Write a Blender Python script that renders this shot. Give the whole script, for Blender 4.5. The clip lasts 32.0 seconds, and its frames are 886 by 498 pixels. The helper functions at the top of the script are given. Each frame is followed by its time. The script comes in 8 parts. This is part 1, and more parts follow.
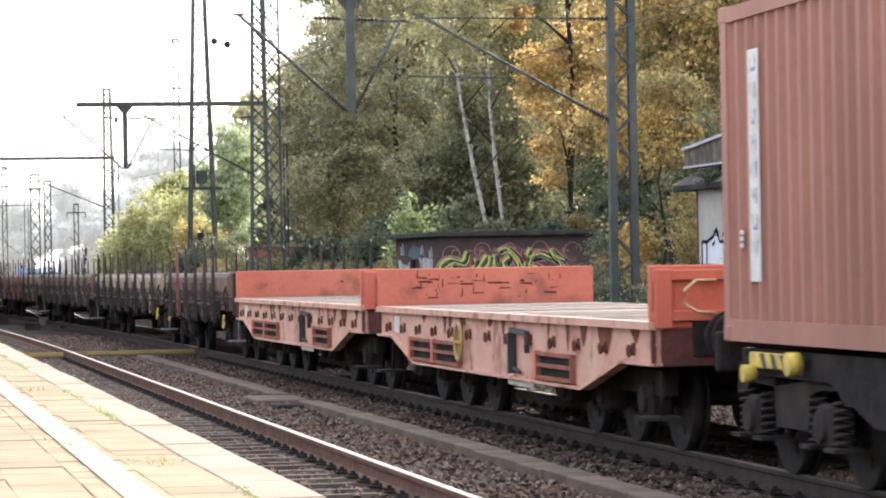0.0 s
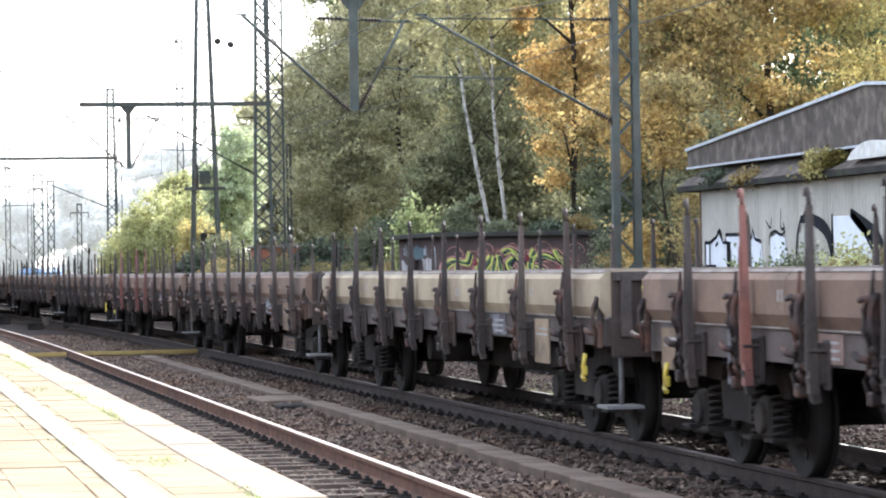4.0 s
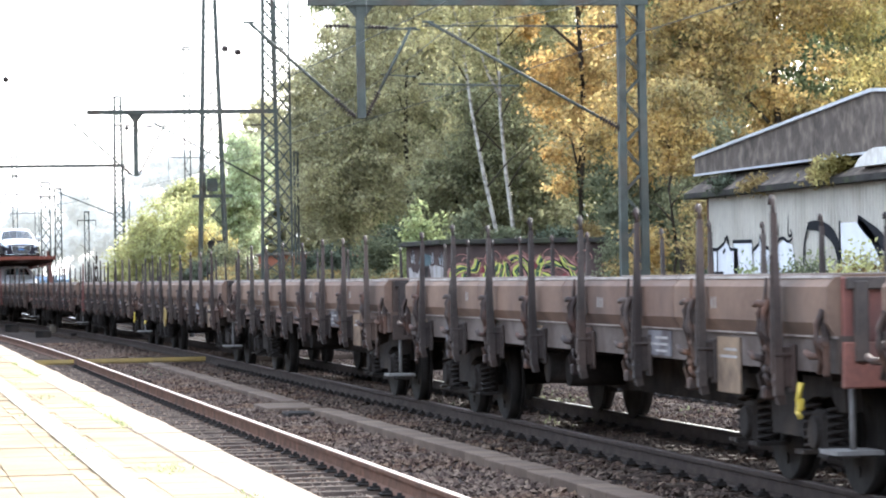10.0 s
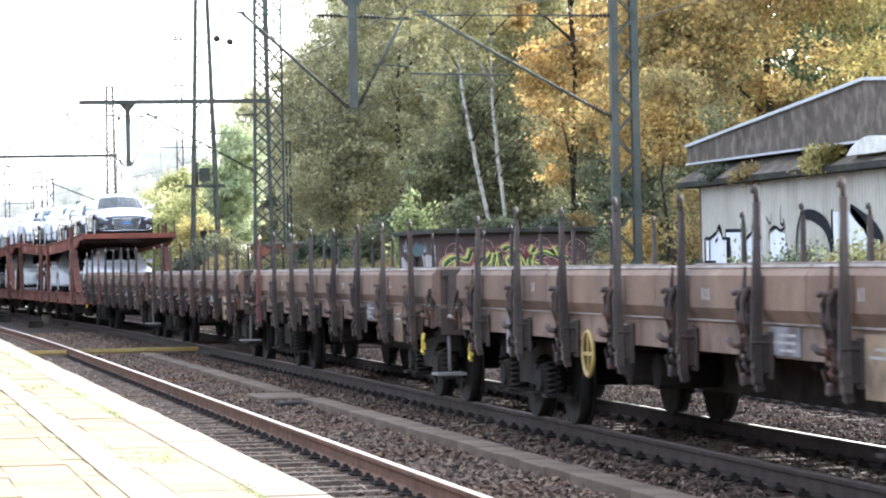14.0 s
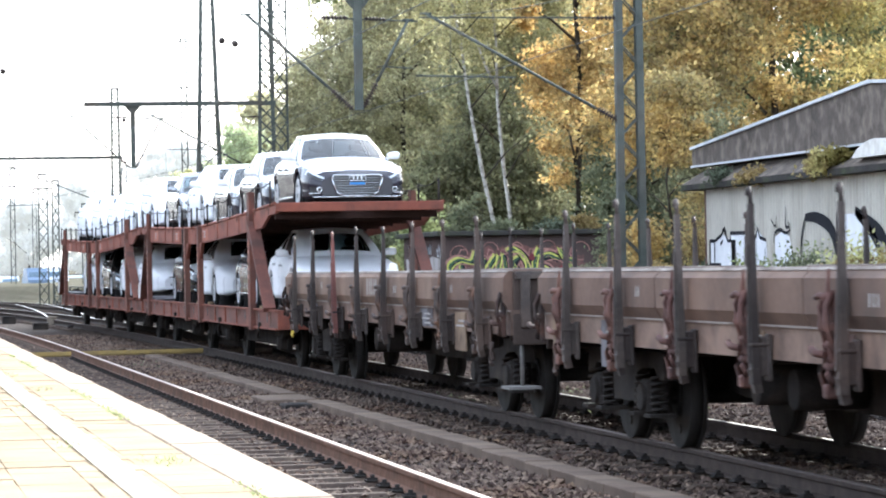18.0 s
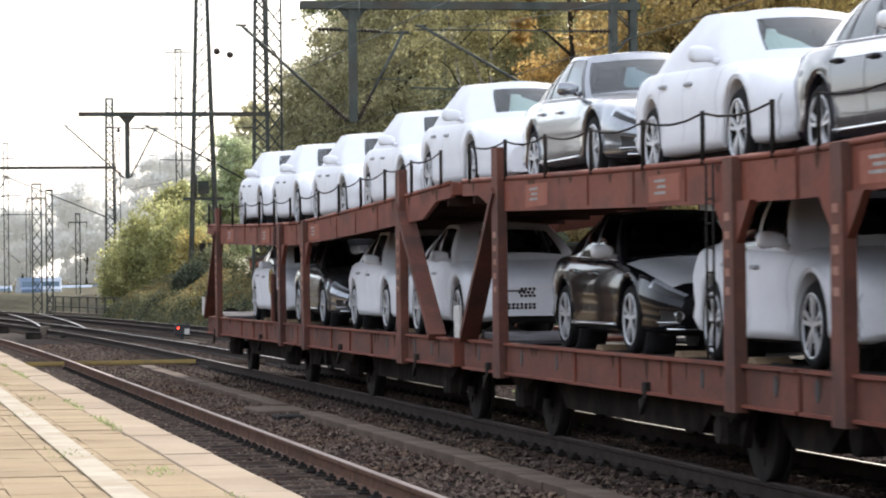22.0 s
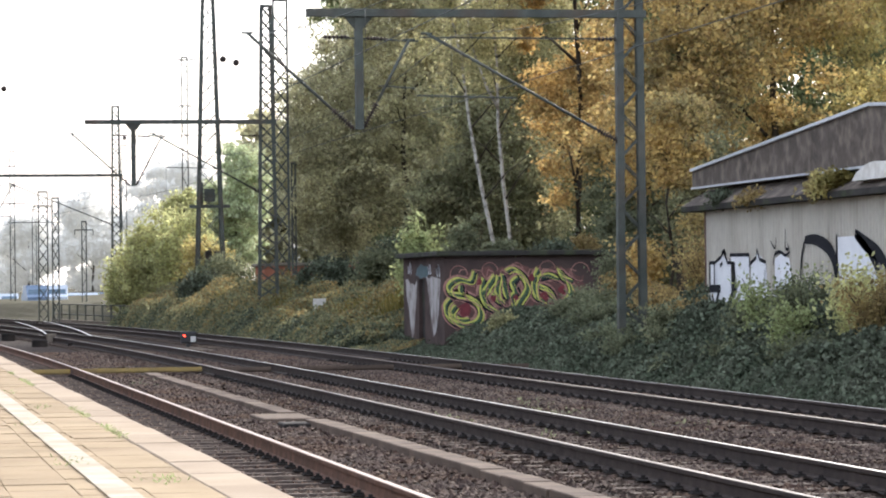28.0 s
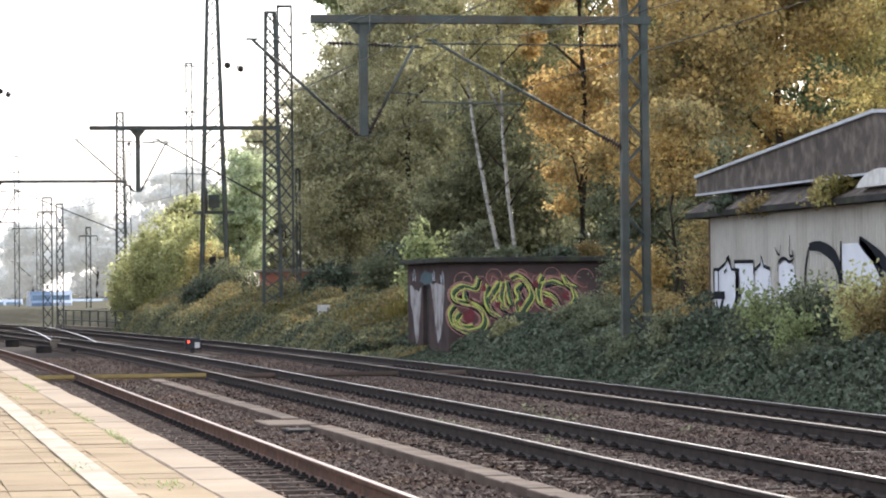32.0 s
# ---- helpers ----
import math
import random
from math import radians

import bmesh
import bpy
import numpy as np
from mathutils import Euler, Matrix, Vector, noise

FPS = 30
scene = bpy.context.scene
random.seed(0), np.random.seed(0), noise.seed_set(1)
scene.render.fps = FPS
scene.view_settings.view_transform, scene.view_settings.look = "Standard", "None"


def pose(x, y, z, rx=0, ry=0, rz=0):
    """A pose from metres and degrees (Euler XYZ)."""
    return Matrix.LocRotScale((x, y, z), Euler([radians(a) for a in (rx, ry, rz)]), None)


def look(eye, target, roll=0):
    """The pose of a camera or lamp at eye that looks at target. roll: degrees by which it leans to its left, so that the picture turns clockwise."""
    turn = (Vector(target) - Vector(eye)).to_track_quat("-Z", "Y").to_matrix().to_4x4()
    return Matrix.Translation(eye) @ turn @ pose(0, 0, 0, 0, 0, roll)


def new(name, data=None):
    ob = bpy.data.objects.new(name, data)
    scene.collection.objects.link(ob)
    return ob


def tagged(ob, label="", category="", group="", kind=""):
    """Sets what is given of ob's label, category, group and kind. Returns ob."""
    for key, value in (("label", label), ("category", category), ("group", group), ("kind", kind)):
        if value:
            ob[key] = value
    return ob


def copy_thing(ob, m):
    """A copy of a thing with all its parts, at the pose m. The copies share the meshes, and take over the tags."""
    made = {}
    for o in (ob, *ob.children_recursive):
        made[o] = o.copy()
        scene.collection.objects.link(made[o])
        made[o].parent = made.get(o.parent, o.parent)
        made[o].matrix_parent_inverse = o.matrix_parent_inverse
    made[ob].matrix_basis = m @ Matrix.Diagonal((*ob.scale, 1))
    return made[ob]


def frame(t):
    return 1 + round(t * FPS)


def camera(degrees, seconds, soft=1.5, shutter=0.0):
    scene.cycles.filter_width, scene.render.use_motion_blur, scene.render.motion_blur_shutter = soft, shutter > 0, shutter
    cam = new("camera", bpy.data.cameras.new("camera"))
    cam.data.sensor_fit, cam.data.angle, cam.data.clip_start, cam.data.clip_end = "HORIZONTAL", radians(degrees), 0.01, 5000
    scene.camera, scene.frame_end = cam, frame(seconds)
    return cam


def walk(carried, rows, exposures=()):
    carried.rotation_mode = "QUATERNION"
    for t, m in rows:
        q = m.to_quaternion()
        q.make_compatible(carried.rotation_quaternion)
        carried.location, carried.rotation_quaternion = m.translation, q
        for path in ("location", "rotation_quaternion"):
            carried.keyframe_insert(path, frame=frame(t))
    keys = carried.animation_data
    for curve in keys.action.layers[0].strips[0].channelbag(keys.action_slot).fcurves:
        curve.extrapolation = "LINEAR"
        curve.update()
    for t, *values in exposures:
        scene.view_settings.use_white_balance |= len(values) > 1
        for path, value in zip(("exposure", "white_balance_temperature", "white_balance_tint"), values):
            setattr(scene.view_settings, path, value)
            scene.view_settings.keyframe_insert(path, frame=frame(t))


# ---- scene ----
cam = camera(16.23, 32.0, soft=2.0, shutter=0.22)
EYE = (0.0, 0.0, 1.65)          # above the rail tops, over the platform
# seconds, heading, tilt, lean
CAM_ROWS = [
    (0.0, -10.597, 0.323, 0.992), (0.5, -10.555, 0.357, 0.927), (1.0, -10.520, 0.351, 0.952), (1.5, -10.495, 0.356, 0.843),
    (2.0, -10.525, 0.376, 0.894), (2.5, -10.580, 0.326, 0.944), (3.0, -10.562, 0.309, 0.837), (3.5, -10.518, 0.341, 0.905),
    (5.5, -10.595, 0.296, 0.960), (6.0, -10.528, 0.314, 0.919), (6.5, -10.473, 0.380, 0.981), (7.0, -10.473, 0.396, 0.979),
    (7.5, -10.483, 0.422, 0.955), (8.0, -10.580, 0.360, 1.048), (8.5, -10.588, 0.290, 1.087), (9.0, -10.470, 0.403, 0.989),
    (9.5, -10.439, 0.444, 0.980), (10.0, -10.405, 0.468, 0.987), (10.5, -10.490, 0.422, 1.077), (11.0, -10.552, 0.388, 1.056),
    (11.5, -10.450, 0.428, 1.150), (12.0, -10.426, 0.449, 1.128), (12.5, -10.393, 0.449, 1.014), (13.0, -10.474, 0.390, 1.086),
    (13.5, -10.528, 0.334, 1.134), (14.0, -10.542, 0.272, 1.089), (14.5, -10.485, 0.346, 1.019), (16.5, -10.568, 0.236, 0.977),
    (17.0, -10.506, 0.252, 0.982), (17.5, -10.491, 0.270, 0.987), (18.0, -10.452, 0.314, 1.029), (18.5, -10.469, 0.346, 1.031),
    (19.0, -10.549, 0.297, 1.036), (19.5, -10.585, 0.324, 0.956), (20.0, -10.476, 0.448, 0.944), (20.5, -10.446, 0.489, 0.902),
    (21.0, -10.441, 0.621, 0.707), (21.5, -10.508, 0.613, 0.688), (22.0, -10.574, 0.540, 0.647), (22.5, -10.510, 0.572, 0.649),
    (23.0, -10.484, 0.598, 0.542), (23.5, -10.442, 0.627, 0.570), (24.0, -10.508, 0.598, 0.695), (24.5, -10.540, 0.548, 0.669),
    (25.0, -10.537, 0.493, 0.698), (25.5, -10.478, 0.605, 0.626), (27.5, -10.494, 0.635, 0.653), (28.0, -10.461, 0.682, 0.659),
    (28.5, -10.450, 0.723, 0.560), (29.0, -10.419, 0.749, 0.603), (29.5, -10.452, 0.792, 0.679), (30.0, -10.496, 0.763, 0.717),
    (30.5, -10.509, 0.698, 0.657), (31.0, -10.443, 0.738, 0.573), (31.5, -10.409, 0.801, 0.568), (32.0, -10.384, 0.800, 0.592),
]
EXPOSURES = [(0.0, 1.64, 6050, 13), (3.0, 1.76, 5770, 10), (6.0, 2.02, 5680, 9), (18.0, 1.98, 5680, 8), (19.0, 1.76, 5700, 8), (20.0, 1.4, 6000, 10), (21.0, 1.08, 6150, 11), (24.0, 0.98, 6250, 10), (25.5, 1.05, 6200, 11), (28.0, 1.25, 6020, 12), (32.0, 1.25, 6020, 12)]
walk(cam, [(t, pose(*EYE, 90 + tilt, lean, head)) for t, head, tilt, lean in CAM_ROWS], EXPOSURES)

# ---- sky, sun ----
SUN_AZ, SUN_EL = 30.0, 25.0      # degrees right of +Y, and up
world = bpy.data.worlds.new("sky")
scene.world = world
world.use_nodes = True
wn = world.node_tree
sky = wn.nodes.new("ShaderNodeTexSky")
sky.sky_type = "NISHITA"
sky.sun_disc = False
sky.sun_elevation, sky.sun_rotation = radians(SUN_EL), radians(SUN_AZ)
sky.air_density, sky.dust_density, sky.ozone_density = 1.0, 2.0, 1.0
veil = wn.nodes.new("ShaderNodeMix")          # thin bright autumn haze over the whole sky
veil.data_type = "RGBA"
veil.inputs[0].default_value = 0.7
veil.inputs[7].default_value = (5.6, 5.8, 6.1, 1)
wn.links.new(sky.outputs[0], veil.inputs[6])
wn.nodes["Background"].inputs[1].default_value = 0.15
wn.links.new(veil.outputs[2], wn.nodes["Background"].inputs[0])
sun = new("sun", bpy.data.lights.new("sun", "SUN"))
sun.data.energy, sun.data.angle, sun.data.color = 3.0, radians(2.0), (1.0, 0.9, 0.76)
sun_dir = Vector((math.sin(radians(SUN_AZ)) * math.cos(radians(SUN_EL)), math.cos(radians(SUN_AZ)) * math.cos(radians(SUN_EL)), math.sin(radians(SUN_EL))))
sun.matrix_world = look(sun_dir * 200, (0, 0, 0))

# ---- materials ----
MATS = {}


def mat(name, c1, c2=None, rough=0.6, metal=0.0, scale=3.0, fine=40.0, bump=0.15, dirt=None, dirt_amt=0.4, dirt_scale=0.8, island=0.0, obj=0.0, trans=0.0, stretch=(1, 1, 1), coat=0.0, emit=0.0, spec=0.5, pos=False, edge=(0.48, 0.7)):
    """Two tones mixed by a coarse and a fine noise, a third in broad stains, with a fine relief."""
    if name in MATS:
        return MATS[name]
    m = bpy.data.materials.new(name)
    m.use_nodes = True
    nt = m.node_tree
    N, L = nt.nodes, nt.links
    bs = N["Principled BSDF"]
    if rough >= 0.8:
        spec = min(spec, 0.06)
    c2 = c2 or tuple(v * 0.7 for v in c1)
    if pos:
        tc = N.new("ShaderNodeNewGeometry").outputs["Position"]
    else:
        tc = N.new("ShaderNodeTexCoord").outputs["Object"]
    mp = N.new("ShaderNodeMapping")
    mp.inputs["Scale"].default_value = stretch
    L.new(tc, mp.inputs[0])

    def nz(s, d=5.0):
        n = N.new("ShaderNodeTexNoise")
        n.inputs["Scale"].default_value, n.inputs["Detail"].default_value = s, d
        L.new(mp.outputs[0], n.inputs["Vector"])
        return n.outputs["Fac"]

    def ramp(f, a, b):
        r = N.new("ShaderNodeMapRange")
        r.inputs[1].default_value, r.inputs[2].default_value = a, b
        L.new(f, r.inputs[0])
        return r.outputs[0]

    def mixc(f, a, b):
        x = N.new("ShaderNodeMix")
        x.data_type = "RGBA"
        if f is not None:
            L.new(f, x.inputs[0])
        for s, v in ((6, a), (7, b)):
            if isinstance(v, tuple):
                x.inputs[s].default_value = (*v, 1)
            else:
                L.new(v, x.inputs[s])
        return x

    def maths(op, a, b):
        x = N.new("ShaderNodeMath")
        x.operation = op
        for i, v in enumerate((a, b)):
            if isinstance(v, (int, float)):
                x.inputs[i].default_value = v
            else:
                L.new(v, x.inputs[i])
        return x.outputs[0]
    co, fi = nz(scale), nz(fine, 3.0)
    f = ramp(maths("ADD", maths("MULTIPLY", co, 0.6), maths("MULTIPLY", fi, 0.4)), 0.36, 0.64)
    col = mixc(f, c1, c2).outputs[2]
    if dirt:
        d = maths("MULTIPLY", ramp(nz(dirt_scale, 8.0), *edge), dirt_amt)
        col = mixc(d, col, dirt).outputs[2]
    if island or obj:
        src = N.new("ShaderNodeNewGeometry").outputs["Random Per Island"] if island else N.new("ShaderNodeObjectInfo").outputs["Random"]
        amt = island or obj
        hs = N.new("ShaderNodeHueSaturation")
        L.new(maths("ADD", maths("MULTIPLY", src, 2 * amt), 1 - amt), hs.inputs["Value"])
        L.new(maths("ADD", maths("MULTIPLY", src, 0.05 * amt), 0.5 - 0.025 * amt), hs.inputs["Hue"])
        L.new(col, hs.inputs["Color"])
        col = hs.outputs[0]
    L.new(col, bs.inputs["Base Color"])
    bs.inputs["Metallic"].default_value = metal
    bs.inputs["Specular IOR Level"].default_value = spec
    r2 = maths("ADD", maths("MULTIPLY", co, 0.3), max(rough - 0.15, 0.02))
    L.new(r2, bs.inputs["Roughness"])
    if coat:
        bs.inputs["Coat Weight"].default_value = coat
        bs.inputs["Coat Roughness"].default_value = 0.04
    if emit:
        bs.inputs["Emission Color"].default_value = (*c1, 1)
        bs.inputs["Emission Strength"].default_value = emit
    if bump:
        bp = N.new("ShaderNodeBump")
        bp.inputs["Strength"].default_value, bp.inputs["Distance"].default_value = bump, 0.01
        L.new(fi, bp.inputs["Height"])
        L.new(bp.outputs[0], bs.inputs["Normal"])
    if trans:
        tr = N.new("ShaderNodeBsdfTranslucent")
        L.new(col, tr.inputs["Color"])
        ms = N.new("ShaderNodeMixShader")
        ms.inputs[0].default_value = trans
        L.new(bs.outputs[0], ms.inputs[1])
        L.new(tr.outputs[0], ms.inputs[2])
        L.new(ms.outputs[0], N["Material Output"].inputs[0])
    MATS[name] = m
    return m


def pane(name, tint):
    """Clear tinted glass with a sharp reflection."""
    m = bpy.data.materials.new(name)
    m.use_nodes = True
    N, L = m.node_tree.nodes, m.node_tree.links
    N.remove(N["Principled BSDF"])
    clear, gloss, mix, edge = N.new("ShaderNodeBsdfTransparent"), N.new("ShaderNodeBsdfGlossy"), N.new("ShaderNodeMixShader"), N.new("ShaderNodeFresnel")
    clear.inputs["Color"].default_value = (*tint, 1)
    gloss.inputs["Roughness"].default_value = 0.03
    edge.inputs["IOR"].default_value = 1.75
    L.new(edge.outputs[0], mix.inputs[0])
    L.new(clear.outputs[0], mix.inputs[1])
    L.new(gloss.outputs[0], mix.inputs[2])
    L.new(mix.outputs[0], N["Material Output"].inputs[0])
    return m


BALLAST = mat("ballast", (0.045, 0.033, 0.027), (0.024, 0.019, 0.017), 0.95, scale=14, fine=60, bump=0.8, dirt=(0.06, 0.039, 0.027), dirt_amt=0.6, dirt_scale=0.35)
STONE = mat("ballast_stone", (0.165, 0.117, 0.092), (0.06, 0.046, 0.04), 0.9, scale=5, fine=60, bump=0.3, island=0.65, dirt=(0.12, 0.066, 0.04), dirt_amt=0.7, dirt_scale=0.7)
STONEOILY = mat("ballast_stone_oily", (0.14, 0.1, 0.08), (0.05, 0.039, 0.034), 0.9, scale=5, fine=60, bump=0.3, island=0.6, dirt=(0.1, 0.056, 0.036), dirt_amt=0.6, dirt_scale=0.7)
EARTH = mat("earth", (0.085, 0.07, 0.045), (0.05, 0.05, 0.025), 0.95, scale=2, fine=25, bump=0.6, dirt=(0.1, 0.09, 0.05), dirt_scale=0.2)
RAILTOP = mat("rail_head", (0.6, 0.58, 0.56), (0.45, 0.43, 0.41), 0.4, 0.9, scale=6, fine=80, bump=0.05, stretch=(1, 0.05, 1))
RAILDULL = mat("rail_head_dull", (0.13, 0.1, 0.085), (0.09, 0.07, 0.062), 0.7, 0.2, scale=6, fine=80, bump=0.05, stretch=(1, 0.05, 1))
RAILWORN = mat("rail_head_worn", (0.34, 0.25, 0.2), (0.25, 0.185, 0.15), 0.6, 0.2, scale=6, fine=80, bump=0.05, stretch=(1, 0.05, 1))
RAILDARK = mat("rail_oily_rust", (0.062, 0.047, 0.04), (0.04, 0.032, 0.029), 0.8, 0.0, scale=6, fine=50, bump=0.3, dirt=(0.042, 0.034, 0.03), dirt_amt=0.6, dirt_scale=1.5)
RAILSIDE = mat("rail_rust", (0.17, 0.095, 0.066), (0.11, 0.066, 0.048), 0.8, 0.0, scale=6, fine=50, bump=0.3, dirt=(0.06, 0.045, 0.038), dirt_amt=0.6, dirt_scale=1.5)
SLEEPER = mat("sleeper", (0.1, 0.074, 0.058), (0.055, 0.042, 0.035), 0.9, scale=4, fine=40, bump=0.5, obj=0.25)
PAVER = mat("paver", (0.36, 0.272, 0.17), (0.285, 0.21, 0.13), 0.9, scale=2, fine=70, bump=0.4, obj=0.07, dirt=(0.22, 0.165, 0.1), dirt_amt=0.7, dirt_scale=0.7, pos=True)
EDGE = mat("edge_concrete", (0.37, 0.29, 0.21), (0.31, 0.24, 0.17), 0.9, scale=2, fine=60, bump=0.3, obj=0.08, dirt=(0.26, 0.2, 0.14), dirt_amt=0.5, dirt_scale=1.3, pos=True)
JOINT = mat("joint_sand", (0.3, 0.235, 0.16), (0.25, 0.2, 0.13), 0.95, scale=4, fine=40, dirt=(0.19, 0.19, 0.09), dirt_scale=0.8, dirt_amt=0.6)
WHITELINE = mat("white_paint_line", (0.46, 0.41, 0.33), (0.38, 0.325, 0.25), 0.85, scale=5, fine=30, bump=0.2, dirt=(0.34, 0.275, 0.195), dirt_amt=0.85, dirt_scale=2.2, edge=(0.42, 0.62))
CONCRETE = mat("concrete", (0.24, 0.2, 0.16), (0.16, 0.135, 0.11), 0.9, scale=3, fine=50, bump=0.3, dirt=(0.14, 0.11, 0.08), dirt_amt=0.6)
DUCT = mat("duct_concrete", (0.16, 0.118, 0.09), (0.105, 0.08, 0.064), 0.9, scale=3, fine=50, bump=0.3, dirt=(0.09, 0.068, 0.054), dirt_amt=0.6, obj=0.15)
YELLOW = mat("yellow_steel", (0.4, 0.27, 0.07), (0.28, 0.2, 0.07), 0.6, scale=4, fine=30, dirt=(0.15, 0.1, 0.05), dirt_amt=0.7, dirt_scale=1.2)
YELLOWP = mat("yellow_paint", (0.7, 0.52, 0.06), (0.52, 0.38, 0.06), 0.55, scale=5, dirt=(0.2, 0.15, 0.06), dirt_amt=0.6, dirt_scale=5)
STEEL = mat("mast_steel", (0.098, 0.106, 0.092), (0.06, 0.066, 0.058), 0.75, 0.1, scale=3, fine=30, dirt=(0.1, 0.065, 0.045), dirt_amt=0.6, dirt_scale=1.0, spec=0.2)
WIRE = mat("wire", (0.06, 0.065, 0.06), rough=0.6, metal=0.4, bump=0)
INSUL = mat("insulator", (0.06, 0.04, 0.035), (0.03, 0.025, 0.02), 0.65, bump=0, spec=0.2)
# near black instead of red: shade beneath the decks put into the colour
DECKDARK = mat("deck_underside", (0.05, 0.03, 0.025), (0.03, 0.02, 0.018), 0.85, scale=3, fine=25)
ENDDARK = mat("wagon_end_dark", (0.07, 0.052, 0.044), (0.045, 0.034, 0.03), 0.8, scale=2, fine=25, dirt=(0.03, 0.024, 0.02), dirt_amt=0.6)
STEPGREY = mat("step_grey", (0.21, 0.2, 0.19), (0.13, 0.12, 0.115), 0.75, scale=5, fine=30, dirt=(0.1, 0.08, 0.07), dirt_amt=0.6, dirt_scale=4)
UNDER = mat("underframe_dirt", (0.032, 0.028, 0.026), (0.018, 0.016, 0.015), 0.85, 0.0, scale=5, fine=40, bump=0.3, dirt=(0.085, 0.066, 0.054), dirt_amt=0.5, dirt_scale=2)
BOGIE = mat("bogie_dirt", (0.04, 0.034, 0.031), (0.02, 0.018, 0.017), 0.8, 0.0, scale=6, fine=40, bump=0.3, dirt=(0.1, 0.077, 0.06), dirt_amt=0.45, dirt_scale=3)
WHEEL = mat("wheel_steel", (0.032, 0.027, 0.024), (0.016, 0.015, 0.014), 0.75, 0.1, scale=5, fine=40, spec=0.2)
RED = mat("red_paint_faded", (0.56, 0.16, 0.09), (0.47, 0.12, 0.07), 0.7, scale=1.2, fine=20, bump=0.1, dirt=(0.24, 0.075, 0.045), dirt_amt=0.8, dirt_scale=1.8, edge=(0.55, 0.66))
REDSILL = mat("sill_pink_faded", (0.56, 0.34, 0.24), (0.5, 0.25, 0.175), 0.75, scale=1.6, fine=16, bump=0.1, dirt=(0.24, 0.085, 0.058), dirt_amt=0.8, dirt_scale=3.4, edge=(0.54, 0.66))
PLANK = mat("deck_plank", (0.28, 0.235, 0.2), (0.17, 0.135, 0.105), 0.9, scale=3, fine=25, bump=0.4, obj=0.3, dirt=(0.3, 0.1, 0.06), dirt_amt=0.35, stretch=(3, 1, 1))
OXIDE = mat("carrier_red_oxide", (0.22, 0.07, 0.044), (0.17, 0.055, 0.038), 0.75, scale=1.5, fine=20, bump=0.15, dirt=(0.085, 0.042, 0.032), dirt_amt=0.75, dirt_scale=2.6, edge=(0.5, 0.72), spec=0.2, stretch=(1, 0.5, 1))
OXIDEBROWN = mat("carrier_brown_oxide", (0.19, 0.068, 0.046), (0.12, 0.05, 0.037), 0.75, scale=1.1, fine=20, bump=0.15, dirt=(0.075, 0.042, 0.033), dirt_amt=0.85, dirt_scale=1.7, edge=(0.45, 0.68), spec=0.2, stretch=(1, 0.5, 1))
OXIDEPOST = mat("carrier_post_brown", (0.165, 0.064, 0.046), (0.115, 0.05, 0.038), 0.75, scale=2.5, fine=20, bump=0.15, dirt=(0.07, 0.042, 0.034), dirt_amt=0.75, dirt_scale=2.2, edge=(0.45, 0.66), spec=0.2, obj=0.12)
BOXBROWN = mat("container_brown", (0.36, 0.163, 0.112), (0.285, 0.128, 0.09), 0.6, scale=1.2, fine=25, bump=0.06, dirt=(0.22, 0.1, 0.073), dirt_amt=0.55, dirt_scale=0.9, spec=0.3, stretch=(1, 1, 0.4))
SIDEWALL = mat("wagon_side_brown", (0.185, 0.118, 0.085), (0.125, 0.08, 0.06), 0.75, scale=1.3, fine=18, bump=0.15, dirt=(0.075, 0.055, 0.045), dirt_amt=0.75, dirt_scale=1.1, obj=0.22, spec=0.2)
SIDETAN = mat("wagon_side_tan", (0.4, 0.32, 0.215), (0.3, 0.235, 0.16), 0.75, scale=1.3, fine=18, bump=0.15, dirt=(0.13, 0.09, 0.065), dirt_amt=0.65, dirt_scale=1.1, obj=0.12, spec=0.2)
SILL = mat("wagon_sill_grey", (0.125, 0.1, 0.09), (0.075, 0.058, 0.05), 0.75, scale=1.6, fine=18, bump=0.15, dirt=(0.05, 0.034, 0.027), dirt_amt=0.85, dirt_scale=2.2, obj=0.2, spec=0.2)
SILLBROWN = mat("wagon_sill_brown", (0.2, 0.13, 0.1), (0.12, 0.082, 0.065), 0.75, scale=1.6, fine=18, bump=0.15, dirt=(0.06, 0.042, 0.034), dirt_amt=0.8, dirt_scale=2.2, obj=0.15, spec=0.2)
STAKE = mat("stake_steel", (0.066, 0.05, 0.044), (0.036, 0.029, 0.026), 0.7, 0.1, scale=3, fine=25, dirt=(0.13, 0.075, 0.055), dirt_amt=0.5, obj=0.35, spec=0.3)
LATCHRED = mat("latch_red_rust", (0.13, 0.06, 0.048), (0.07, 0.04, 0.034), 0.75, 0.0, scale=6, fine=30, dirt=(0.22, 0.11, 0.08), dirt_amt=0.7, dirt_scale=4, obj=0.3, spec=0.3)
LATCH = mat("latch_rust", (0.07, 0.05, 0.043), (0.036, 0.028, 0.026), 0.75, 0.0, scale=6, fine=30, dirt=(0.2, 0.1, 0.065), dirt_amt=0.7, dirt_scale=4, obj=0.35, spec=0.2)
STAKERED = mat("stake_red", (0.21, 0.075, 0.055), (0.13, 0.05, 0.04), 0.7, scale=3, fine=25, dirt=(0.06, 0.042, 0.038), dirt_amt=0.7, dirt_scale=2, obj=0.2)
RIM = mat("wall_rim_worn", (0.3, 0.26, 0.23), (0.19, 0.155, 0.135), 0.7, 0.1, scale=3, fine=25, dirt=(0.12, 0.085, 0.07), dirt_amt=0.8, dirt_scale=2, spec=0.3)
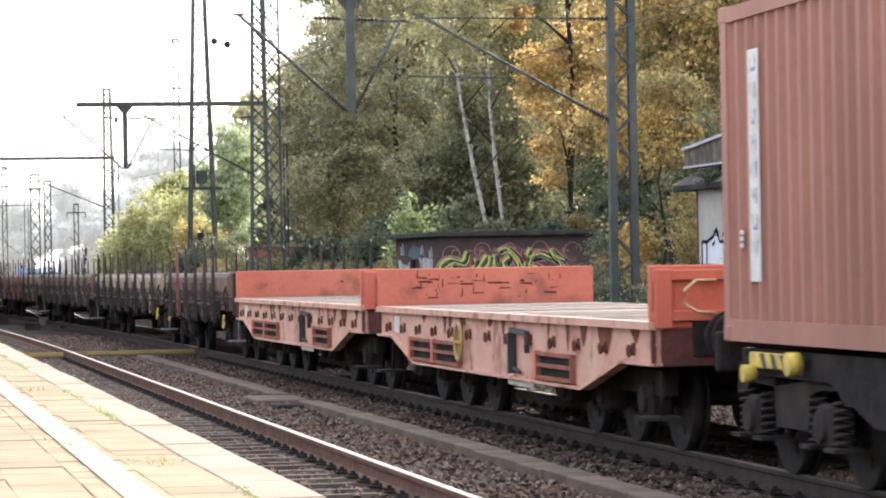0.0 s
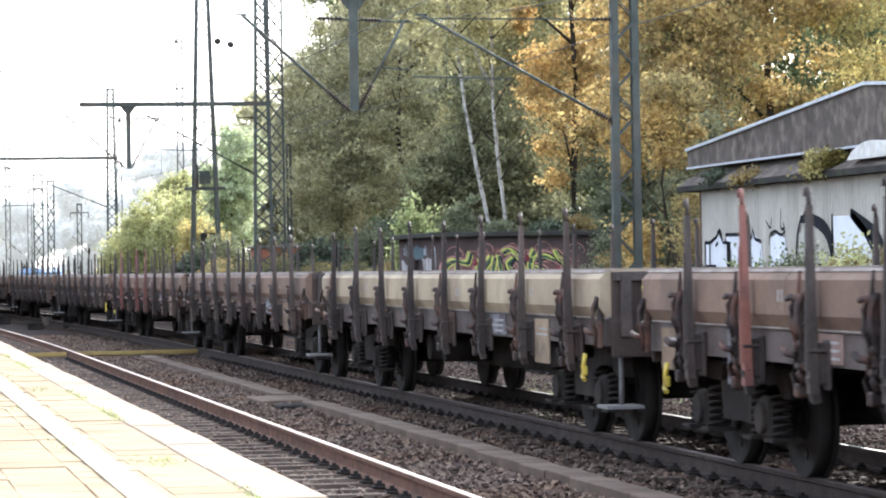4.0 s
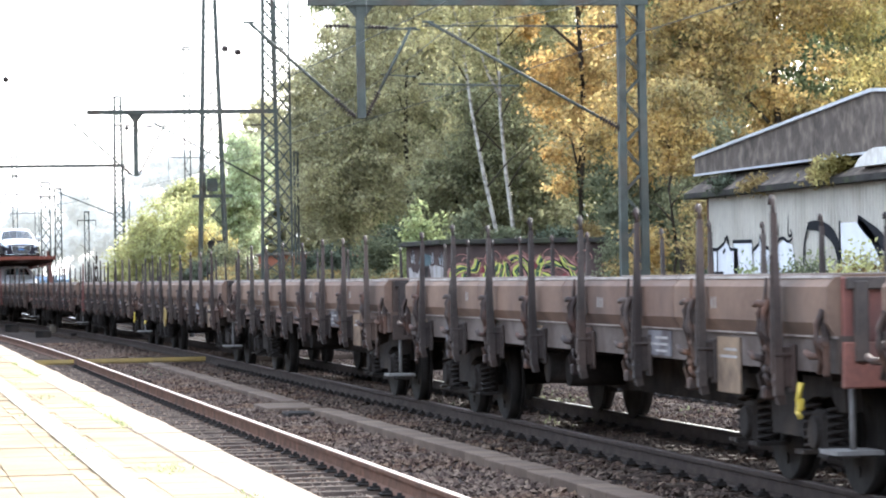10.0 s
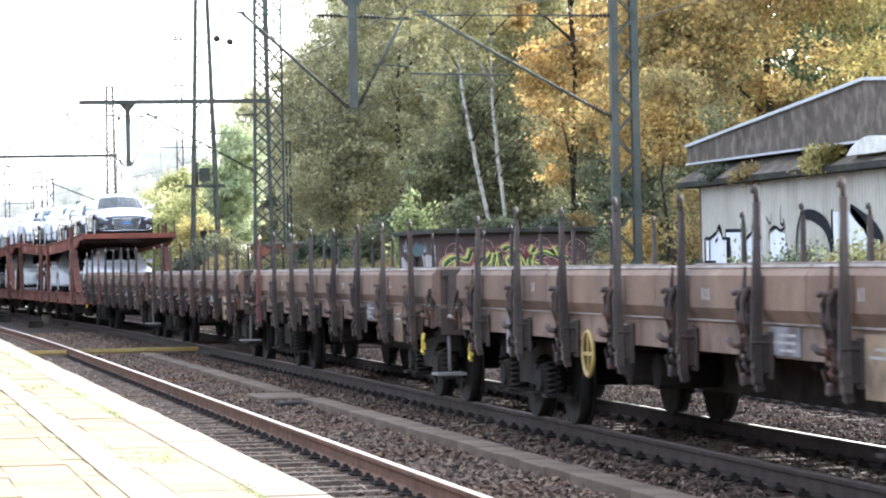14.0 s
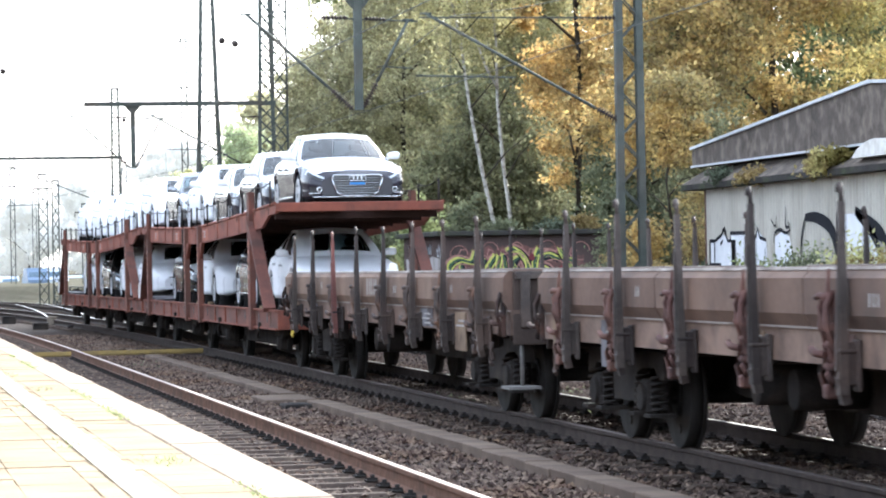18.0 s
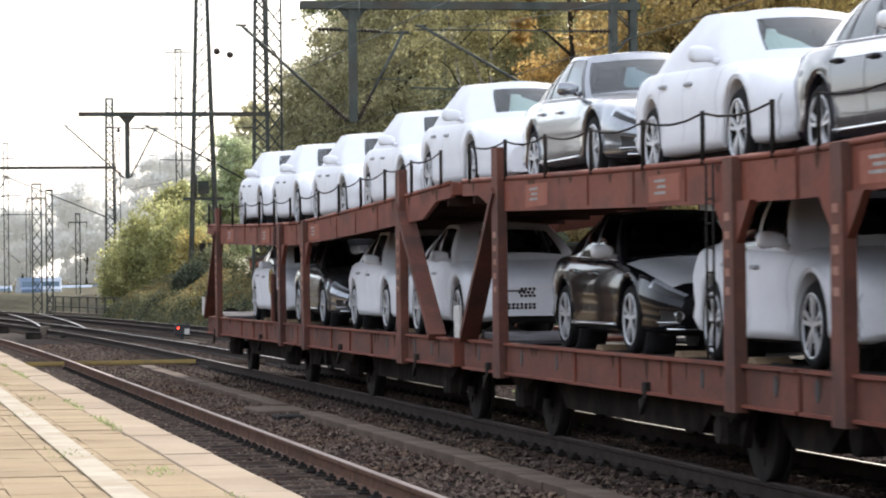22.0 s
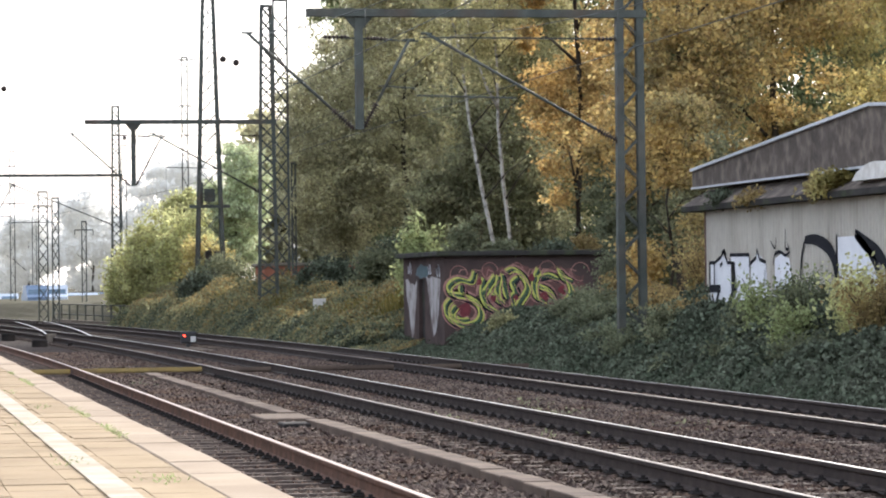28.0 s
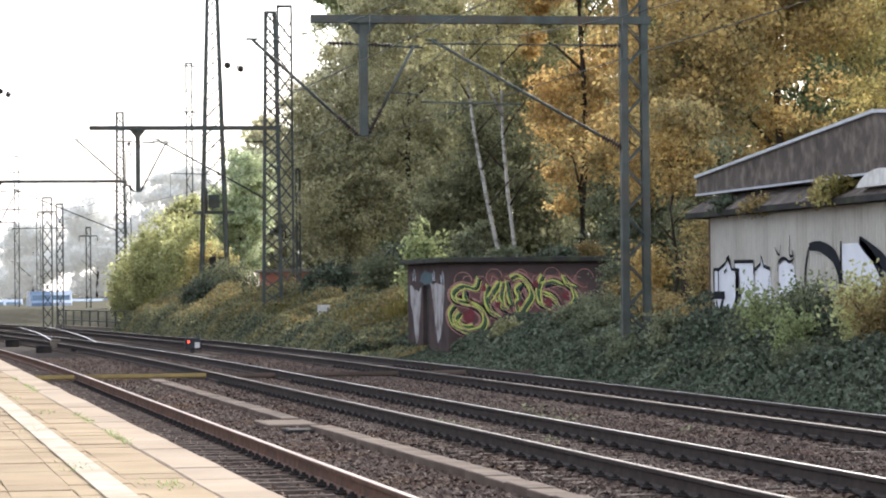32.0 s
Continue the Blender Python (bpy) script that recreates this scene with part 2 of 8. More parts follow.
GALV = mat("label_white", (0.68, 0.66, 0.62), (0.5, 0.47, 0.43), 0.7, scale=6, dirt=(0.3, 0.25, 0.2), dirt_amt=0.4, dirt_scale=4)
BLACK = mat("black_paint", (0.02, 0.02, 0.022), (0.035, 0.033, 0.032), 0.6)
COVER = mat("white_cloth_cover", (0.8, 0.8, 0.82), (0.74, 0.74, 0.78), 0.75, scale=2.5, fine=30, bump=0.12)
CARWHITE = mat("white_car_film", (0.82, 0.82, 0.84), (0.78, 0.78, 0.8), 0.35, scale=1, coat=0.3, bump=0)
CARGREY = mat("dark_violet_car_paint", (0.022, 0.019, 0.028), (0.018, 0.016, 0.023), 0.2, 0.0, scale=1, coat=0.6, bump=0, spec=0.12)
CARSILVER = mat("silver_car_paint", (0.3, 0.31, 0.335), (0.26, 0.27, 0.29), 0.2, 0.8, scale=1, coat=0.6, bump=0)
CARBLACK = mat("black_car_paint", (0.01, 0.01, 0.012), (0.008, 0.008, 0.01), 0.15, 0.0, scale=1, coat=0.5, bump=0, spec=0.1)
CARGLASS = pane("car_glass", (0.66, 0.82, 0.84))
TYRE = mat("tyre", (0.018, 0.018, 0.019), (0.03, 0.028, 0.027), 0.85)
ALLOY = mat("alloy_rim", (0.68, 0.68, 0.7), (0.56, 0.56, 0.58), 0.35, 0.3, scale=5, bump=0)
CHROME = mat("chrome", (0.75, 0.76, 0.78), (0.68, 0.68, 0.7), 0.15, 1.0, bump=0)
LAMPGLASS = mat("headlight_glass", (0.55, 0.58, 0.62), (0.3, 0.32, 0.36), 0.1, 0.2, scale=14, coat=1.0, bump=0)
BLUEPLATE = mat("blue_transport_plate", (0.03, 0.22, 0.6), rough=0.5, bump=0)

# ---- builders ----
R_CURVE, Y_CURVE = 1480.0, 64.0


def bend(y):
    """Sideways shift of the tracks, which curve away beyond Y_CURVE."""
    d = max(0.0, y - Y_CURVE)
    return -d * d / (2 * R_CURVE)


def bend_angle(y):
    return max(0.0, y - Y_CURVE) / R_CURVE


def mesh_object(name, bm, material, parent=None, label=""):
    me = bpy.data.meshes.new(name)
    bm.to_mesh(me)
    bm.free()
    for m in (material if isinstance(material, (list, tuple)) else [material]):
        me.materials.append(m)
    ob = new(name, me)
    ob.parent = parent
    return tagged(ob, label)


def part(name, bm, material, parent, label=""):
    return mesh_object(name, bm, material, parent, label)


def empty(name, m=None, **tags):
    ob = new(name)
    ob.empty_display_size = 0.3
    if m is not None:
        ob.matrix_basis = m
    return tagged(ob, **tags)


def piece(name, me, parent, m):
    ob = new(name, me)
    ob.parent = parent
    ob.matrix_basis = m
    return ob


def raw(name, verts, faces, material):
    me = bpy.data.meshes.new(name)
    me.from_pydata([tuple(v) for v in verts], [], faces)
    me.materials.append(material)
    return me


def quads_mesh(name, verts, material, n=4):
    """verts: an array of n-cornered faces, one after the other."""
    verts = np.asarray(verts, dtype=np.float32).reshape(-1, 3)
    k = len(verts) // n
    me = bpy.data.meshes.new(name)
    me.vertices.add(len(verts))
    me.vertices.foreach_set("co", verts.ravel())
    me.loops.add(len(verts))
    me.loops.foreach_set("vertex_index", np.arange(len(verts), dtype=np.int32))
    me.polygons.add(k)
    me.polygons.foreach_set("loop_start", np.arange(0, len(verts), n, dtype=np.int32))
    me.polygons.foreach_set("loop_total", np.full(k, n, dtype=np.int32))
    me.update(calc_edges=True)
    me.materials.append(material)
    return me


def box(bm, x0, x1, y0, y1, z0, z1, bevel=0.0, mi=0):
    vs = [bm.verts.new((x, y, z)) for x in (x0, x1) for y in (y0, y1) for z in (z0, z1)]
    fs = []
    for f in ((0, 1, 3, 2), (4, 6, 7, 5), (0, 4, 5, 1), (2, 3, 7, 6), (0, 2, 6, 4), (1, 5, 7, 3)):
        fs.append(bm.faces.new([vs[i] for i in f]))
        fs[-1].material_index = mi
    if bevel:
        es = {e for f in fs for e in f.edges}
        bmesh.ops.bevel(bm, geom=list(es), offset=bevel, segments=1, affect="EDGES", clamp_overlap=True)
    return bm


def beam(bm, p, q, w, h, up=(0, 0, 1)):
    """A bar of w by h from p to q."""
    p, q = Vector(p), Vector(q)
    d = (q - p).normalized()
    s = d.cross(Vector(up))
    if s.length < 1e-4:
        s = d.cross(Vector((1, 0, 0)))
    s.normalize()
    u = s.cross(d)
    vs = [bm.verts.new(e + s * a * w / 2 + u * b * h / 2) for e in (p, q) for a, b in ((-1, -1), (1, -1), (1, 1), (-1, 1))]
    for f in ((0, 3, 2, 1), (4, 5, 6, 7), (0, 1, 5, 4), (1, 2, 6, 5), (2, 3, 7, 6), (3, 0, 4, 7)):
        bm.faces.new([vs[i] for i in f])
    return bm


def rod(bm, p, q, r, n=8, r2=None, caps=True, smooth=True):
    p, q = Vector(p), Vector(q)
    d = (q - p).normalized()
    s = d.cross(Vector((0, 0, 1)))
    if s.length < 1e-3:
        s = d.cross(Vector((1, 0, 0)))
    s.normalize()
    u = s.cross(d)
    r2 = r if r2 is None else r2
    a = [bm.verts.new(p + (s * math.cos(2 * math.pi * i / n) + u * math.sin(2 * math.pi * i / n)) * r) for i in range(n)]
    b = [bm.verts.new(q + (s * math.cos(2 * math.pi * i / n) + u * math.sin(2 * math.pi * i / n)) * r2) for i in range(n)]
    for i in range(n):
        f = bm.faces.new((a[i], a[(i + 1) % n], b[(i + 1) % n], b[i]))
        f.smooth = smooth
    if caps:
        bm.faces.new(a[::-1])
        bm.faces.new(b)
    return bm


def tube(bm, pts, r, n=6, r_end=None):
    pts = [Vector(p) for p in pts]
    rings = []
    for i, p in enumerate(pts):
        d = (pts[min(i + 1, len(pts) - 1)] - pts[max(i - 1, 0)]).normalized()
        s = d.cross(Vector((0.03, 0.02, 1)))
        if s.length < 1e-3:
            s = d.cross(Vector((1, 0, 0)))
        s.normalize()
        u = s.cross(d)
        rr = r if r_end is None else r + (r_end - r) * i / (len(pts) - 1)
        rings.append([bm.verts.new(p + (s * math.cos(2 * math.pi * k / n) + u * math.sin(2 * math.pi * k / n)) * rr) for k in range(n)])
    for a, b in zip(rings, rings[1:]):
        for k in range(n):
            bm.faces.new((a[k], a[(k + 1) % n], b[(k + 1) % n], b[k])).smooth = True
    bm.faces.new(rings[0][::-1])
    bm.faces.new(rings[-1])
    return bm


def prism(bm, poly, x0, x1, axis="x"):
    """A plate with the outline poly, thick along axis."""
    def at(a, b, t):
        return (t, a, b) if axis == "x" else ((a, t, b) if axis == "y" else (a, b, t))
    f = [bm.verts.new(at(a, b, x0)) for a, b in poly]
    g = [bm.verts.new(at(a, b, x1)) for a, b in poly]
    bm.faces.new(f)
    bm.faces.new(g[::-1])
    for i in range(len(poly)):
        j = (i + 1) % len(poly)
        bm.faces.new((f[j], f[i], g[i], g[j]))
    bmesh.ops.recalc_face_normals(bm, faces=bm.faces)
    return bm


def lathe(bm, p, q, prof, n=14):
    """A round body on the line p to q: prof gives (part of the way, radius)."""
    p, q = Vector(p), Vector(q)
    d = (q - p).normalized()
    s = d.cross(Vector((0, 0, 1)))
    if s.length < 1e-3:
        s = d.cross(Vector((1, 0, 0)))
    s.normalize()
    u = s.cross(d)
    rows = [[bm.verts.new(p + (q - p) * t + (s * math.cos(2 * math.pi * i / n) + u * math.sin(2 * math.pi * i / n)) * r) for i in range(n)] for t, r in prof]
    for a, b in zip(rows, rows[1:]):
        for i in range(n):
            bm.faces.new((a[i], a[(i + 1) % n], b[(i + 1) % n], b[i])).smooth = True
    bm.faces.new(rows[0][::-1])
    bm.faces.new(rows[-1])
    return bm


def taper(bm, p, q, a, b):
    """A four-sided bar from p to q that changes from the size a to the size b (across, along)."""
    rows = [[bm.verts.new((e[0] + u * k[0] / 2, e[1] + v * k[1] / 2, e[2])) for u, v in ((-1, -1), (1, -1), (1, 1), (-1, 1))] for e, k in ((p, a), (q, b))]
    for i in range(4):
        bm.faces.new((rows[0][i], rows[0][(i + 1) % 4], rows[1][(i + 1) % 4], rows[1][i]))
    bm.faces.new(rows[0][::-1])
    bm.faces.new(rows[1])
    return bm


def ring(bm, c, r, tube_r, axis="y", n=20, m=6, arc=1.0):
    """A round bar bent to a circle."""
    rows = []
    steps = n if arc == 1.0 else n + 1
    for i in range(steps):
        a = 2 * math.pi * arc * i / n
        row = []
        for k in range(m):
            b = 2 * math.pi * k / m
            rr, h = r + tube_r * math.cos(b), tube_r * math.sin(b)
            p = {"x": (h, rr * math.cos(a), rr * math.sin(a)), "y": (rr * math.cos(a), h, rr * math.sin(a)), "z": (rr * math.cos(a), rr * math.sin(a), h)}[axis]
            row.append(bm.verts.new(Vector(c) + Vector(p)))
        rows.append(row)
    pairs = list(zip(rows, rows[1:])) + ([(rows[-1], rows[0])] if arc == 1.0 else [])
    for a, b in pairs:
        for k in range(m):
            bm.faces.new((a[k], a[(k + 1) % m], b[(k + 1) % m], b[k])).smooth = True
    return bm


def B():
    return bmesh.new()

# ---- ground, ballast, platform, tracks ----
T1, T2, T3 = 3.52, 7.85, 12.06        # track centres
PLAT_Z, PLAT_X = 0.76, 1.77


def ground_z(xr, y):
    """Height of the ground by its distance across the tracks."""
    if xr < 13.9:
        z = -0.22
    elif xr < 14.5:
        z = -0.22 - 0.06 * (xr - 13.9) / 0.6
    else:
        k = min(1.0, (xr - 14.5) / 3.2)
        z = -0.28 + 1.15 * (k * k * (3 - 2 * k))
        if xr > 30:
            z += min(2.0, (xr - 30) * 0.04)
    return z


def build_ground():
    xs = [-1500, -600, -250, -100, -40, -12, -4, 1.4, 1.9, 2.6, 3.5, 4.5, 5.2, 6, 7, 8, 9, 10, 11, 12, 13, 13.6, 13.9, 14.2, 14.5, 15, 15.5, 16, 16.5, 17, 17.7, 19, 21, 24, 28, 34, 45, 70, 120, 300, 700, 1600]
    ys = [-1500, -700, -350, -200, -100, -50, -20, 0] + list(range(8, 130, 4)) + list(range(130, 300, 15)) + [320, 380, 450, 600, 900, 1400, 2200]
    vs, idx = [], {}
    for j, y in enumerate(ys):
        for i, x in enumerate(xs):
            b = bend(min(y, 330)) if x > -60 else 0
            z = ground_z(x, y)
            if 14.6 < x < 40 and -50 < y < 330:
                z += 0.22 * noise.noise(Vector((x * 0.5, y * 0.23, 3.1)))
            elif 2 < x < 13.5 and -30 < y < 200:
                z += 0.02 * noise.noise(Vector((x * 1.3, y * 0.8, 1.0)))
            vs.append((x + b, y, z))
    n = len(xs)
    fs = [(j * n + i, j * n + i + 1, (j + 1) * n + i + 1, (j + 1) * n + i) for j in range(len(ys) - 1) for i in range(n - 1)]
    me = raw("ground", vs, fs, EARTH)
    me.materials.append(BALLAST)
    for p in me.polygons:
        i = p.vertices[0] % n
        p.material_index = 1 if 1.2 <= xs[i] < 14.1 else 0
    ob = new("ground", me)
    tagged(ob, "dark earth and stony track bed reaching to the horizon", "ground", kind="structure")


build_ground()


def build_stones():
    """Loose ballast: small broken stones, thick near the platform and thinner away."""
    rng = np.random.default_rng(4)
    base = np.array([(1, 0, 0), (-1, 0, 0), (0, 1, 0), (0, -1, 0), (0, 0, 1), (0, 0, -1)], float)
    tri = np.array([(0, 2, 4), (2, 1, 4), (1, 3, 4), (3, 0, 4), (2, 0, 5), (1, 2, 5), (3, 1, 5), (0, 3, 5)])
    n = 90000
    y = 17 + 75 * rng.random(n) ** 1.5
    x = 1.9 + 12.2 * rng.random(n)
    keep = np.ones(n, bool)
    for c in (T1, T2, T3):
        keep &= ~((np.abs(x - c) < 0.7) & (rng.random(n) < (0.5 if c == T1 else 0.05)))
        for s in (-0.7525, 0.7525):
            keep &= np.abs(x - c - s) > 0.1
    keep &= ~((x > 5.73) & (x < 5.98) & (y < 74))
    x, y = x[keep], y[keep]
    n = len(x)
    size = (0.018 + 0.028 * rng.random(n)) * (1 + 0.004 * (y - 17))
    v = base[None] * (0.7 + 0.6 * rng.random((n, 6, 1))) * size[:, None, None]
    v[:, :, 2] *= 0.75
    a = rng.random(n) * 6.28
    ca, sa = np.cos(a)[:, None], np.sin(a)[:, None]
    tl = (rng.random((n, 1)) - 0.5) * 1.2
    xx, yy, zz = v[..., 0], v[..., 1], v[..., 2]
    yy, zz = yy * np.cos(tl) - zz * np.sin(tl), yy * np.sin(tl) + zz * np.cos(tl)
    xx, yy = xx * ca - yy * sa, xx * sa + yy * ca
    bends = np.array([bend(t) for t in y])
    v = np.stack([xx + (x + bends)[:, None], yy + y[:, None], zz - 0.205 + 0.02 * rng.random((n, 1))], -1)
    for near, m, label in ((True, STONE, "loose brown broken ballast stones between the tracks"), (False, STONEOILY, "dark oily ballast stones under the far tracks")):
        pick = (x + 0.35 * rng.normal(size=n) < 6.6) == near
        ob = new("ballast_stones", quads_mesh("ballast_stones", v[pick][:, tri].reshape(-1, 3), m, 3))
        tagged(ob, label, "ballast", kind="stuff")


build_stones()


def sweep(name, poly, y_list, xc, material, closed=True, z0=0.0):
    """The outline poly (across, up) drawn along a track line."""
    vs, fs = [], []
    n = len(poly)
    for y in y_list:
        for a, b in poly:
            vs.append((xc + bend(y) + a, y, b + z0))
    for j in range(len(y_list) - 1):
        for i in range(n if closed else n - 1):
            k = (i + 1) % n
            fs.append((j * n + i, j * n + k, (j + 1) * n + k, (j + 1) * n + i))
    if closed:
        fs.append(tuple(range(n))[::-1])
        fs.append(tuple(range((len(y_list) - 1) * n, len(y_list) * n)))
    return raw(name, vs, fs, material)


YS_TRACK = [-320, -200, -100, -40, 0, 15, 30, 45, 60] + list(range(64, 330, 6)) + [330]
RAIL_POLY = [(-0.075, -0.165), (0.075, -0.165), (0.07, -0.15), (0.014, -0.135), (0.01, -0.045), (0.036, -0.035), (0.036, -0.006), (0.03, 0.0), (-0.03, 0.0), (-0.036, -0.006), (-0.036, -0.035), (-0.01, -0.045), (-0.014, -0.135), (-0.07, -0.15)]


def sleeper_mesh(steel):
    bm = B()
    if steel:                       # trough sleeper with a raised rib
        prism(bm, [(-0.13, -0.06), (-0.07, 0.0), (0.07, 0.0), (0.13, -0.06)], -1.25, 1.25)
    else:
        prism(bm, [(-0.13, -0.09), (-0.12, 0.0), (0.12, 0.0), (0.13, -0.09)], -1.3, 1.3)
    me = bpy.data.meshes.new("sleeper")
    bm.to_mesh(me)
    bm.free()
    me.materials.append(SLEEPER)
    return me


def clip_mesh():
    bm = B()
    box(bm, -0.17, 0.17, -0.08, 0.08, 0.0, 0.018, 0.004)
    for s in (-0.11, 0.11):
        rod(bm, (s, 0, 0.015), (s, 0, 0.06), 0.022, 6)
        box(bm, s - 0.04, s + 0.04, -0.035, 0.035, 0.018, 0.035)
    me = bpy.data.meshes.new("rail_fastening")
    bm.to_mesh(me)
    bm.free()
    me.materials.append(UNDER)
    return me


def build_track(name, xc, label, y_from, y_to, steel=False):
    t = tagged(empty(name), label, "railway track", kind="structure")
    for s in (-0.7525, 0.7525):
        r = new("rail", sweep("rail", RAIL_POLY, YS_TRACK, xc + s, RAILSIDE if steel else RAILDARK))
        r.parent = t
        h = new("rail_head", sweep("rail_head", [(-0.033, -0.012), (0.033, -0.012), (0.031, 0.003), (-0.031, 0.003)] if s < 0 or steel else [(-0.016, -0.012), (0.018, -0.012), (0.018, 0.003), (-0.016, 0.003)], YS_TRACK, xc + s, RAILWORN if steel else RAILDULL if s < 0 else RAILTOP))
        h.parent = r
        tagged(h, "dull brown running surface" if s < 0 else "bright worn running surface")
    sm, cm = sleeper_mesh(steel), clip_mesh()
    n = int((y_to - y_from) / 0.63)
    rng = random.Random(int(xc * 100))
    for i in range(n):
        y = y_from + i * 0.63
        ob = piece("sleeper", sm, t, pose(xc + bend(y) + rng.uniform(-0.02, 0.02), y, (-0.168 if steel else -0.185) + rng.uniform(-0.008, 0.004), 0, 0, math.degrees(bend_angle(y)) + rng.uniform(-0.4, 0.4)))
        if y < y_from + 45:
            for s in (-0.7525, 0.7525):
                piece("rail_fastening", cm, t, pose(xc + s + bend(y), y, -0.168))
    vs, fs = [], []
    for y in list(np.arange(-300, y_from - 0.3, 0.63)) + list(np.arange(y_from + n * 0.63, 300, 0.63)):
        k = len(vs)
        b = bend(y)
        vs += [(xc + b + a, y + c, z) for z, w in ((-0.26, 0.13), (-0.17, 0.11)) for a, c in ((-1.28, -w), (1.28, -w), (1.28, w), (-1.28, w))]
        fs += [(k + 4, k + 5, k + 6, k + 7), (k, k + 1, k + 5, k + 4), (k + 1, k + 2, k + 6, k + 5), (k + 2, k + 3, k + 7, k + 6), (k + 3, k, k + 4, k + 7)]
    far = new("far_sleepers", raw("far_sleepers", vs, fs, SLEEPER))
    far.parent = t
    tagged(far, kind="stuff")
    return t


build_track("track_1", T1, "platform track with rusty rails on close ribbed sleepers", 21.0, 100.0, True)
build_track("track_2", T2, "middle railway track with one dull and one bright rail", 19.0, 100.0)
build_track("track_3", T3, "far railway track with bright polished rails beside the bank", 31.0, 110.0)


def build_platform():
    p = tagged(empty("platform"), "sunlit beige railway platform of worn paving with a white safety line", "platform", kind="structure")
    ys = [-150, -60, -20, 0, 20, 40, 52, 62]      # cut off out of view, so car sides reflect less lit paving
    body = new("platform_body", sweep("platform_body", [(-11.0, -0.4), (PLAT_X - 0.12, -0.4), (PLAT_X - 0.12, 0.56), (PLAT_X - 0.02, 0.58), (PLAT_X - 0.02, PLAT_Z - 0.075), (-11.0, PLAT_Z - 0.075)], ys, 0.0, JOINT))
    body.parent = p
    return p


platform = build_platform()


def build_paving():
    """Edge slabs, paving and the safety line on the platform."""
    bm = B()
    box(bm, -0.135, 0.135, -0.494, 0.494, -0.075, 0.0, 0.008)
    slab = bpy.data.meshes.new("edge_slab")
    bm.to_mesh(slab)
    bm.free()
    slab.materials.append(EDGE)
    rng = random.Random(5)
    for i in range(56):
        y = 6.5 + i
        piece("edge_slab", slab, platform, pose(1.635 + bend(y) + rng.uniform(-0.004, 0.004), y, PLAT_Z + rng.uniform(-0.004, 0.003), 0, rng.uniform(-0.3, 0.3), math.degrees(bend_angle(y))))
    bm = B()
    box(bm, -0.1493, 0.1493, -0.1993, 0.1993, -0.07, 0.0, 0.003)
    pv = bpy.data.meshes.new("paver")
    bm.to_mesh(pv)
    bm.free()
    pv.materials.append(PAVER)
    n = 0
    for i in range(75):
        for k in range(4):
            y = 7.0 + i * 0.4
            piece("paver", pv, platform, pose(1.347 - k * 0.3, y, PLAT_Z - 0.002 + rng.uniform(-0.004, 0.003), rng.uniform(-0.3, 0.3), rng.uniform(-0.3, 0.3)))
    ys = [37.2, 45, 55, 62]
    for name, a, b, y_list in (("paving_far", -11.0, 1.49, ys), ("paving_near", -11.0, 1.49, [-150, -40, 6.75]), ("paving_back", -11.0, 0.295, [6.75, 20, 37.2]), ("edge_near", 1.5, PLAT_X, [-150, 5.98])):
        ob = new(name, sweep(name, [(a, PLAT_Z - 0.075), (b, PLAT_Z - 0.075), (b, PLAT_Z - 0.003), (a, PLAT_Z - 0.003)], y_list, 0.0, EDGE if "edge" in name else PAVER))
        ob.parent = platform
    ln = new("safety_line", sweep("safety_line", [(1.0, PLAT_Z + 0.002), (1.145, PLAT_Z + 0.002), (1.145, PLAT_Z + 0.006), (1.0, PLAT_Z + 0.006)], [-150, 0] + [4 + 1.5 * k for k in range(39)], 0.0, WHITELINE))
    ln.parent = platform
    tagged(ln, "worn white safety line")


build_paving()


def build_duct():
    """Concrete cable trough between the first two tracks, with a jog."""
    d = tagged(empty("cable_trough"), "brown-stained concrete cable trough between two tracks", "cable trough", kind="structure")
    bm = B()
    box(bm, -0.14, 0.14, -0.499, 0.499, -0.25, 0.0, 0.01)
    me = bpy.data.meshes.new("trough_cover")
    bm.to_mesh(me)
    bm.free()
    me.materials.append(DUCT)
    rng = random.Random(2)
    for i in range(20):
        piece("trough_cover", me, d, pose(5.85 + rng.uniform(-0.01, 0.01), 21.6 + i, -0.1 + rng.uniform(-0.006, 0.004), 0, rng.uniform(-1, 1), rng.uniform(-0.5, 0.5)))
    for i in range(22):
        y = 44.6 + i
        piece("trough_cover", me, d, pose(5.86 + bend(y) + rng.uniform(-0.01, 0.01), y, -0.12 + rng.uniform(-0.006, 0.004), 0, rng.uniform(-1, 1), rng.uniform(-0.5, 0.5)))
    bm = B()
    box(bm, 5.3, 6.02, 42.3, 44.0, -0.3, -0.14, 0.015)
    part("junction_slab", bm, DUCT, d, "flat brown junction slab")
    bm = B()
    box(bm, 5.35, 5.75, 40.6, 41.3, -0.3, -0.14, 0.02)
    part("junction_box", bm, UNDER, d)


build_duct()


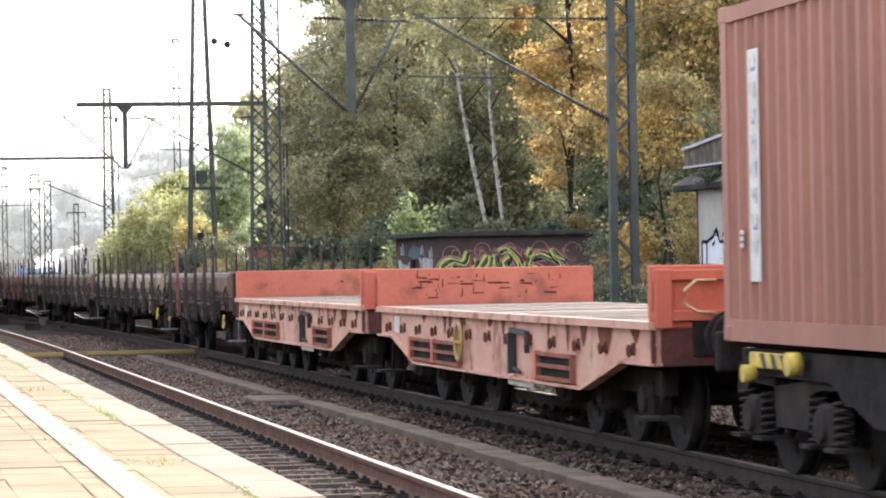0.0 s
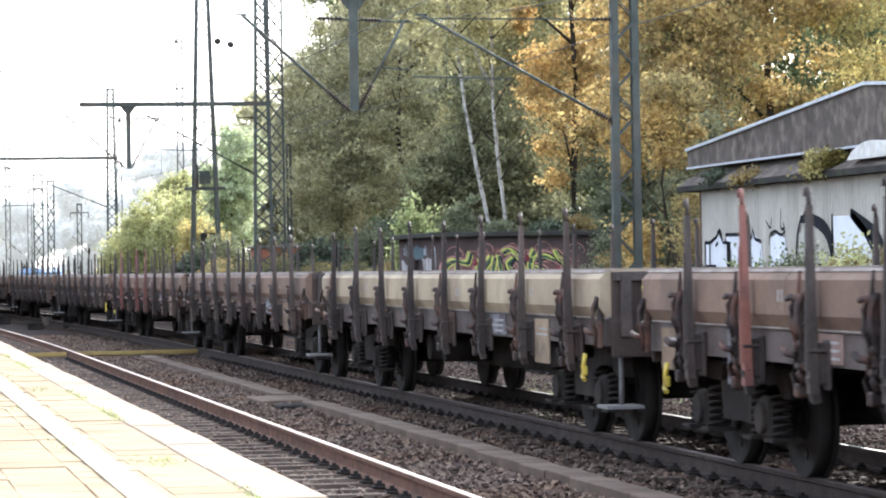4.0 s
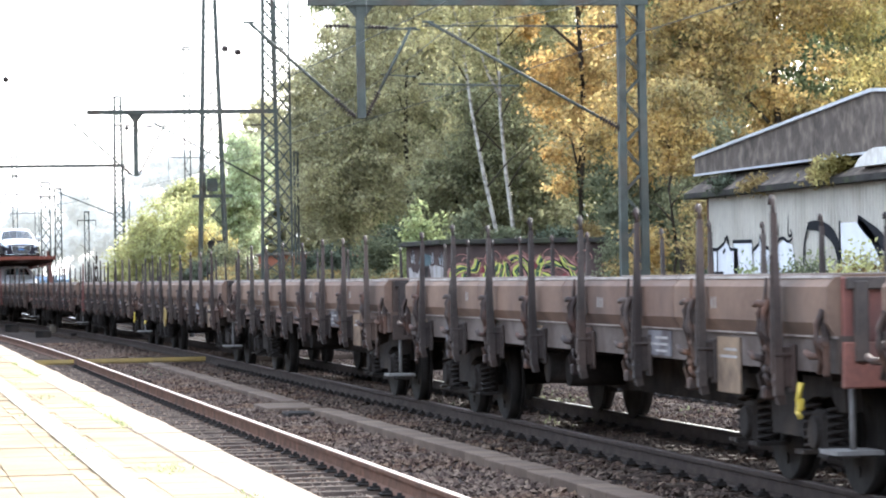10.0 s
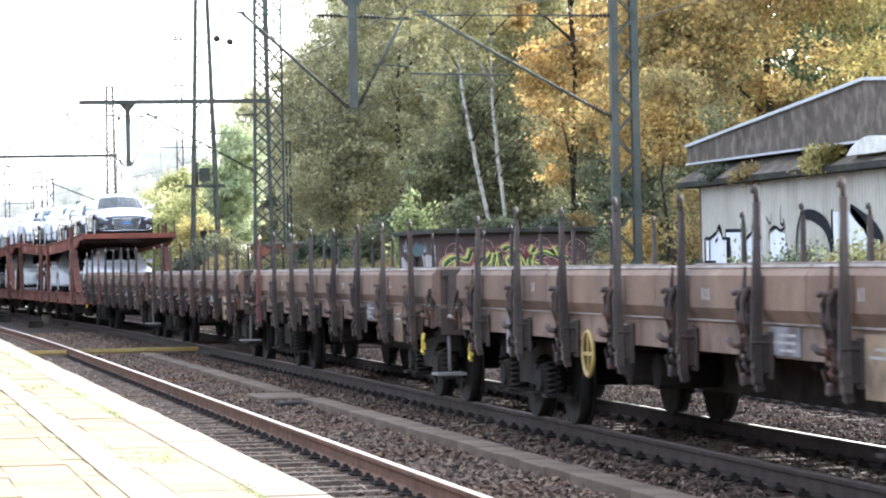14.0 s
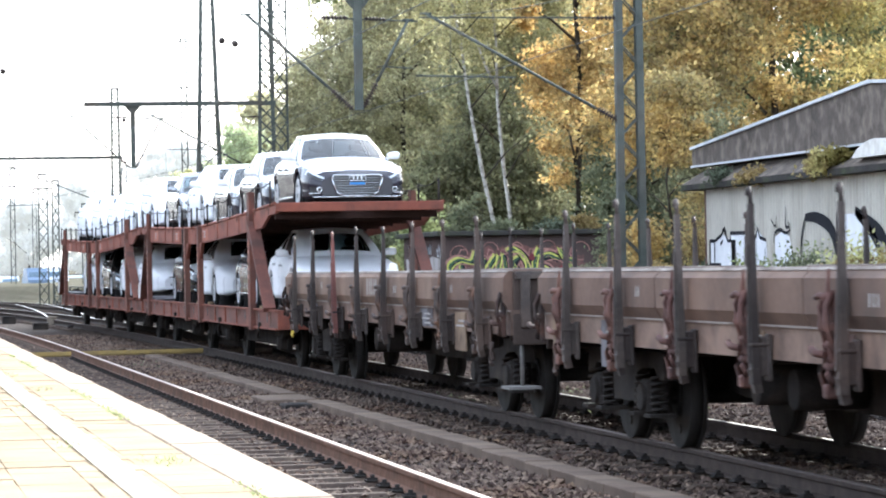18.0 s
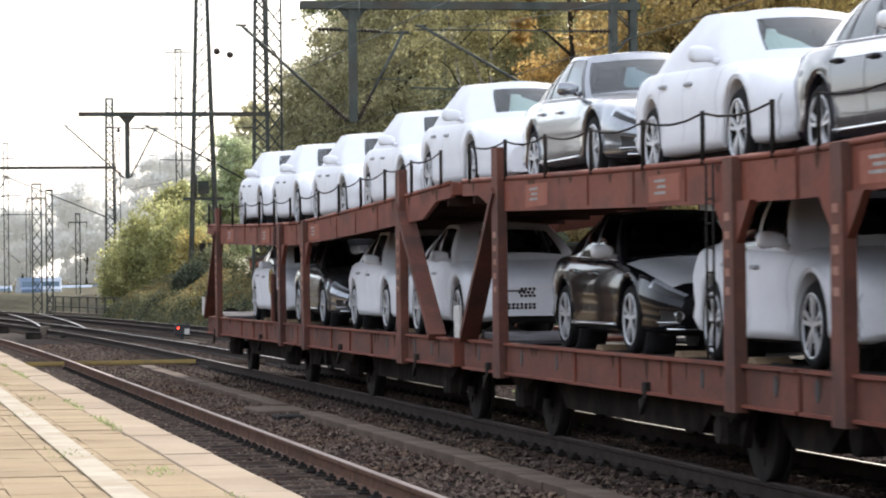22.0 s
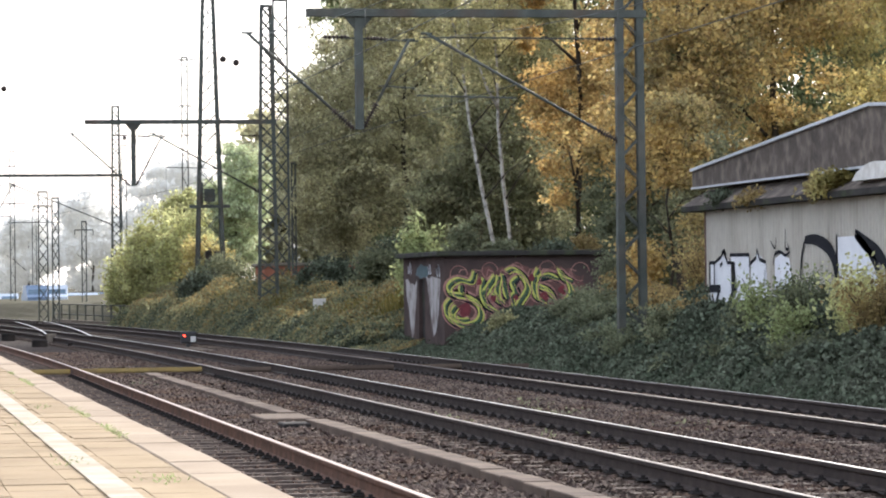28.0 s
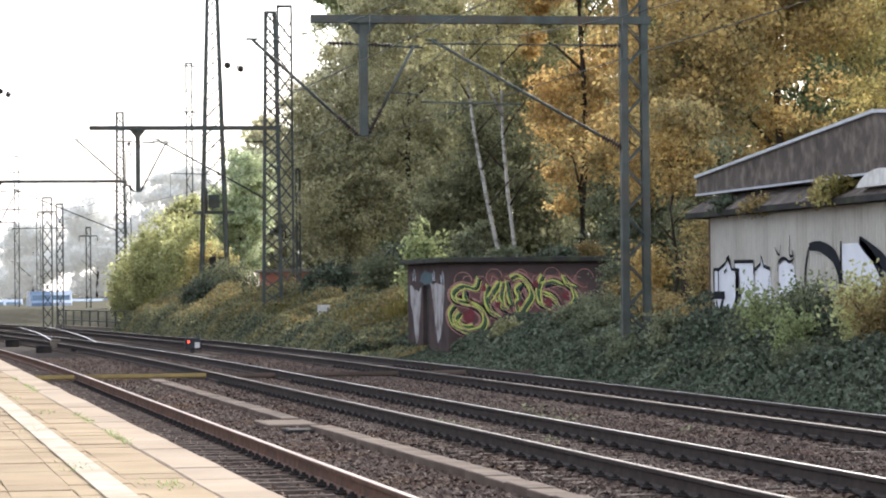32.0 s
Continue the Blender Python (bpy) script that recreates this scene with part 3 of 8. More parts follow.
def build_board():
    """Steel channel laid across the tracks as a cable crossing."""
    c = empty("cable_crossing", pose(0, 66.8, 0), label="yellow painted steel channel crossing the tracks", category="cable crossing")
    for a, b, z, m in ((1.95, 2.7, -0.12, CONCRETE), (2.84, 4.2, -0.045, YELLOW), (4.34, 7.02, -0.04, YELLOW), (7.18, 8.52, -0.06, DUCT), (8.68, 11.2, -0.06, DUCT), (11.4, 12.7, -0.06, DUCT), (12.9, 14.2, -0.08, DUCT)):
        bm = B()
        box(bm, a, b, -0.13, 0.13, z - 0.09, z, 0.01)
        box(bm, a, b, -0.15, -0.13, z - 0.06, z + 0.012)
        part("channel_piece", bm, m, c)


build_board()


def build_trackside():
    # dwarf signal
    s = empty("dwarf_signal", pose(10.1, 100.0, -0.22), label="small red-lit dwarf signal between the tracks", category="signal")
    bm = B()
    box(bm, -0.25, 0.25, -0.12, 0.12, 0.12, 0.5, 0.03)
    rod(bm, (0, 0, -0.1), (0, 0, 0.15), 0.08, 8)
    part("housing", bm, BLACK, s)
    bm = B()
    rod(bm, (-0.14, -0.14, 0.36), (-0.14, -0.12, 0.36), 0.035, 12)
    part("red_lamp", bm, mat("red_signal_lamp", (1.0, 0.05, 0.02), (1.0, 0.05, 0.02), 0.3, bump=0, emit=3.0), s)
    bm = B()
    box(bm, 0.06, 0.22, -0.135, -0.122, 0.16, 0.34)
    part("plate", bm, GALV, s)
    # white boards on posts beside the far track
    g = empty("white_sign", pose(14.75, 102.6, ground_z(14.8, 102) - 0.05), label="weathered white board on a post in the grass", category="sign")
    bm = B()
    box(bm, -0.21, 0.21, -0.012, 0.012, 0.85, 1.58, 0.004)
    part("board", bm, GALV, g)
    bm = B()
    rod(bm, (0, 0.03, -0.3), (0, 0.03, 1.5), 0.03, 8)
    part("post", bm, STEEL, g)
    # switch boxes
    for x, y, w, h, m in ((6.3, 110.5, 0.32, 0.32, CONCRETE), (5.55, 104.0, 0.5, 0.2, UNDER), (5.1, 117.5, 0.5, 0.25, UNDER), (6.6, 103.0, 0.4, 0.12, UNDER)):
        b = empty("switch_box", pose(x, y, -0.23), label="small trackside switch box on the ballast", category="switch box", group="switch boxes")
        bm = B()
        box(bm, -w / 2, w / 2, -0.3, 0.3, 0, h, 0.03)
        part("case", bm, m, b)
        bm = B()
        box(bm, -w / 2 - 0.02, w / 2 + 0.02, -0.32, 0.32, h, h + 0.03, 0.01)
        part("lid", bm, m, b)
    # turnout rails between the second and third track
    t = tagged(empty("track_crossover"), "bright turnout rails crossing between two tracks far off", "railway track", kind="structure")
    for s in (-0.7525, 0.7525):
        for name, poly, m in (("rail", RAIL_POLY, RAILDARK), ("rail_head", [(-0.033, -0.012), (0.033, -0.012), (0.031, 0.006), (-0.031, 0.006)], RAILTOP)):
            vs, fs = [], []
            n = len(poly)
            ys = [112 + 2.8 * k for k in range(21)]
            for y in ys:
                f = (y - 112) / 56
                x = T2 + s + 4.21 * f + bend(y)
                vs += [(x + a, y, b + 0.004) for a, b in poly]
            for j in range(len(ys) - 1):
                for i in range(n):
                    k = (i + 1) % n
                    fs.append((j * n + i, j * n + k, (j + 1) * n + k, (j + 1) * n + i))
            ob = new("turnout_" + name, raw("turnout_" + name, vs, fs, m))
            ob.parent = t
    # bridge parapet rail beside the far track
    r = empty("bridge_railing", pose(0, 0, 0), label="low grey bridge railing beside the far track", category="railing")
    ys = [150 + 3.2 * k for k in range(11)]
    base = [(12.06 + bend(y) + 3.2, y) for y in ys]
    for x, y in base:
        bm = B()
        box(bm, x - 0.04, x + 0.04, y - 0.04, y + 0.04, -0.5, 0.85)
        part("post", bm, STEEL, r)
    for z in (0.3, 0.85):
        bm = B()
        tube(bm, [(x, y, z) for x, y in base], 0.035, 6)
        part("rail", bm, STEEL, r)
    bm = B()
    for (xa, ya), (xb, yb) in zip(base, base[1:]):
        beam(bm, (xa, ya, -0.25), (xb, yb, -0.25), 0.3, 0.5)
    part("kerb", bm, CONCRETE, r)
    # low brick wall behind the masts
    b = empty("brick_wall", pose(0, 0, 0), label="low red brick wall with pale coping behind the masts", category="wall")
    bm = B()
    beam(bm, (20.0, 152, 1.7), (26.0, 152, 1.7), 0.4, 2.2)
    part("wall", bm, mat("brick_far", (0.36, 0.13, 0.08), (0.27, 0.1, 0.06), 0.9, scale=3, fine=18), b)
    bm = B()
    beam(bm, (19.9, 152, 2.85), (26.1, 152, 2.85), 0.5, 0.1)
    part("coping", bm, CONCRETE, b)


build_trackside()


def far_vehicles():
    """Parked vans and cars far along the line."""
    rng = random.Random(9)
    white = mat("far_van_white", (0.62, 0.66, 0.72), (0.5, 0.55, 0.62), 0.4)
    blue = mat("far_car_blue", (0.2, 0.26, 0.36), (0.14, 0.2, 0.3), 0.4)
    glass = mat("far_glass", (0.12, 0.18, 0.24), rough=0.2)
    for k in range(16):
        van = k in (6, 7)
        x = 6.5 + k * 1.25 if not van else 13.6 + (k - 6) * 1.9
        y = 300 - 4 * (k % 3) if not van else 262
        hgt = 1.5 if not van else 2.2
        v = empty("parked_van" if van else "parked_car", pose(x, y, -0.1, 0, 0, rng.uniform(-5, 5)), label="white parked van far along the line" if van else "parked car far along the line", category="van" if van else "car", group="far parked vehicles")
        bm = B()
        prism(bm, [(-2.2, 0.3), (2.2, 0.3), (2.2, hgt * 0.65), (1.2, hgt * 0.7), (0.9, hgt), (-1.2, hgt), (-1.7, hgt * 0.65), (-2.2, hgt * 0.55)], -0.85, 0.85)
        part("body", bm, blue if k % 3 == 0 else white, v)
        bm = B()
        prism(bm, [(-1.72, hgt * 0.67), (-1.24, hgt * 0.95), (-1.2, hgt * 0.95), (-1.68, hgt * 0.67)], -0.7, 0.7)
        part("windscreen", bm, glass, v)
        for yy in (-1.4, 1.4):
            for s in (-0.8, 0.8):
                bm = B()
                rod(bm, (s - 0.08, yy, 0.32), (s + 0.08, yy, 0.32), 0.32, 12)
                part("wheel", bm, TYRE, v)


far_vehicles()


# ---- masts and overhead line ----


def lattice_mast(m, z0, z1, w_bot, w_top, depth, pitch=0.75, leg=0.09, cross=False, joined=False):
    """Two channel legs joined by flat lacing bars on both faces."""
    def half(z):
        return (w_bot + (w_top - w_bot) * (z - z0) / (z1 - z0)) / 2
    for s in (-1, 1):
        bm = B()
        t, d = 0.014, depth / 2
        rows = []
        for z in (z0, z1):
            xo = s * half(z)
            prof = [(leg * 0.4, -d), (leg * 0.4, d), (-leg * 0.6, d), (-leg * 0.6, d - t), (leg * 0.4 - t, d - t), (leg * 0.4 - t, -d + t), (-leg * 0.6, -d + t), (-leg * 0.6, -d)]
            rows.append([bm.verts.new((xo + s * a, b, z)) for a, b in prof])
        for k in range(8):
            bm.faces.new((rows[0][k], rows[0][(k + 1) % 8], rows[1][(k + 1) % 8], rows[1][k]))
        bm.faces.new(rows[0])
        bm.faces.new(rows[1])
        bmesh.ops.recalc_face_normals(bm, faces=bm.faces)
        part("mast_leg", bm, STEEL, m)
    n = int((z1 - z0) / pitch)
    bm = B()
    for i in range(n):
        a, b = z0 + i * pitch, z0 + (i + 1) * pitch
        s = 1 if i % 2 else -1
        for f in (-1, 1):
            for k in ((1, -1) if cross else (1,)):
                yy = f * (depth * 0.51 + (0.015 if k < 0 else 0))
                beam(bm, (-s * k * half(a), yy, a), (s * k * half(b), yy, b), 0.032 if not cross else 0.04, 0.012, up=(0, 1, 0))
                if not joined:
                    part("lacing_bar", bm, STEEL, m)
                    bm = B()
    for z in (z0 + 0.1, z1 - 0.05):
        beam(bm, (-half(z), 0, z), (half(z), 0, z), depth, 0.1)
        if not joined:
            part("mast_tie", bm, STEEL, m)
            bm = B()
    if joined:
        tagged(part("lacing", bm, STEEL, m), kind="stuff")
    else:
        bm.free()


def insulator(bm, p, q, n=7, r=0.055):
    """A rod with a row of round sheds."""
    prof = [(0.0, 0.018)]
    for i in range(n):
        c, w = 0.12 + 0.76 * i / (n - 1), 0.3 / n
        prof += [(c - w, 0.02), (c - w * 0.6, r), (c + w * 0.2, r * 0.75), (c + w, 0.02)]
    return lathe(bm, p, q, prof + [(1.0, 0.018)], 10)


def overhead_mast(xm, y, h, arm_z, tag, w=0.56, w_bot=0.56, post=9.93):
    """A lattice mast that carries an arm over the two far tracks, with a hanging post and slanting cantilevers."""
    b = bend(y)
    g = ground_z(xm - b, y) - 0.3
    m = empty("overhead_line_mast", pose(xm, y, 0), label=tag, category="catenary mast", group="overhead line masts")
    xa, xp = 8.85 + b - xm, post + b - xm
    lattice_mast(m, g, h, w_bot, w, 0.2, 0.5, 0.15 if y < 90 else 0.11, y > 90, y > 140)
    bm = B()
    box(bm, -0.55, 0.55, -0.45, 0.45, g - 0.3, g + 0.45, 0.03)
    part("foundation", bm, CONCRETE, m)
    bm = B()
    for s in (-0.09, 0.09):
        beam(bm, (xa, s, arm_z), (0.35, s, arm_z), 0.05, 0.16)
    for i in range(8):
        xx = xa + 0.3 + i * 0.8
        box(bm, xx - 0.05, xx + 0.05, -0.1, 0.1, arm_z - 0.02, arm_z + 0.02)
    part("cross_arm", bm, STEEL, m)
    bm = B()
    beam(bm, (xp, 0, arm_z), (xp, 0, arm_z - 2.4), 0.17, 0.12, up=(0, 1, 0))
    prism(bm, [(xp - 0.3, arm_z - 0.08), (xp + 0.3, arm_z - 0.08), (xp + 0.1, arm_z - 0.32), (xp - 0.1, arm_z - 0.32)], -0.03, 0.03, "y")
    part("hanging_post", bm, STEEL, m)
    z0 = arm_z - 2.45
    ends = []
    for x0, zz0, x1, z1 in ((xp - 0.05, z0, xp - 2.3, arm_z - 0.42), (xp + 0.05, z0, xp + 1.05, arm_z - 0.55), (-0.1, arm_z - 2.75, 11.35 + b - xm, arm_z - 0.42)):
        bm = B()
        p, q = Vector((x0, 0, zz0)), Vector((x1, 0, z1))
        i0 = p + (q - p).normalized() * 0.08
        i1 = p + (q - p).normalized() * 0.72
        rod(bm, i1, q, 0.032, 8)
        rod(bm, q - Vector((0.12, 0, 0)), q + Vector((0.12, 0, 0.0)), 0.025, 6)
        arm = part("cantilever", bm, STEEL, m)
        part("insulator", insulator(B(), i0, i1, 9, 0.075), INSUL, arm)
        ends.append(q)
    bm = B()
    rod(bm, (xp - 0.7, 0, arm_z - 0.5), (xp + 1.25, 0, arm_z - 0.58), 0.018, 6)
    rod(bm, (11.2 + b - xm, 0, arm_z - 0.5), (-0.1, 0, arm_z - 0.52), 0.018, 6)
    part("tie_rod", bm, STEEL, m)
    for p, q in (((xp - 0.75, 0, arm_z - 0.5), (xp - 0.2, 0, arm_z - 0.5)), ((xp + 0.15, 0, arm_z - 0.52), (xp + 0.6, 0, arm_z - 0.54)), ((-0.7, 0, arm_z - 0.52), (-0.15, 0, arm_z - 0.52))):
        part("tie_insulator", insulator(B(), p, q, 6, 0.055), INSUL, m)
    bm = B()
    rod(bm, (xp + 0.4, 0, arm_z - 1.5), (xp + 1.15, 0, arm_z - 1.55), 0.016, 6)
    rod(bm, (xp + 1.2, 0, arm_z - 1.7), (xp + 3.3, 0, arm_z - 1.75), 0.02, 6)
    part("registration_arm", bm, STEEL, m)
    return m


overhead_mast(15.64, 63.0, 9.9, 7.28, "green-grey lattice mast carrying slanting catenary arms above the tracks", 0.44, 0.5)
overhead_mast(14.75, 116.0, 12.3, 7.9, "lattice mast with catenary arm beside a second mast on the bank", 0.36, 0.75, 10.65)
overhead_mast(13.3, 170.0, 11.7, 7.9, "distant lattice mast with catenary arm in the haze", 0.36, 0.55, 10.4)


def small_mast(name, x, y, h, w, label, cross=False, w_top=None, arm=None, leg=0.065, g=None):
    m = empty(name, pose(x, y, 0), label=label, category="lattice mast")
    g = ground_z(x - bend(y), y) - 0.3 if g is None else g
    lattice_mast(m, g, h, w, w_top or w, 0.16, 0.7, leg, cross, y > 140)
    if arm:
        for z, a in arm:
            bm = B()
            beam(bm, (-a, 0, z), (a, 0, z), 0.06, 0.08)
            for s in (-1, 1):
                rod(bm, (s * a, 0, z), (s * a, 0, z - 0.35), 0.03, 6)
            part("cross_arm", bm, STEEL, m)
    return m


small_mast("lattice_mast", 15.95, 121.0, 13.0, 0.55, "dark lattice mast standing close behind another on the bank", True)
small_mast("lattice_mast", 17.1, 126.0, 6.8, 0.16, "thin steel pole beside the lattice masts")
small_mast("lattice_pole", 18.3, 182.0, 15.3, 0.36, "tall thin lattice pole with a short cross arm", arm=[(15.1, 0.75), (12.4, 0.35)])
small_mast("lattice_pole", 20.6, 255.0, 13.5, 0.4, "tall thin lattice pole far behind the trees")
small_mast("lattice_mast", 9.2, 168.0, 7.0, 0.5, "short lattice mast far along the tracks", True, arm=[(6.2, 0.5)], g=-0.3)
small_mast("lattice_mast", 9.75, 166.0, 6.6, 0.35, "short lattice mast far along the tracks", True, g=-0.3)
small_mast("lattice_pole", 13.9, 205.0, 6.2, 0.3, "slender mast in the distance", arm=[(5.6, 0.6)], g=-0.3)
small_mast("lattice_pole", 10.6, 235.0, 12.2, 0.35, "slender tall mast in the hazy distance", arm=[(8.2, 1.2), (11, 0.6)], g=-0.3)
small_mast("lattice_pole", 9.6, 250.0, 9.2, 0.45, "slender mast in the hazy distance", arm=[(7.6, 1.6)], g=-0.3)
small_mast("lattice_pole", 8.0, 270.0, 9.0, 0.45, "slender mast in the hazy distance", arm=[(7.2, 1.4)], g=-0.3)
small_mast("lattice_pole", 15.6, 300.0, 9.5, 0.4, "slender mast in the hazy distance", arm=[(8.2, 2.5)], g=-0.3)


def pylon():
    """The tapering four-legged tower behind the bushes."""
    x, y, z0, z1 = 15.6, 144.0, 0.3, 19.5
    m = empty("lattice_tower", pose(x, y, 0), label="tapering four-legged lattice tower rising above the yellow bushes", category="lattice tower")
    def hw(z):
        return 0.66 + (0.12 - 0.66) * (z - z0) / (z1 - z0)
    for sx, sy in ((-1, -1), (1, -1), (1, 1), (-1, 1)):
        bm = B()
        beam(bm, (sx * hw(z0), sy * hw(z0), z0), (sx * hw(z1), sy * hw(z1), z1), 0.085, 0.085)
        part("leg", bm, STEEL, m)
    bm = B()
    z = z0
    k = 0
    while z < z1 - 0.5:
        step = max(0.7, hw(z) * 2.0)
        a, b = hw(z), hw(min(z + step, z1))
        for s in (-1, 1):
            d = 1 if k % 2 else -1
            beam(bm, (-d * a, s * a, z), (d * b, s * b, z + step), 0.032, 0.032)
            beam(bm, (d * a, s * a, z), (-d * b, s * b, z + step), 0.032, 0.032)
            beam(bm, (s * a, -d * a, z), (s * b, d * b, z + step), 0.032, 0.032)
        z += step
        k += 1
    part("bracing", bm, STEEL, m)
    bm = B()
    box(bm, -0.95, 0.95, -0.1, 0.1, 5.4, 5.55)
    box(bm, -0.25, 0.25, -0.1, 0.1, 5.7, 6.3)
    rod(bm, (-0.35, 0, 5.5), (-0.35, 0, 6.6), 0.06, 8)
    part("switch_platform", bm, STEEL, m)
    for s in (-0.32, 0.1):
        bm = B()
        box(bm, s, s + 0.3, -0.9, -0.7, 1.9, 3.4, 0.03)
        part("tension_weight", bm, UNDER, m)


pylon()


def wires():
    """Contact and carrying wires of the tracks, and the crossing feeders."""
    spec = [("contact_wire", T2 - 0.1, 5.35, 0.008), ("contact_wire", T3 - 0.2, 5.35, 0.008)]
    masts = [-60, 5, 63, 116, 170, 225, 285]
    for name, xc, z, r in spec:
        w = tagged(empty("overhead_line"), "thin contact wire and sagging carrying wire over a track", "overhead line", group="overhead lines")
        bm = B()
        tube(bm, [(xc + bend(y) + 0.15 * (1 if i % 2 else -1), y, z) for i, y in enumerate(masts)], r, 5)
        part("contact_wire", bm, WIRE, w)
        bm = B()
        pts = []
        for a, b in zip(masts, masts[1:]):
            for k in range(8):
                f = k / 8
                y = a + (b - a) * f
                pts.append((xc + bend(y), y, z + 1.45 - 3.6 * f * (1 - f) * 1.1))
        tube(bm, pts, r, 5)
        part("carrying_wire", bm, WIRE, w)
        bm = B()
        for p in pts[::2]:
            rod(bm, p, (p[0], p[1], z), 0.006, 4)
        part("droppers", bm, WIRE, w)


wires()


def balls():
    """Round insulators on thin cross wires against the sky."""
    for x0, x1, y, z, r in ((13.35, 13.85, 118, 10.4, 0.13), (15.0, 15.6, 185, 10.65, 0.12), (4.75, 5.05, 118, 9.4, 0.11)):
        w = empty("cross_wire", pose(x0, y, z), label="thin cross wire with two dark round insulators", category="cross wire")
        bm = B()
        tube(bm, [(-9.0, 0, 0.5), (-4, 0, 0.15), (0, 0, 0), (x1 - x0, 0, -0.13), (16.6 - x0 + 1.2 if y < 150 else 3.1, 3.0 if y < 150 else -3.0, 0.3)], 0.008, 4)
        part("wire", bm, WIRE, w)
        for dx, dz in ((0, 0), (x1 - x0, -0.13)):
            bm = B()
            bmesh.ops.create_uvsphere(bm, u_segments=12, v_segments=8, radius=r)
            bmesh.ops.translate(bm, verts=bm.verts, vec=(dx, 0, dz))
            part("insulator", bm, INSUL, w)


balls()

# ---- hut and shed on the bank ----
HUTWALL = mat("hut_render_brown", (0.09, 0.063, 0.057), (0.062, 0.046, 0.042), 0.9, scale=1.5, fine=25, bump=0.3, dirt=(0.045, 0.034, 0.032), dirt_amt=0.6)
HUTGREY = mat("hut_grey_patch", (0.4, 0.375, 0.36), (0.28, 0.255, 0.245), 0.9, scale=2, fine=25, dirt=(0.12, 0.085, 0.075), dirt_amt=0.7, dirt_scale=2)
ROOFEDGE = mat("roof_felt", (0.05, 0.045, 0.042), (0.03, 0.028, 0.026), 0.8, scale=3, fine=30, dirt=(0.08, 0.1, 0.04), dirt_amt=0.4, dirt_scale=2)
SHEET = mat("corrugated_white", (0.56, 0.52, 0.45), (0.46, 0.425, 0.37), 0.6, scale=1.5, fine=18, bump=0.1, dirt=(0.3, 0.255, 0.2), dirt_amt=0.55, dirt_scale=0.9, stretch=(1, 1, 0.4), spec=0.3)
PARAPET = mat("parapet_dark_render", (0.118, 0.098, 0.084), (0.07, 0.059, 0.052), 0.9, scale=1.4, fine=14, bump=0.3, dirt=(0.2, 0.165, 0.135), dirt_amt=0.8, dirt_scale=3.2, edge=(0.46, 0.68))
FLASH = mat("parapet_flashing", (0.5, 0.52, 0.56), (0.4, 0.42, 0.46), 0.4, 0.6, scale=3)
BRICKR = mat("weathered_brick", (0.13, 0.075, 0.06), (0.09, 0.055, 0.045), 0.9, scale=4, fine=30)
SPRAYBLACK = mat("spray_black", (0.015, 0.015, 0.018), (0.025, 0.025, 0.03), 0.9)
SPRAYWHITE = mat("spray_white", (0.72, 0.72, 0.74), (0.62, 0.62, 0.65), 0.7)
SPRAYGREEN = mat("spray_yellow_green", (0.56, 0.54, 0.12), (0.4, 0.42, 0.08), 0.7, scale=5)
SPRAYDARK = mat("spray_dark_green", (0.045, 0.09, 0.04), (0.03, 0.06, 0.03), 0.7)
SPRAYPINK = mat("spray_pink", (0.17, 0.082, 0.074), (0.085, 0.055, 0.05), 0.8, scale=3, fine=16)
SPRAYMAUVE = mat("spray_mauve", (0.42, 0.22, 0.19), (0.24, 0.13, 0.11), 0.8, scale=6, fine=20)
SPRAYRED = mat("spray_dark_red", (0.2, 0.05, 0.055), (0.12, 0.035, 0.04), 0.8, scale=6)
SPRAYBLUE = mat("spray_blue_grey", (0.1, 0.14, 0.15), (0.075, 0.1, 0.11), 0.8)


def stroke(bm, pts, w, lay, to3, closed=False, taper=True):
    """A painted stroke: a thin band that follows pts (a, b) on a wall, lay metres proud of it."""
    n = len(pts)
    P = [Vector((p[0], p[1])) for p in pts]
    L, R = [], []
    for i in range(n):
        d = (P[min(i + 1, n - 1)] - P[max(i - 1, 0)])
        d = d.normalized() if d.length else Vector((1, 0))
        nrm = Vector((-d.y, d.x))
        k = w / 2 * (0.45 + 0.55 * math.sin(math.pi * (i + 0.5) / n) if taper else 1.0)
        L.append(bm.verts.new(to3(P[i].x + nrm.x * k, P[i].y + nrm.y * k, lay)))
        R.append(bm.verts.new(to3(P[i].x - nrm.x * k, P[i].y - nrm.y * k, lay)))
    for i in range(n - 1):
        bm.faces.new((L[i], R[i], R[i + 1], L[i + 1]))


def curve2(pts, per=5):
    """A smooth line through the points."""
    out = []
    n = len(pts)
    for i in range(n - 1):
        p0, p1, p2, p3 = (Vector(pts[max(i - 1, 0)]), Vector(pts[i]), Vector(pts[i + 1]), Vector(pts[min(i + 2, n - 1)]))
        for k in range(per):
            t = k / per
            out.append(tuple(0.5 * (2 * p1 + (p2 - p0) * t + (2 * p0 - 5 * p1 + 4 * p2 - p3) * t * t + (3 * p1 - p0 - 3 * p2 + p3) * t ** 3)))
    out.append(tuple(pts[-1]))
    return out


def blob(bm, c, rx, rz, lay, to3, n=16, seed=0, rough=0.15):
    rng = random.Random(seed)
    vs = [bm.verts.new(to3(c[0] + rx * math.cos(2 * math.pi * i / n) * (1 + rng.uniform(-rough, rough)), c[1] + rz * math.sin(2 * math.pi * i / n) * (1 + rng.uniform(-rough, rough)), lay)) for i in range(n)]
    bm.faces.new(vs)


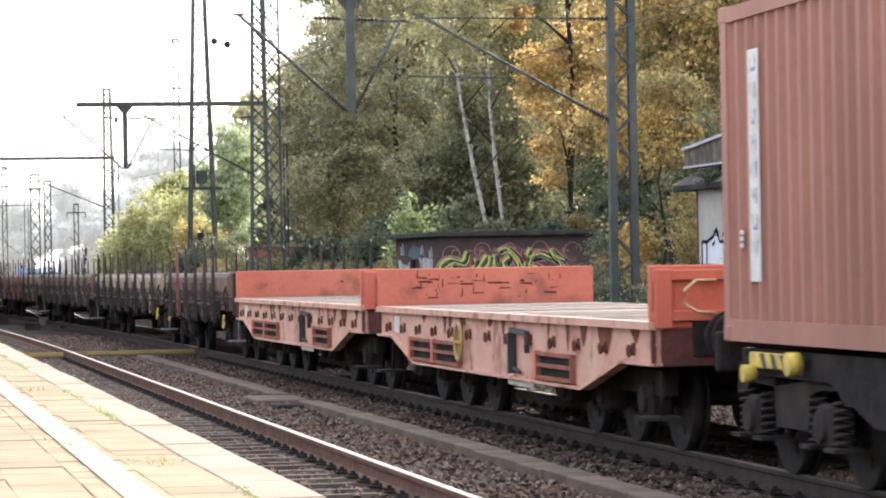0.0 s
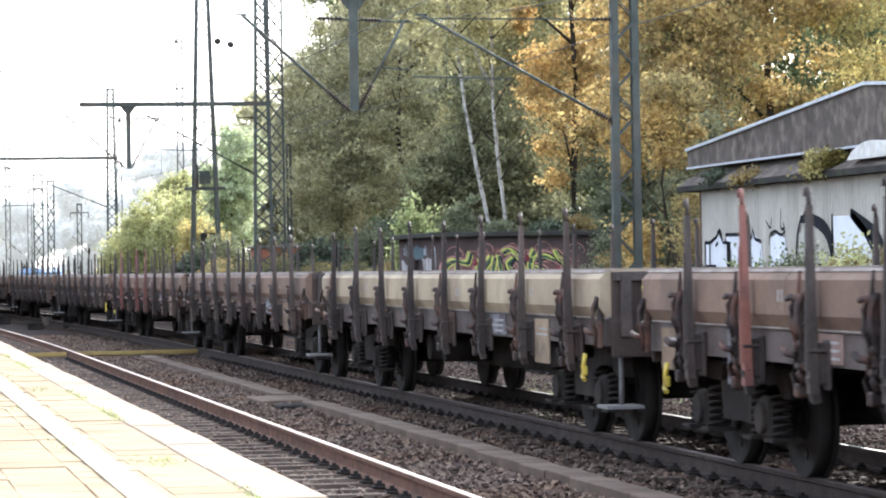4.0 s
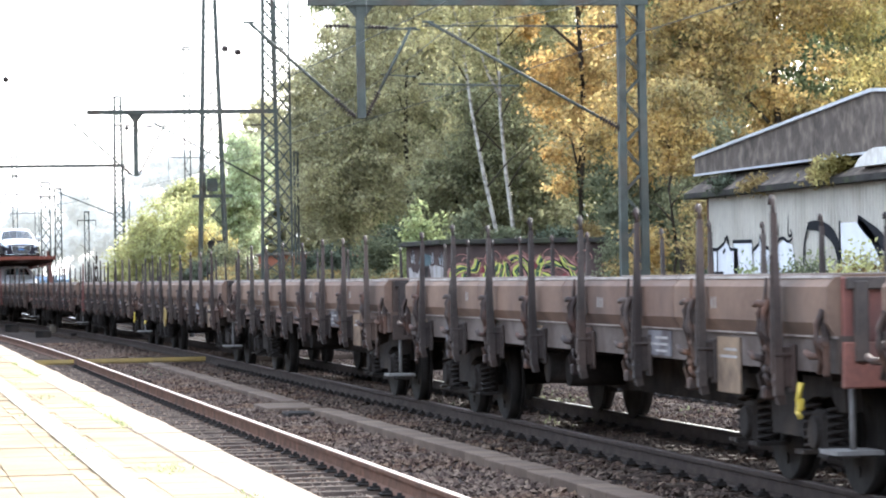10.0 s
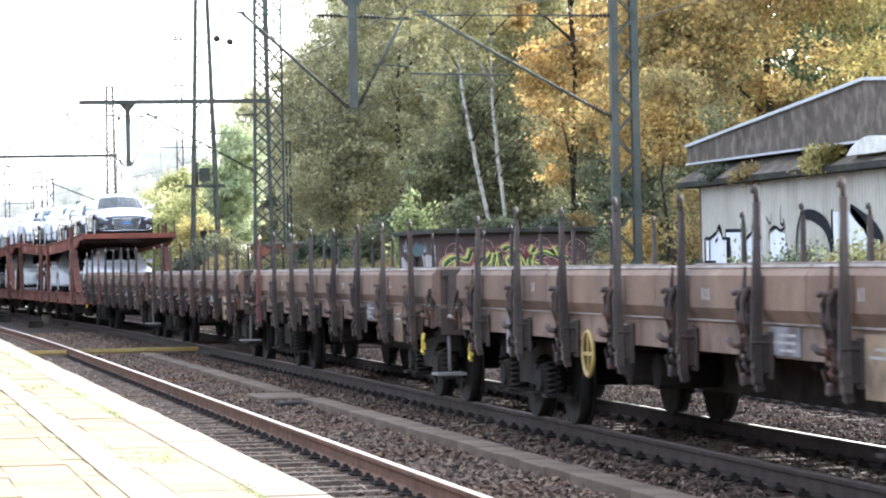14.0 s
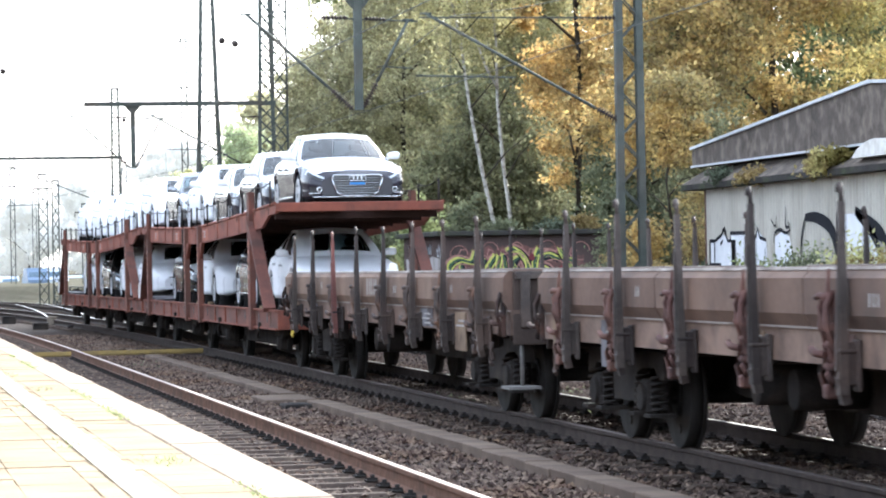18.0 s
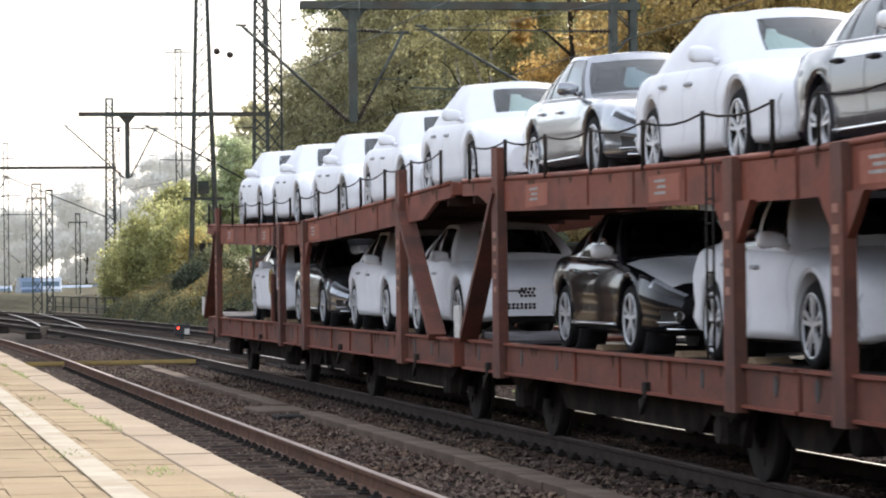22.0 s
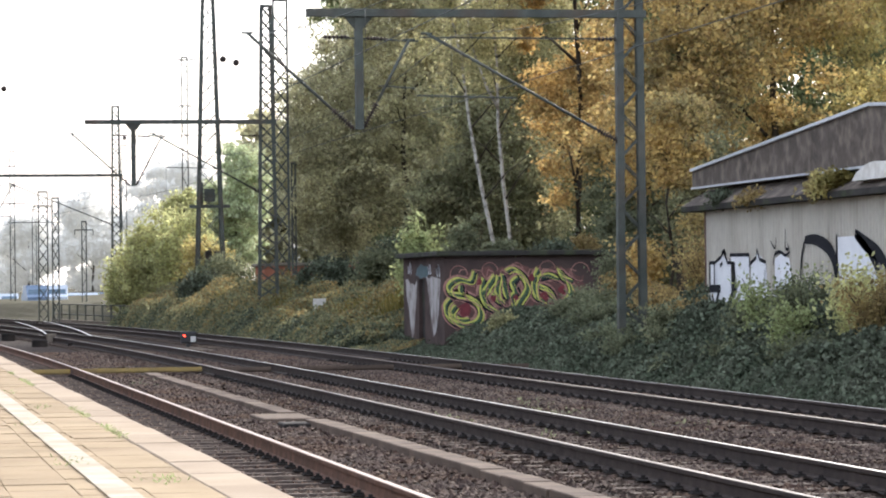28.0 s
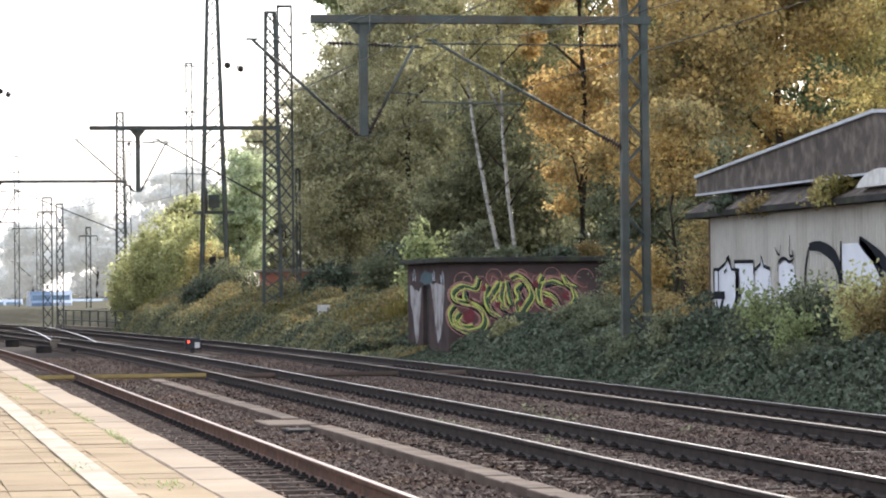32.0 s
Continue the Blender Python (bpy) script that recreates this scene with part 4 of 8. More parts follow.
def build_hut():
    x0, x1, y0, y1, zt = 15.25, 19.85, 82.4, 88.9, 2.45
    h = empty("trackside_hut", pose(x0, y0, 0), label="low flat-roofed brown hut covered in green and pink graffiti", category="hut")
    W, D = x1 - x0, y1 - y0
    bm = B()
    box(bm, 0, W, 0, 0.24, -0.5, zt)
    part("front_wall", bm, HUTWALL, h)
    bm = B()
    box(bm, 0.0, W, D - 0.24, D, -0.5, zt)
    part("back_wall", bm, HUTWALL, h)
    bm = B()
    box(bm, W - 0.24, W, 0.24, D - 0.24, -0.5, zt)
    part("end_wall", bm, HUTWALL, h)
    # wall with the doorway
    d0, d1 = 3.0, 3.95
    for a, b, z0, z1 in ((0.24, d0, -0.5, zt), (d1, D - 0.24, -0.5, zt), (d0, d1, 1.85, zt)):
        bm = B()
        box(bm, 0, 0.24, a, b, z0, z1)
        part("door_wall", bm, HUTWALL, h)
    bm = B()
    box(bm, 0.1, 0.14, d0, d1, -0.5, 1.85)
    part("door", bm, ROOFEDGE, h, "dark recessed steel door")
    for a, b, z0 in ((0.5, 2.7, 0.25), (4.2, 6.1, 0.15)):
        bm = B()
        edge_rng = random.Random(int(a * 10))
        ring_pts = [(a + (b - a) * f, 1.78 + edge_rng.uniform(-0.12, 0.16)) for f in (0.0, 0.2, 0.4, 0.6, 0.8, 1.0)] + [(b - (b - a) * f * 0.5 + edge_rng.uniform(-0.1, 0.1), 1.75 - (1.75 - z0) * f) for f in (0.25, 0.5, 0.75, 1.0)] + [(a + (b - a) * (0.35 - 0.35 * f) + edge_rng.uniform(-0.08, 0.08), z0 + (1.75 - z0) * f) for f in (0.1, 0.4, 0.7)]
        bm.faces.new([bm.verts.new((-0.006, u, v)) for u, v in ring_pts])
        part("paint_patch", bm, HUTGREY, h, "worn pale grey paint patch")
    bm = B()
    for (u, v, r) in ((0.9, 2.05, 0.3), (2.2, 2.1, 0.22), (5.4, 2.15, 0.3)):
        for k in range(3):
            stroke(bm, curve2([(u - r, v - r * 0.6 + k * 0.1), (u - r * 0.3, v + r * 0.5), (u + r * 0.2, v - r * 0.4 + 0.05 * k), (u + r, v + r * 0.3)]), 0.1, -0.012, lambda a, b, l: (l, a, b))
    part("spray_tag", bm, SPRAYWHITE, h, "small white spray tags")
    bm = B()
    blob(bm, (3.4, 2.05), 1.0, 0.2, -0.004, lambda u, v, l: (l, u, v), 14, 3, 0.25)
    part("spray_haze", bm, SPRAYBLUE, h, "blue-grey sprayed patch over the door")
    bm = B()
    box(bm, -0.22, W + 0.2, -0.2, D + 0.2, zt, zt + 0.14, 0.02)
    part("roof_slab", bm, ROOFEDGE, h, "dark felt roof edge")
    # the large spray painting on the front
    to3 = lambda u, v, l: (u, l, v)
    bm = B()
    for i, (u, v, a, b) in enumerate(((0.75, 1.15, 0.65, 0.75), (1.5, 1.5, 0.7, 0.62), (2.3, 1.45, 0.7, 0.7), (3.1, 1.5, 0.65, 0.6), (3.55, 1.35, 0.4, 0.55), (0.9, 0.65, 0.55, 0.45))):
        blob(bm, (u, v + 0.1), a, b * 0.95, -0.003 - 0.0006 * i, to3, 22, i, 0.22)
    part("spray_cloud", bm, SPRAYPINK, h, "pink sprayed cloud behind the letters")
    for u, v, r in (((0.35, 1.95, 0.24), (1.1, 2.05, 0.22), (1.75, 2.1, 0.16), (2.5, 2.08, 0.22), (3.3, 2.0, 0.25), (3.9, 1.7, 0.2), (0.5, 0.25, 0.16))):
        bm = B()
        ring(bm, (u * 1.14, -0.01, v), r, 0.012, "y", 14, 4, 0.8)
        part("spray_bubble", bm, SPRAYMAUVE, h, "pale sprayed ring")
    shapes = [
        [(0.82, 2.04), (0.71, 1.77), (0.36, 1.83), (0.12, 1.66), (0.2, 1.45), (0.57, 1.36), (0.89, 1.17), (0.99, 0.91), (0.85, 0.67), (0.43, 0.61), (0.11, 0.79), (0.02, 1.1), (0.15, 1.31)],
        [(0.44, 1.7), (0.46, 1.44), (0.65, 1.33)], [(0.3, 1.12), (0.19, 0.92), (0.4, 0.73), (0.67, 0.75)], [(1.08, 1.84), (1.02, 1.48), (1.14, 1.14), (1.45, 0.93)], [(1.39, 1.93), (1.15, 1.56), (1.06, 1.43)], [(1.26, 1.53), (1.5, 1.24), (1.66, 1.21)],
        [(1.48, 1.91), (1.44, 1.48), (1.58, 1.24)], [(1.59, 1.95), (1.67, 1.48), (1.74, 1.29)], [(1.69, 2.03), (1.91, 2.09), (2.17, 1.86), (2.28, 1.57), (2.07, 1.23), (1.93, 1.05), (1.83, 1.37)], [(2.02, 1.87), (1.86, 1.71), (1.96, 1.47), (1.83, 1.37)],
        [(2.59, 2.1), (2.46, 1.73), (2.52, 1.36), (2.74, 1.23)], [(2.53, 1.83), (2.88, 1.91), (3.15, 1.8)], [(2.53, 1.65), (2.82, 1.52), (3.04, 1.28)], [(3.15, 2.07), (3.31, 1.83), (3.54, 1.75)], [(3.39, 1.77), (3.5, 1.46), (3.3, 1.19)]]
    for name, wd, lay, dx, paint, label, pick in (
            ("spray_glow", 0.34, -0.009, 0.0, SPRAYMAUVE, "pale mauve outline round the letters", shapes),
            ("spray_shadow", 0.25, -0.0115, 0.03, SPRAYBLACK, "black outline of the letters", shapes),
            ("spray_letter_body", 0.14, -0.014, 0.0, SPRAYGREEN, "yellow-green letter bodies", shapes),
            ("spray_shade", 0.09, -0.0165, 0.02, SPRAYDARK, "dark green shading in the letters", shapes),
            ("spray_highlight", 0.03, -0.019, -0.045, SPRAYGREEN, "thin light strokes in the letters", shapes),
            ("spray_highlight", 0.045, -0.0205, 0.085, SPRAYGREEN, "thin light strokes in the letters", shapes[::2]),
            ("spray_edge", 0.03, -0.0215, 0.13, SPRAYMAUVE, "pale pink edge strokes", shapes)):
        for s in pick:
            bm = B()
            stroke(bm, curve2([(u + dx, v - dx) for u, v in s]), wd, lay, to3)
            part(name, bm, paint, h, label)
    for u, v, r in ((0.55, 0.98, 0.16), (1.35, 1.3, 0.08), (1.95, 1.3, 0.08), (2.4, 1.85, 0.08), (2.75, 1.35, 0.1), (3.25, 1.5, 0.1), (0.95, 1.75, 0.09)):
        bm = B()
        blob(bm, (u, v), r, r * 1.2, -0.02, to3, 10, int(u * 10), 0.3)
        part("spray_spot", bm, SPRAYRED, h, "dark red fill between the letters")
    bm = B()
    for k in range(9):
        u = 0.4 + 0.38 * k
        stroke(bm, [(u, 1.98 + 0.1 * math.sin(k * 2.2)), (u + 0.05, 2.08), (u + 0.22, 2.02 + 0.06 * math.cos(k))], 0.03, -0.0135, to3)
        stroke(bm, [(u - 0.1, 0.42 - 0.1 * math.sin(k)), (u + 0.1, 0.5)], 0.03, -0.0135, to3)
    tagged(part("spray_scrawl", bm, SPRAYMAUVE, h), "pale scrawled lines round the letters", kind="stuff")


build_hut()


def build_shed():
    """The shed beside the tracks: corrugated wall, sloping dark parapet, a canopy with weeds."""
    x0, ya, yb = 17.2, 62.62, 20.0           # wall plane; its far and near ends
    s = empty("corrugated_shed", pose(x0, 0, 0), label="white corrugated shed with dark sloping parapet and black graffiti", category="shed")
    # corrugated sheet, ribs about 9 cm apart
    vs, fs = [], []
    step = 0.046
    n = int((ya - yb) / step)
    for i in range(n + 1):
        y = ya - i * step
        d = (-0.05, -0.05, 0.045, 0.045)[i % 4]
        vs += [(d, y, 0.0), (d, y, 3.14)]
    for i in range(n):
        fs.append((2 * i, 2 * i + 1, 2 * i + 3, 2 * i + 2))
    ob = new("corrugated_sheet", raw("corrugated_sheet", vs, fs, SHEET))
    ob.parent = s
    bm = B()
    box(bm, 0.05, 0.25, yb, ya, -0.2, 3.14)
    part("wall", bm, PARAPET, s)
    bm = B()
    box(bm, -0.03, 0.3, ya, ya + 0.22, -0.2, 3.12)
    part("corner_pier", bm, BRICKR, s, "weathered red brick corner pier")
    bm = B()
    box(bm, 0.25, 9.0, yb, yb + 0.25, -0.2, 3.9)
    part("near_wall", bm, PARAPET, s)
    bm = B()
    box(bm, 0.3, 9.0, ya, ya + 0.22, -0.2, 3.9)
    part("far_wall", bm, PARAPET, s)
    bm = B()
    box(bm, 9.0, 9.25, yb, ya + 0.22, -0.2, 3.9)
    part("back_wall", bm, PARAPET, s)
    # canopy over the sheet
    bm = B()
    box(bm, -0.3, 0.28, yb, ya + 1.1, 3.14, 3.26, 0.01)
    part("canopy_board", bm, ROOFEDGE, s, "dark weathered canopy edge")
    bm = B()
    prism(bm, [(-0.3, 3.262), (0.28, 3.262), (0.28, 3.62)], yb, ya + 1.05, "y")
    part("canopy_slope", bm, PARAPET, s)
    # parapet with shallow gables
    poly = [(ya + 1.43, 3.64), (ya + 1.43, 4.02), (52.0, 4.72), (39.0, 4.0), (27.0, 4.72), (yb, 4.3), (yb, 3.64)]
    bm = B()
    prism(bm, poly, 0.05, 0.28, "x")
    part("parapet", bm, PARAPET, s, "dark weathered rendered parapet")
    top = poly[1:6]
    for (a, za), (b, zb) in zip(top, top[1:]):
        bm = B()
        beam(bm, (0.16, a, za + 0.025), (0.16, b, zb + 0.025), 0.34, 0.06)
        part("parapet_flashing", bm, FLASH, s, "pale metal parapet flashing")
    bm = B()
    beam(bm, (0.02, ya + 1.38, 3.66), (0.02, yb, 3.66), 0.05, 0.04)
    part("ledge", bm, FLASH, s)
    bm = B()
    prism(bm, [(0.25, 3.9), (0.25, 3.95), (4.6, 4.6), (9.25, 3.95), (9.25, 3.9)], yb, ya + 0.2, "y")
    part("roof", bm, ROOFEDGE, s)
    # rounded roof light on the canopy
    bm = B()
    pts = [(52.1 - 2.6 * k / 10, 3.4 + 0.3 * math.sin(math.pi * k / 10) ** 0.7) for k in range(11)]
    prism(bm, pts, -0.3, 0.04, "x")
    part("roof_dome", bm, GALV, s, "pale rounded vent cover")
    # graffiti
    to3 = lambda u, v, l: (l - 0.052, u, v)
    white = [[(62.3, 0.6), (62.3, 2.05), (61.4, 2.2), (60.5, 2.02), (60.6, 0.6)], [(60.75, 1.2), (60.75, 2.2), (59.42, 2.18), (59.4, 1.2)], [(59.35, 1.1), (59.3, 2.0), (58.85, 2.25), (58.25, 2.02), (58.1, 1.1)], [(57.7, 1.0), (57.65, 2.1), (57.2, 2.2), (56.7, 2.1), (56.2, 1.0)], [(53.65, 1.0), (53.7, 2.45), (52.7, 2.45), (51.5, 1.9), (51.3, 1.0)]]
    for poly in white:
        bm = B()
        bm.faces.new([bm.verts.new(to3(u, v, -0.004)) for u, v in poly])
        part("spray_fill", bm, SPRAYWHITE, s, "white sprayed letter fill")
    bm = B()
    thin = [[(62.35, 2.07), (61.98, 2.06), (61.48, 2.17), (61.26, 2.29), (60.99, 2.06), (60.46, 2.04), (60.48, 1.61)], [(61.98, 2.05), (62.0, 1.53)], [(62.35, 2.07), (62.34, 1.53)], [(60.78, 2.06), (60.78, 2.21), (59.4, 2.2), (59.37, 1.95)], [(59.32, 2.02), (58.9, 2.14), (58.85, 2.3), (58.67, 2.1), (58.23, 2.04)], [(61.35, 2.06), (61.55, 1.99)], [(61.4, 2.25), (61.2, 2.32), (61.1, 2.2)], [(62.2, 1.4), (61.7, 1.0), (62.1, 0.7)], [(60.5, 1.25), (60.4, 0.9)]]
    for t in thin:
        stroke(bm, t, 0.075, -0.012, to3, taper=False)
    for t, w in (([(57.71, 1.98), (57.63, 2.17), (57.27, 2.23), (56.91, 2.16), (56.63, 2.22)], 0.07), ([(56.89, 2.66), (56.91, 2.31), (56.69, 2.28), (56.76, 2.39)], 0.06), ([(57.9, 2.45), (57.6, 2.3), (57.5, 2.5)], 0.04), ([(55.95, 1.7), (55.87, 2.09), (55.65, 2.43)], 0.1), ([(55.65, 2.43), (54.97, 2.42), (54.19, 2.25), (53.81, 1.95), (53.7, 1.6), (53.5, 1.25), (53.3, 0.8)], 0.28), ([(53.72, 2.5), (53.73, 1.8)], 0.1), ([(52.66, 2.5), (52.06, 2.3), (51.35, 2.1), (50.9, 1.9)], 0.3), ([(52.6, 2.48), (51.95, 2.2), (51.43, 1.85), (51.27, 1.4), (51.2, 0.9)], 0.2), ([(50.2, 1.0), (49.6, 2.3), (48.4, 2.6), (47.7, 1.8)], 0.24)):
        stroke(bm, curve2(t), w, -0.014, to3)
    stroke(bm, [(62.38, 1.53), (61.51, 1.53)], 0.16, -0.013, to3, taper=False)
    stroke(bm, [(61.62, 1.5), (61.85, 1.25)], 0.12, -0.0135, to3, taper=False)
    stroke(bm, [(60.32, 1.58), (60.9, 1.22)], 0.2, -0.013, to3, taper=False)
    part("spray_outline", bm, SPRAYBLACK, s, "black sprayed letter outlines")
    bm = B()
    for yy in (60.4, 55.9, 54.0, 58.3, 51.4):
        stroke(bm, [(yy, 1.9), (yy + 0.02, 0.7)], 0.03, -0.016, to3)
    part("paint_drips", bm, SPRAYBLACK, s)


build_shed()


def red_building():
    """Low red brick building half hidden by the bank's growth."""
    b = empty("brick_building", pose(17.0, 135.0, 0), label="low red brick building half hidden behind the bank", category="building")
    for nm, x0, x1, y0, y1 in (("front_wall", 0, 3.4, 0, 0.24), ("back_wall", 0, 3.4, 3.0, 3.24), ("end_wall", 0, 0.24, 0.24, 3.0), ("end_wall", 3.16, 3.4, 0.24, 3.0)):
        bm = B()
        box(bm, x0, x1, y0, y1, 0.0, 2.6)
        part(nm, bm, mat("bright_red_brick", (0.42, 0.17, 0.11), (0.33, 0.13, 0.085), 0.9, scale=4, fine=30), b)
    bm = B()
    box(bm, -0.15, 3.55, -0.15, 3.4, 2.6, 2.72, 0.02)
    part("roof_slab", bm, CONCRETE, b, "pale concrete roof edge")


red_building()

# plain dark walls added out of view close the place and darken reflections
UNSEENWALL = mat("station_brick", (0.085, 0.08, 0.078), (0.06, 0.057, 0.056), 0.9, scale=0.6, fine=8, bump=0.3, dirt=(0.04, 0.036, 0.034), dirt_amt=0.5, dirt_scale=0.2)
for nm, y0, y1, top in (("wall_station", -40, 105, 4.2), ("wall_station_far", 105, 250, 13.0)):
    bm = B()
    box(bm, -10.4, -10.0, y0, y1, -0.4, top)
    tagged(mesh_object(nm, bm, UNSEENWALL), "plain dark wall added out of view to darken reflections", "wall", kind="structure")

# ---- the train ----
V_TRAIN = 10.377          # metres a second, towards the camera
MOVING = []               # (thing, place along the line at 0 s, height)


def wheelset(parent, x, y, r=0.46):
    bm = B()
    rod(bm, (-0.98, 0, 0), (0.98, 0, 0), 0.075, 10)
    for s in (-1, 1):
        xs = s * 0.7525
        rod(bm, (xs - 0.065, 0, 0), (xs + 0.065, 0, 0), r, 28)
        rod(bm, (xs - s * 0.065 - 0.015, 0, 0), (xs - s * 0.065 + 0.015, 0, 0), r + 0.03, 28)
        rod(bm, (xs + s * 0.064, 0, 0), (xs + s * 0.085, 0, 0), r * 0.42, 16, r * 0.3)
        for k in range(3):
            a = k * 2.094
            c = Vector((xs + s * 0.068, math.cos(a) * r * 0.64, math.sin(a) * r * 0.64))
            rod(bm, c - Vector((0.01, 0, 0)), c + Vector((0.01, 0, 0)), 0.045, 8)
    ob = part("wheelset", bm, WHEEL, parent)
    ob.matrix_basis = pose(x, y, r)
    return ob


def coil(bm, c, r, h, turns=4, wire=0.022):
    pts = [(c[0] + r * math.cos(a), c[1] + r * math.sin(a), c[2] + h * a / (turns * 2 * math.pi)) for a in [k * math.pi / 4 for k in range(turns * 8 + 1)]]
    return tube(bm, pts, wire, 5)


def bogie(parent, y, axles=(-0.9, 0.9), three=False):
    """A freight bogie: frame, axle boxes with coil springs, wheelsets."""
    bm = B()
    a0, a1 = axles[0], axles[-1]
    for s in (-1, 1):
        x = s * 1.02
        prof = [(y + a0 - 0.55, 0.62), (y + a0 - 0.5, 0.86), (y + a0 + 0.5, 0.86), (y - 0.45, 0.66), (y + 0.45, 0.66), (y + a1 - 0.5, 0.86), (y + a1 + 0.5, 0.86), (y + a1 + 0.55, 0.62), (y + a1 + 0.35, 0.62), (y + a1 + 0.2, 0.72), (y + a1 - 0.45, 0.7), (y + 0.4, 0.4), (y - 0.4, 0.4), (y + a0 + 0.45, 0.7), (y + a0 - 0.2, 0.72), (y + a0 - 0.35, 0.62)] if not three else [(y + a0 - 0.5, 0.5), (y + a0 - 0.5, 0.72), (y + a1 + 0.5, 0.72), (y + a1 + 0.5, 0.5)]
        prism(bm, prof, x - 0.06, x + 0.06, "x")
    box(bm, -1.0, 1.0, y - 0.3, y + 0.3, 0.5, 0.7, 0.02)
    fr = part("bogie", bm, BOGIE, parent)
    for a in axles:
        ws = wheelset(fr, 0, y + a)
        for s in (-1, 1):
            bm = B()
            box(bm, s * 1.02 - 0.11, s * 1.02 + 0.11, y + a - 0.16, y + a + 0.16, 0.3, 0.62, 0.03)
            rod(bm, (s * 1.0, y + a, 0.46), (s * 1.17, y + a, 0.46), 0.12, 12)
            part("axle_box", bm, BOGIE, fr)
            if not three:
                for d in (-0.29, 0.29):
                    bm = B()
                    coil(bm, (s * 1.06, y + a + d, 0.32), 0.07, 0.34, 6, 0.015)
                    box(bm, s * 1.06 - 0.12, s * 1.06 + 0.12, y + a + d - 0.12, y + a + d + 0.12, 0.29, 0.32)
                    part("coil_spring", bm, BOGIE, fr)
            else:
                bm = B()
                for k in range(5):
                    w = 0.52 - k * 0.08
                    box(bm, s * 1.02 - 0.05, s * 1.02 + 0.05, y + a - w, y + a + w, 0.6 - k * 0.028, 0.625 - k * 0.028)
                part("leaf_spring", bm, BOGIE, fr)
    bm = B()
    for a in axles:
        for d in (-0.55, 0.55):
            if abs(a + d) < abs(a1) + 0.2:
                for s in (-1, 1):
                    box(bm, s * 0.7525 - 0.05, s * 0.7525 + 0.05, y + a + d * 0.93 - 0.05, y + a + d * 0.93 + 0.05, 0.22, 0.7)
    tagged(part("brake_shoes", bm, UNDER, fr), kind="stuff")
    return fr


def buffers(parent, y, d, z=1.03, m=None):
    """Two buffers at an end, d is the way out."""
    for s in (-0.875, 0.875):
        bm = B()
        box(bm, s - 0.17, s + 0.17, y - 0.02, y + 0.02, z - 0.17, z + 0.17, 0.01)
        rod(bm, (s, y, z), (s, y + d * 0.38, z), 0.11, 14)
        rod(bm, (s, y + d * 0.3, z), (s, y + d * 0.57, z), 0.085, 14)
        rod(bm, (s, y + d * 0.57, z), (s, y + d * 0.62, z), 0.225, 20)
        part("buffer", bm, m or UNDER, parent)
    bm = B()
    box(bm, -0.09, 0.09, min(y, y + d * 0.3), max(y, y + d * 0.3), z - 0.09, z + 0.05, 0.02)
    ring(bm, (0, y + d * 0.45, z - 0.05), 0.13, 0.03, "x", 12, 6)
    rod(bm, (0.1, y + d * 0.3, z - 0.1), (0.12, y + d * 0.55, z - 0.55), 0.025, 6)
    part("coupling", bm, UNDER, parent)


def brake_gear(parent, items):
    for y, z, r, ln in items:
        bm = B()
        rod(bm, (-0.95, y, z), (-0.95 + ln, y, z), r, 16)
        box(bm, -0.9, -0.84, y - 0.04, y + 0.04, z, 0.82)
        part("brake_reservoir", bm, UNDER, parent)


STREAK = mat("rust_run", (0.2, 0.07, 0.05), (0.11, 0.045, 0.035), 0.85, scale=6, fine=30)
RACK = mat("rack_dull_red", (0.33, 0.13, 0.09), (0.2, 0.085, 0.06), 0.8, scale=4, fine=25)
RACKDARK = mat("beam_rust_dark", (0.17, 0.06, 0.045), (0.08, 0.04, 0.033), 0.8, scale=4, fine=25, dirt=(0.04, 0.03, 0.026), dirt_amt=0.7)
HANDLEYELLOW = mat("handle_yellow", (0.72, 0.54, 0.12), (0.5, 0.38, 0.1), 0.6, scale=6)
HANDLE = mat("handle_pale_yellow", (0.6, 0.43, 0.2), (0.42, 0.3, 0.15), 0.6, scale=6)


def scuffs(w, h, count, most):
    """Scraped rust marks on the inside of the far end wall."""
    bm = B()
    rng = random.Random(8)
    for k in range(count):
        x, z = rng.uniform(-1.1, 1.0), rng.choice((1.27, 1.36, 1.44, 1.51)) + rng.uniform(-0.03, 0.03)
        a, b = rng.uniform(0.03, most), rng.uniform(0.008, 0.022)
        if rng.random() < 0.35:
            a, b = b * 1.2, a * 0.6
        bm.faces.new([bm.verts.new((x + dx, h - 0.113, z + dz)) for dx, dz in ((0, 0), (a, rng.uniform(-0.02, 0.02)), (a * 0.95, b), (0.01, b))])
    tagged(part("scuff_marks", bm, mat("scuff_rust", (0.1, 0.04, 0.03), rough=0.9), w), "dark scraped rust marks", kind="stuff")


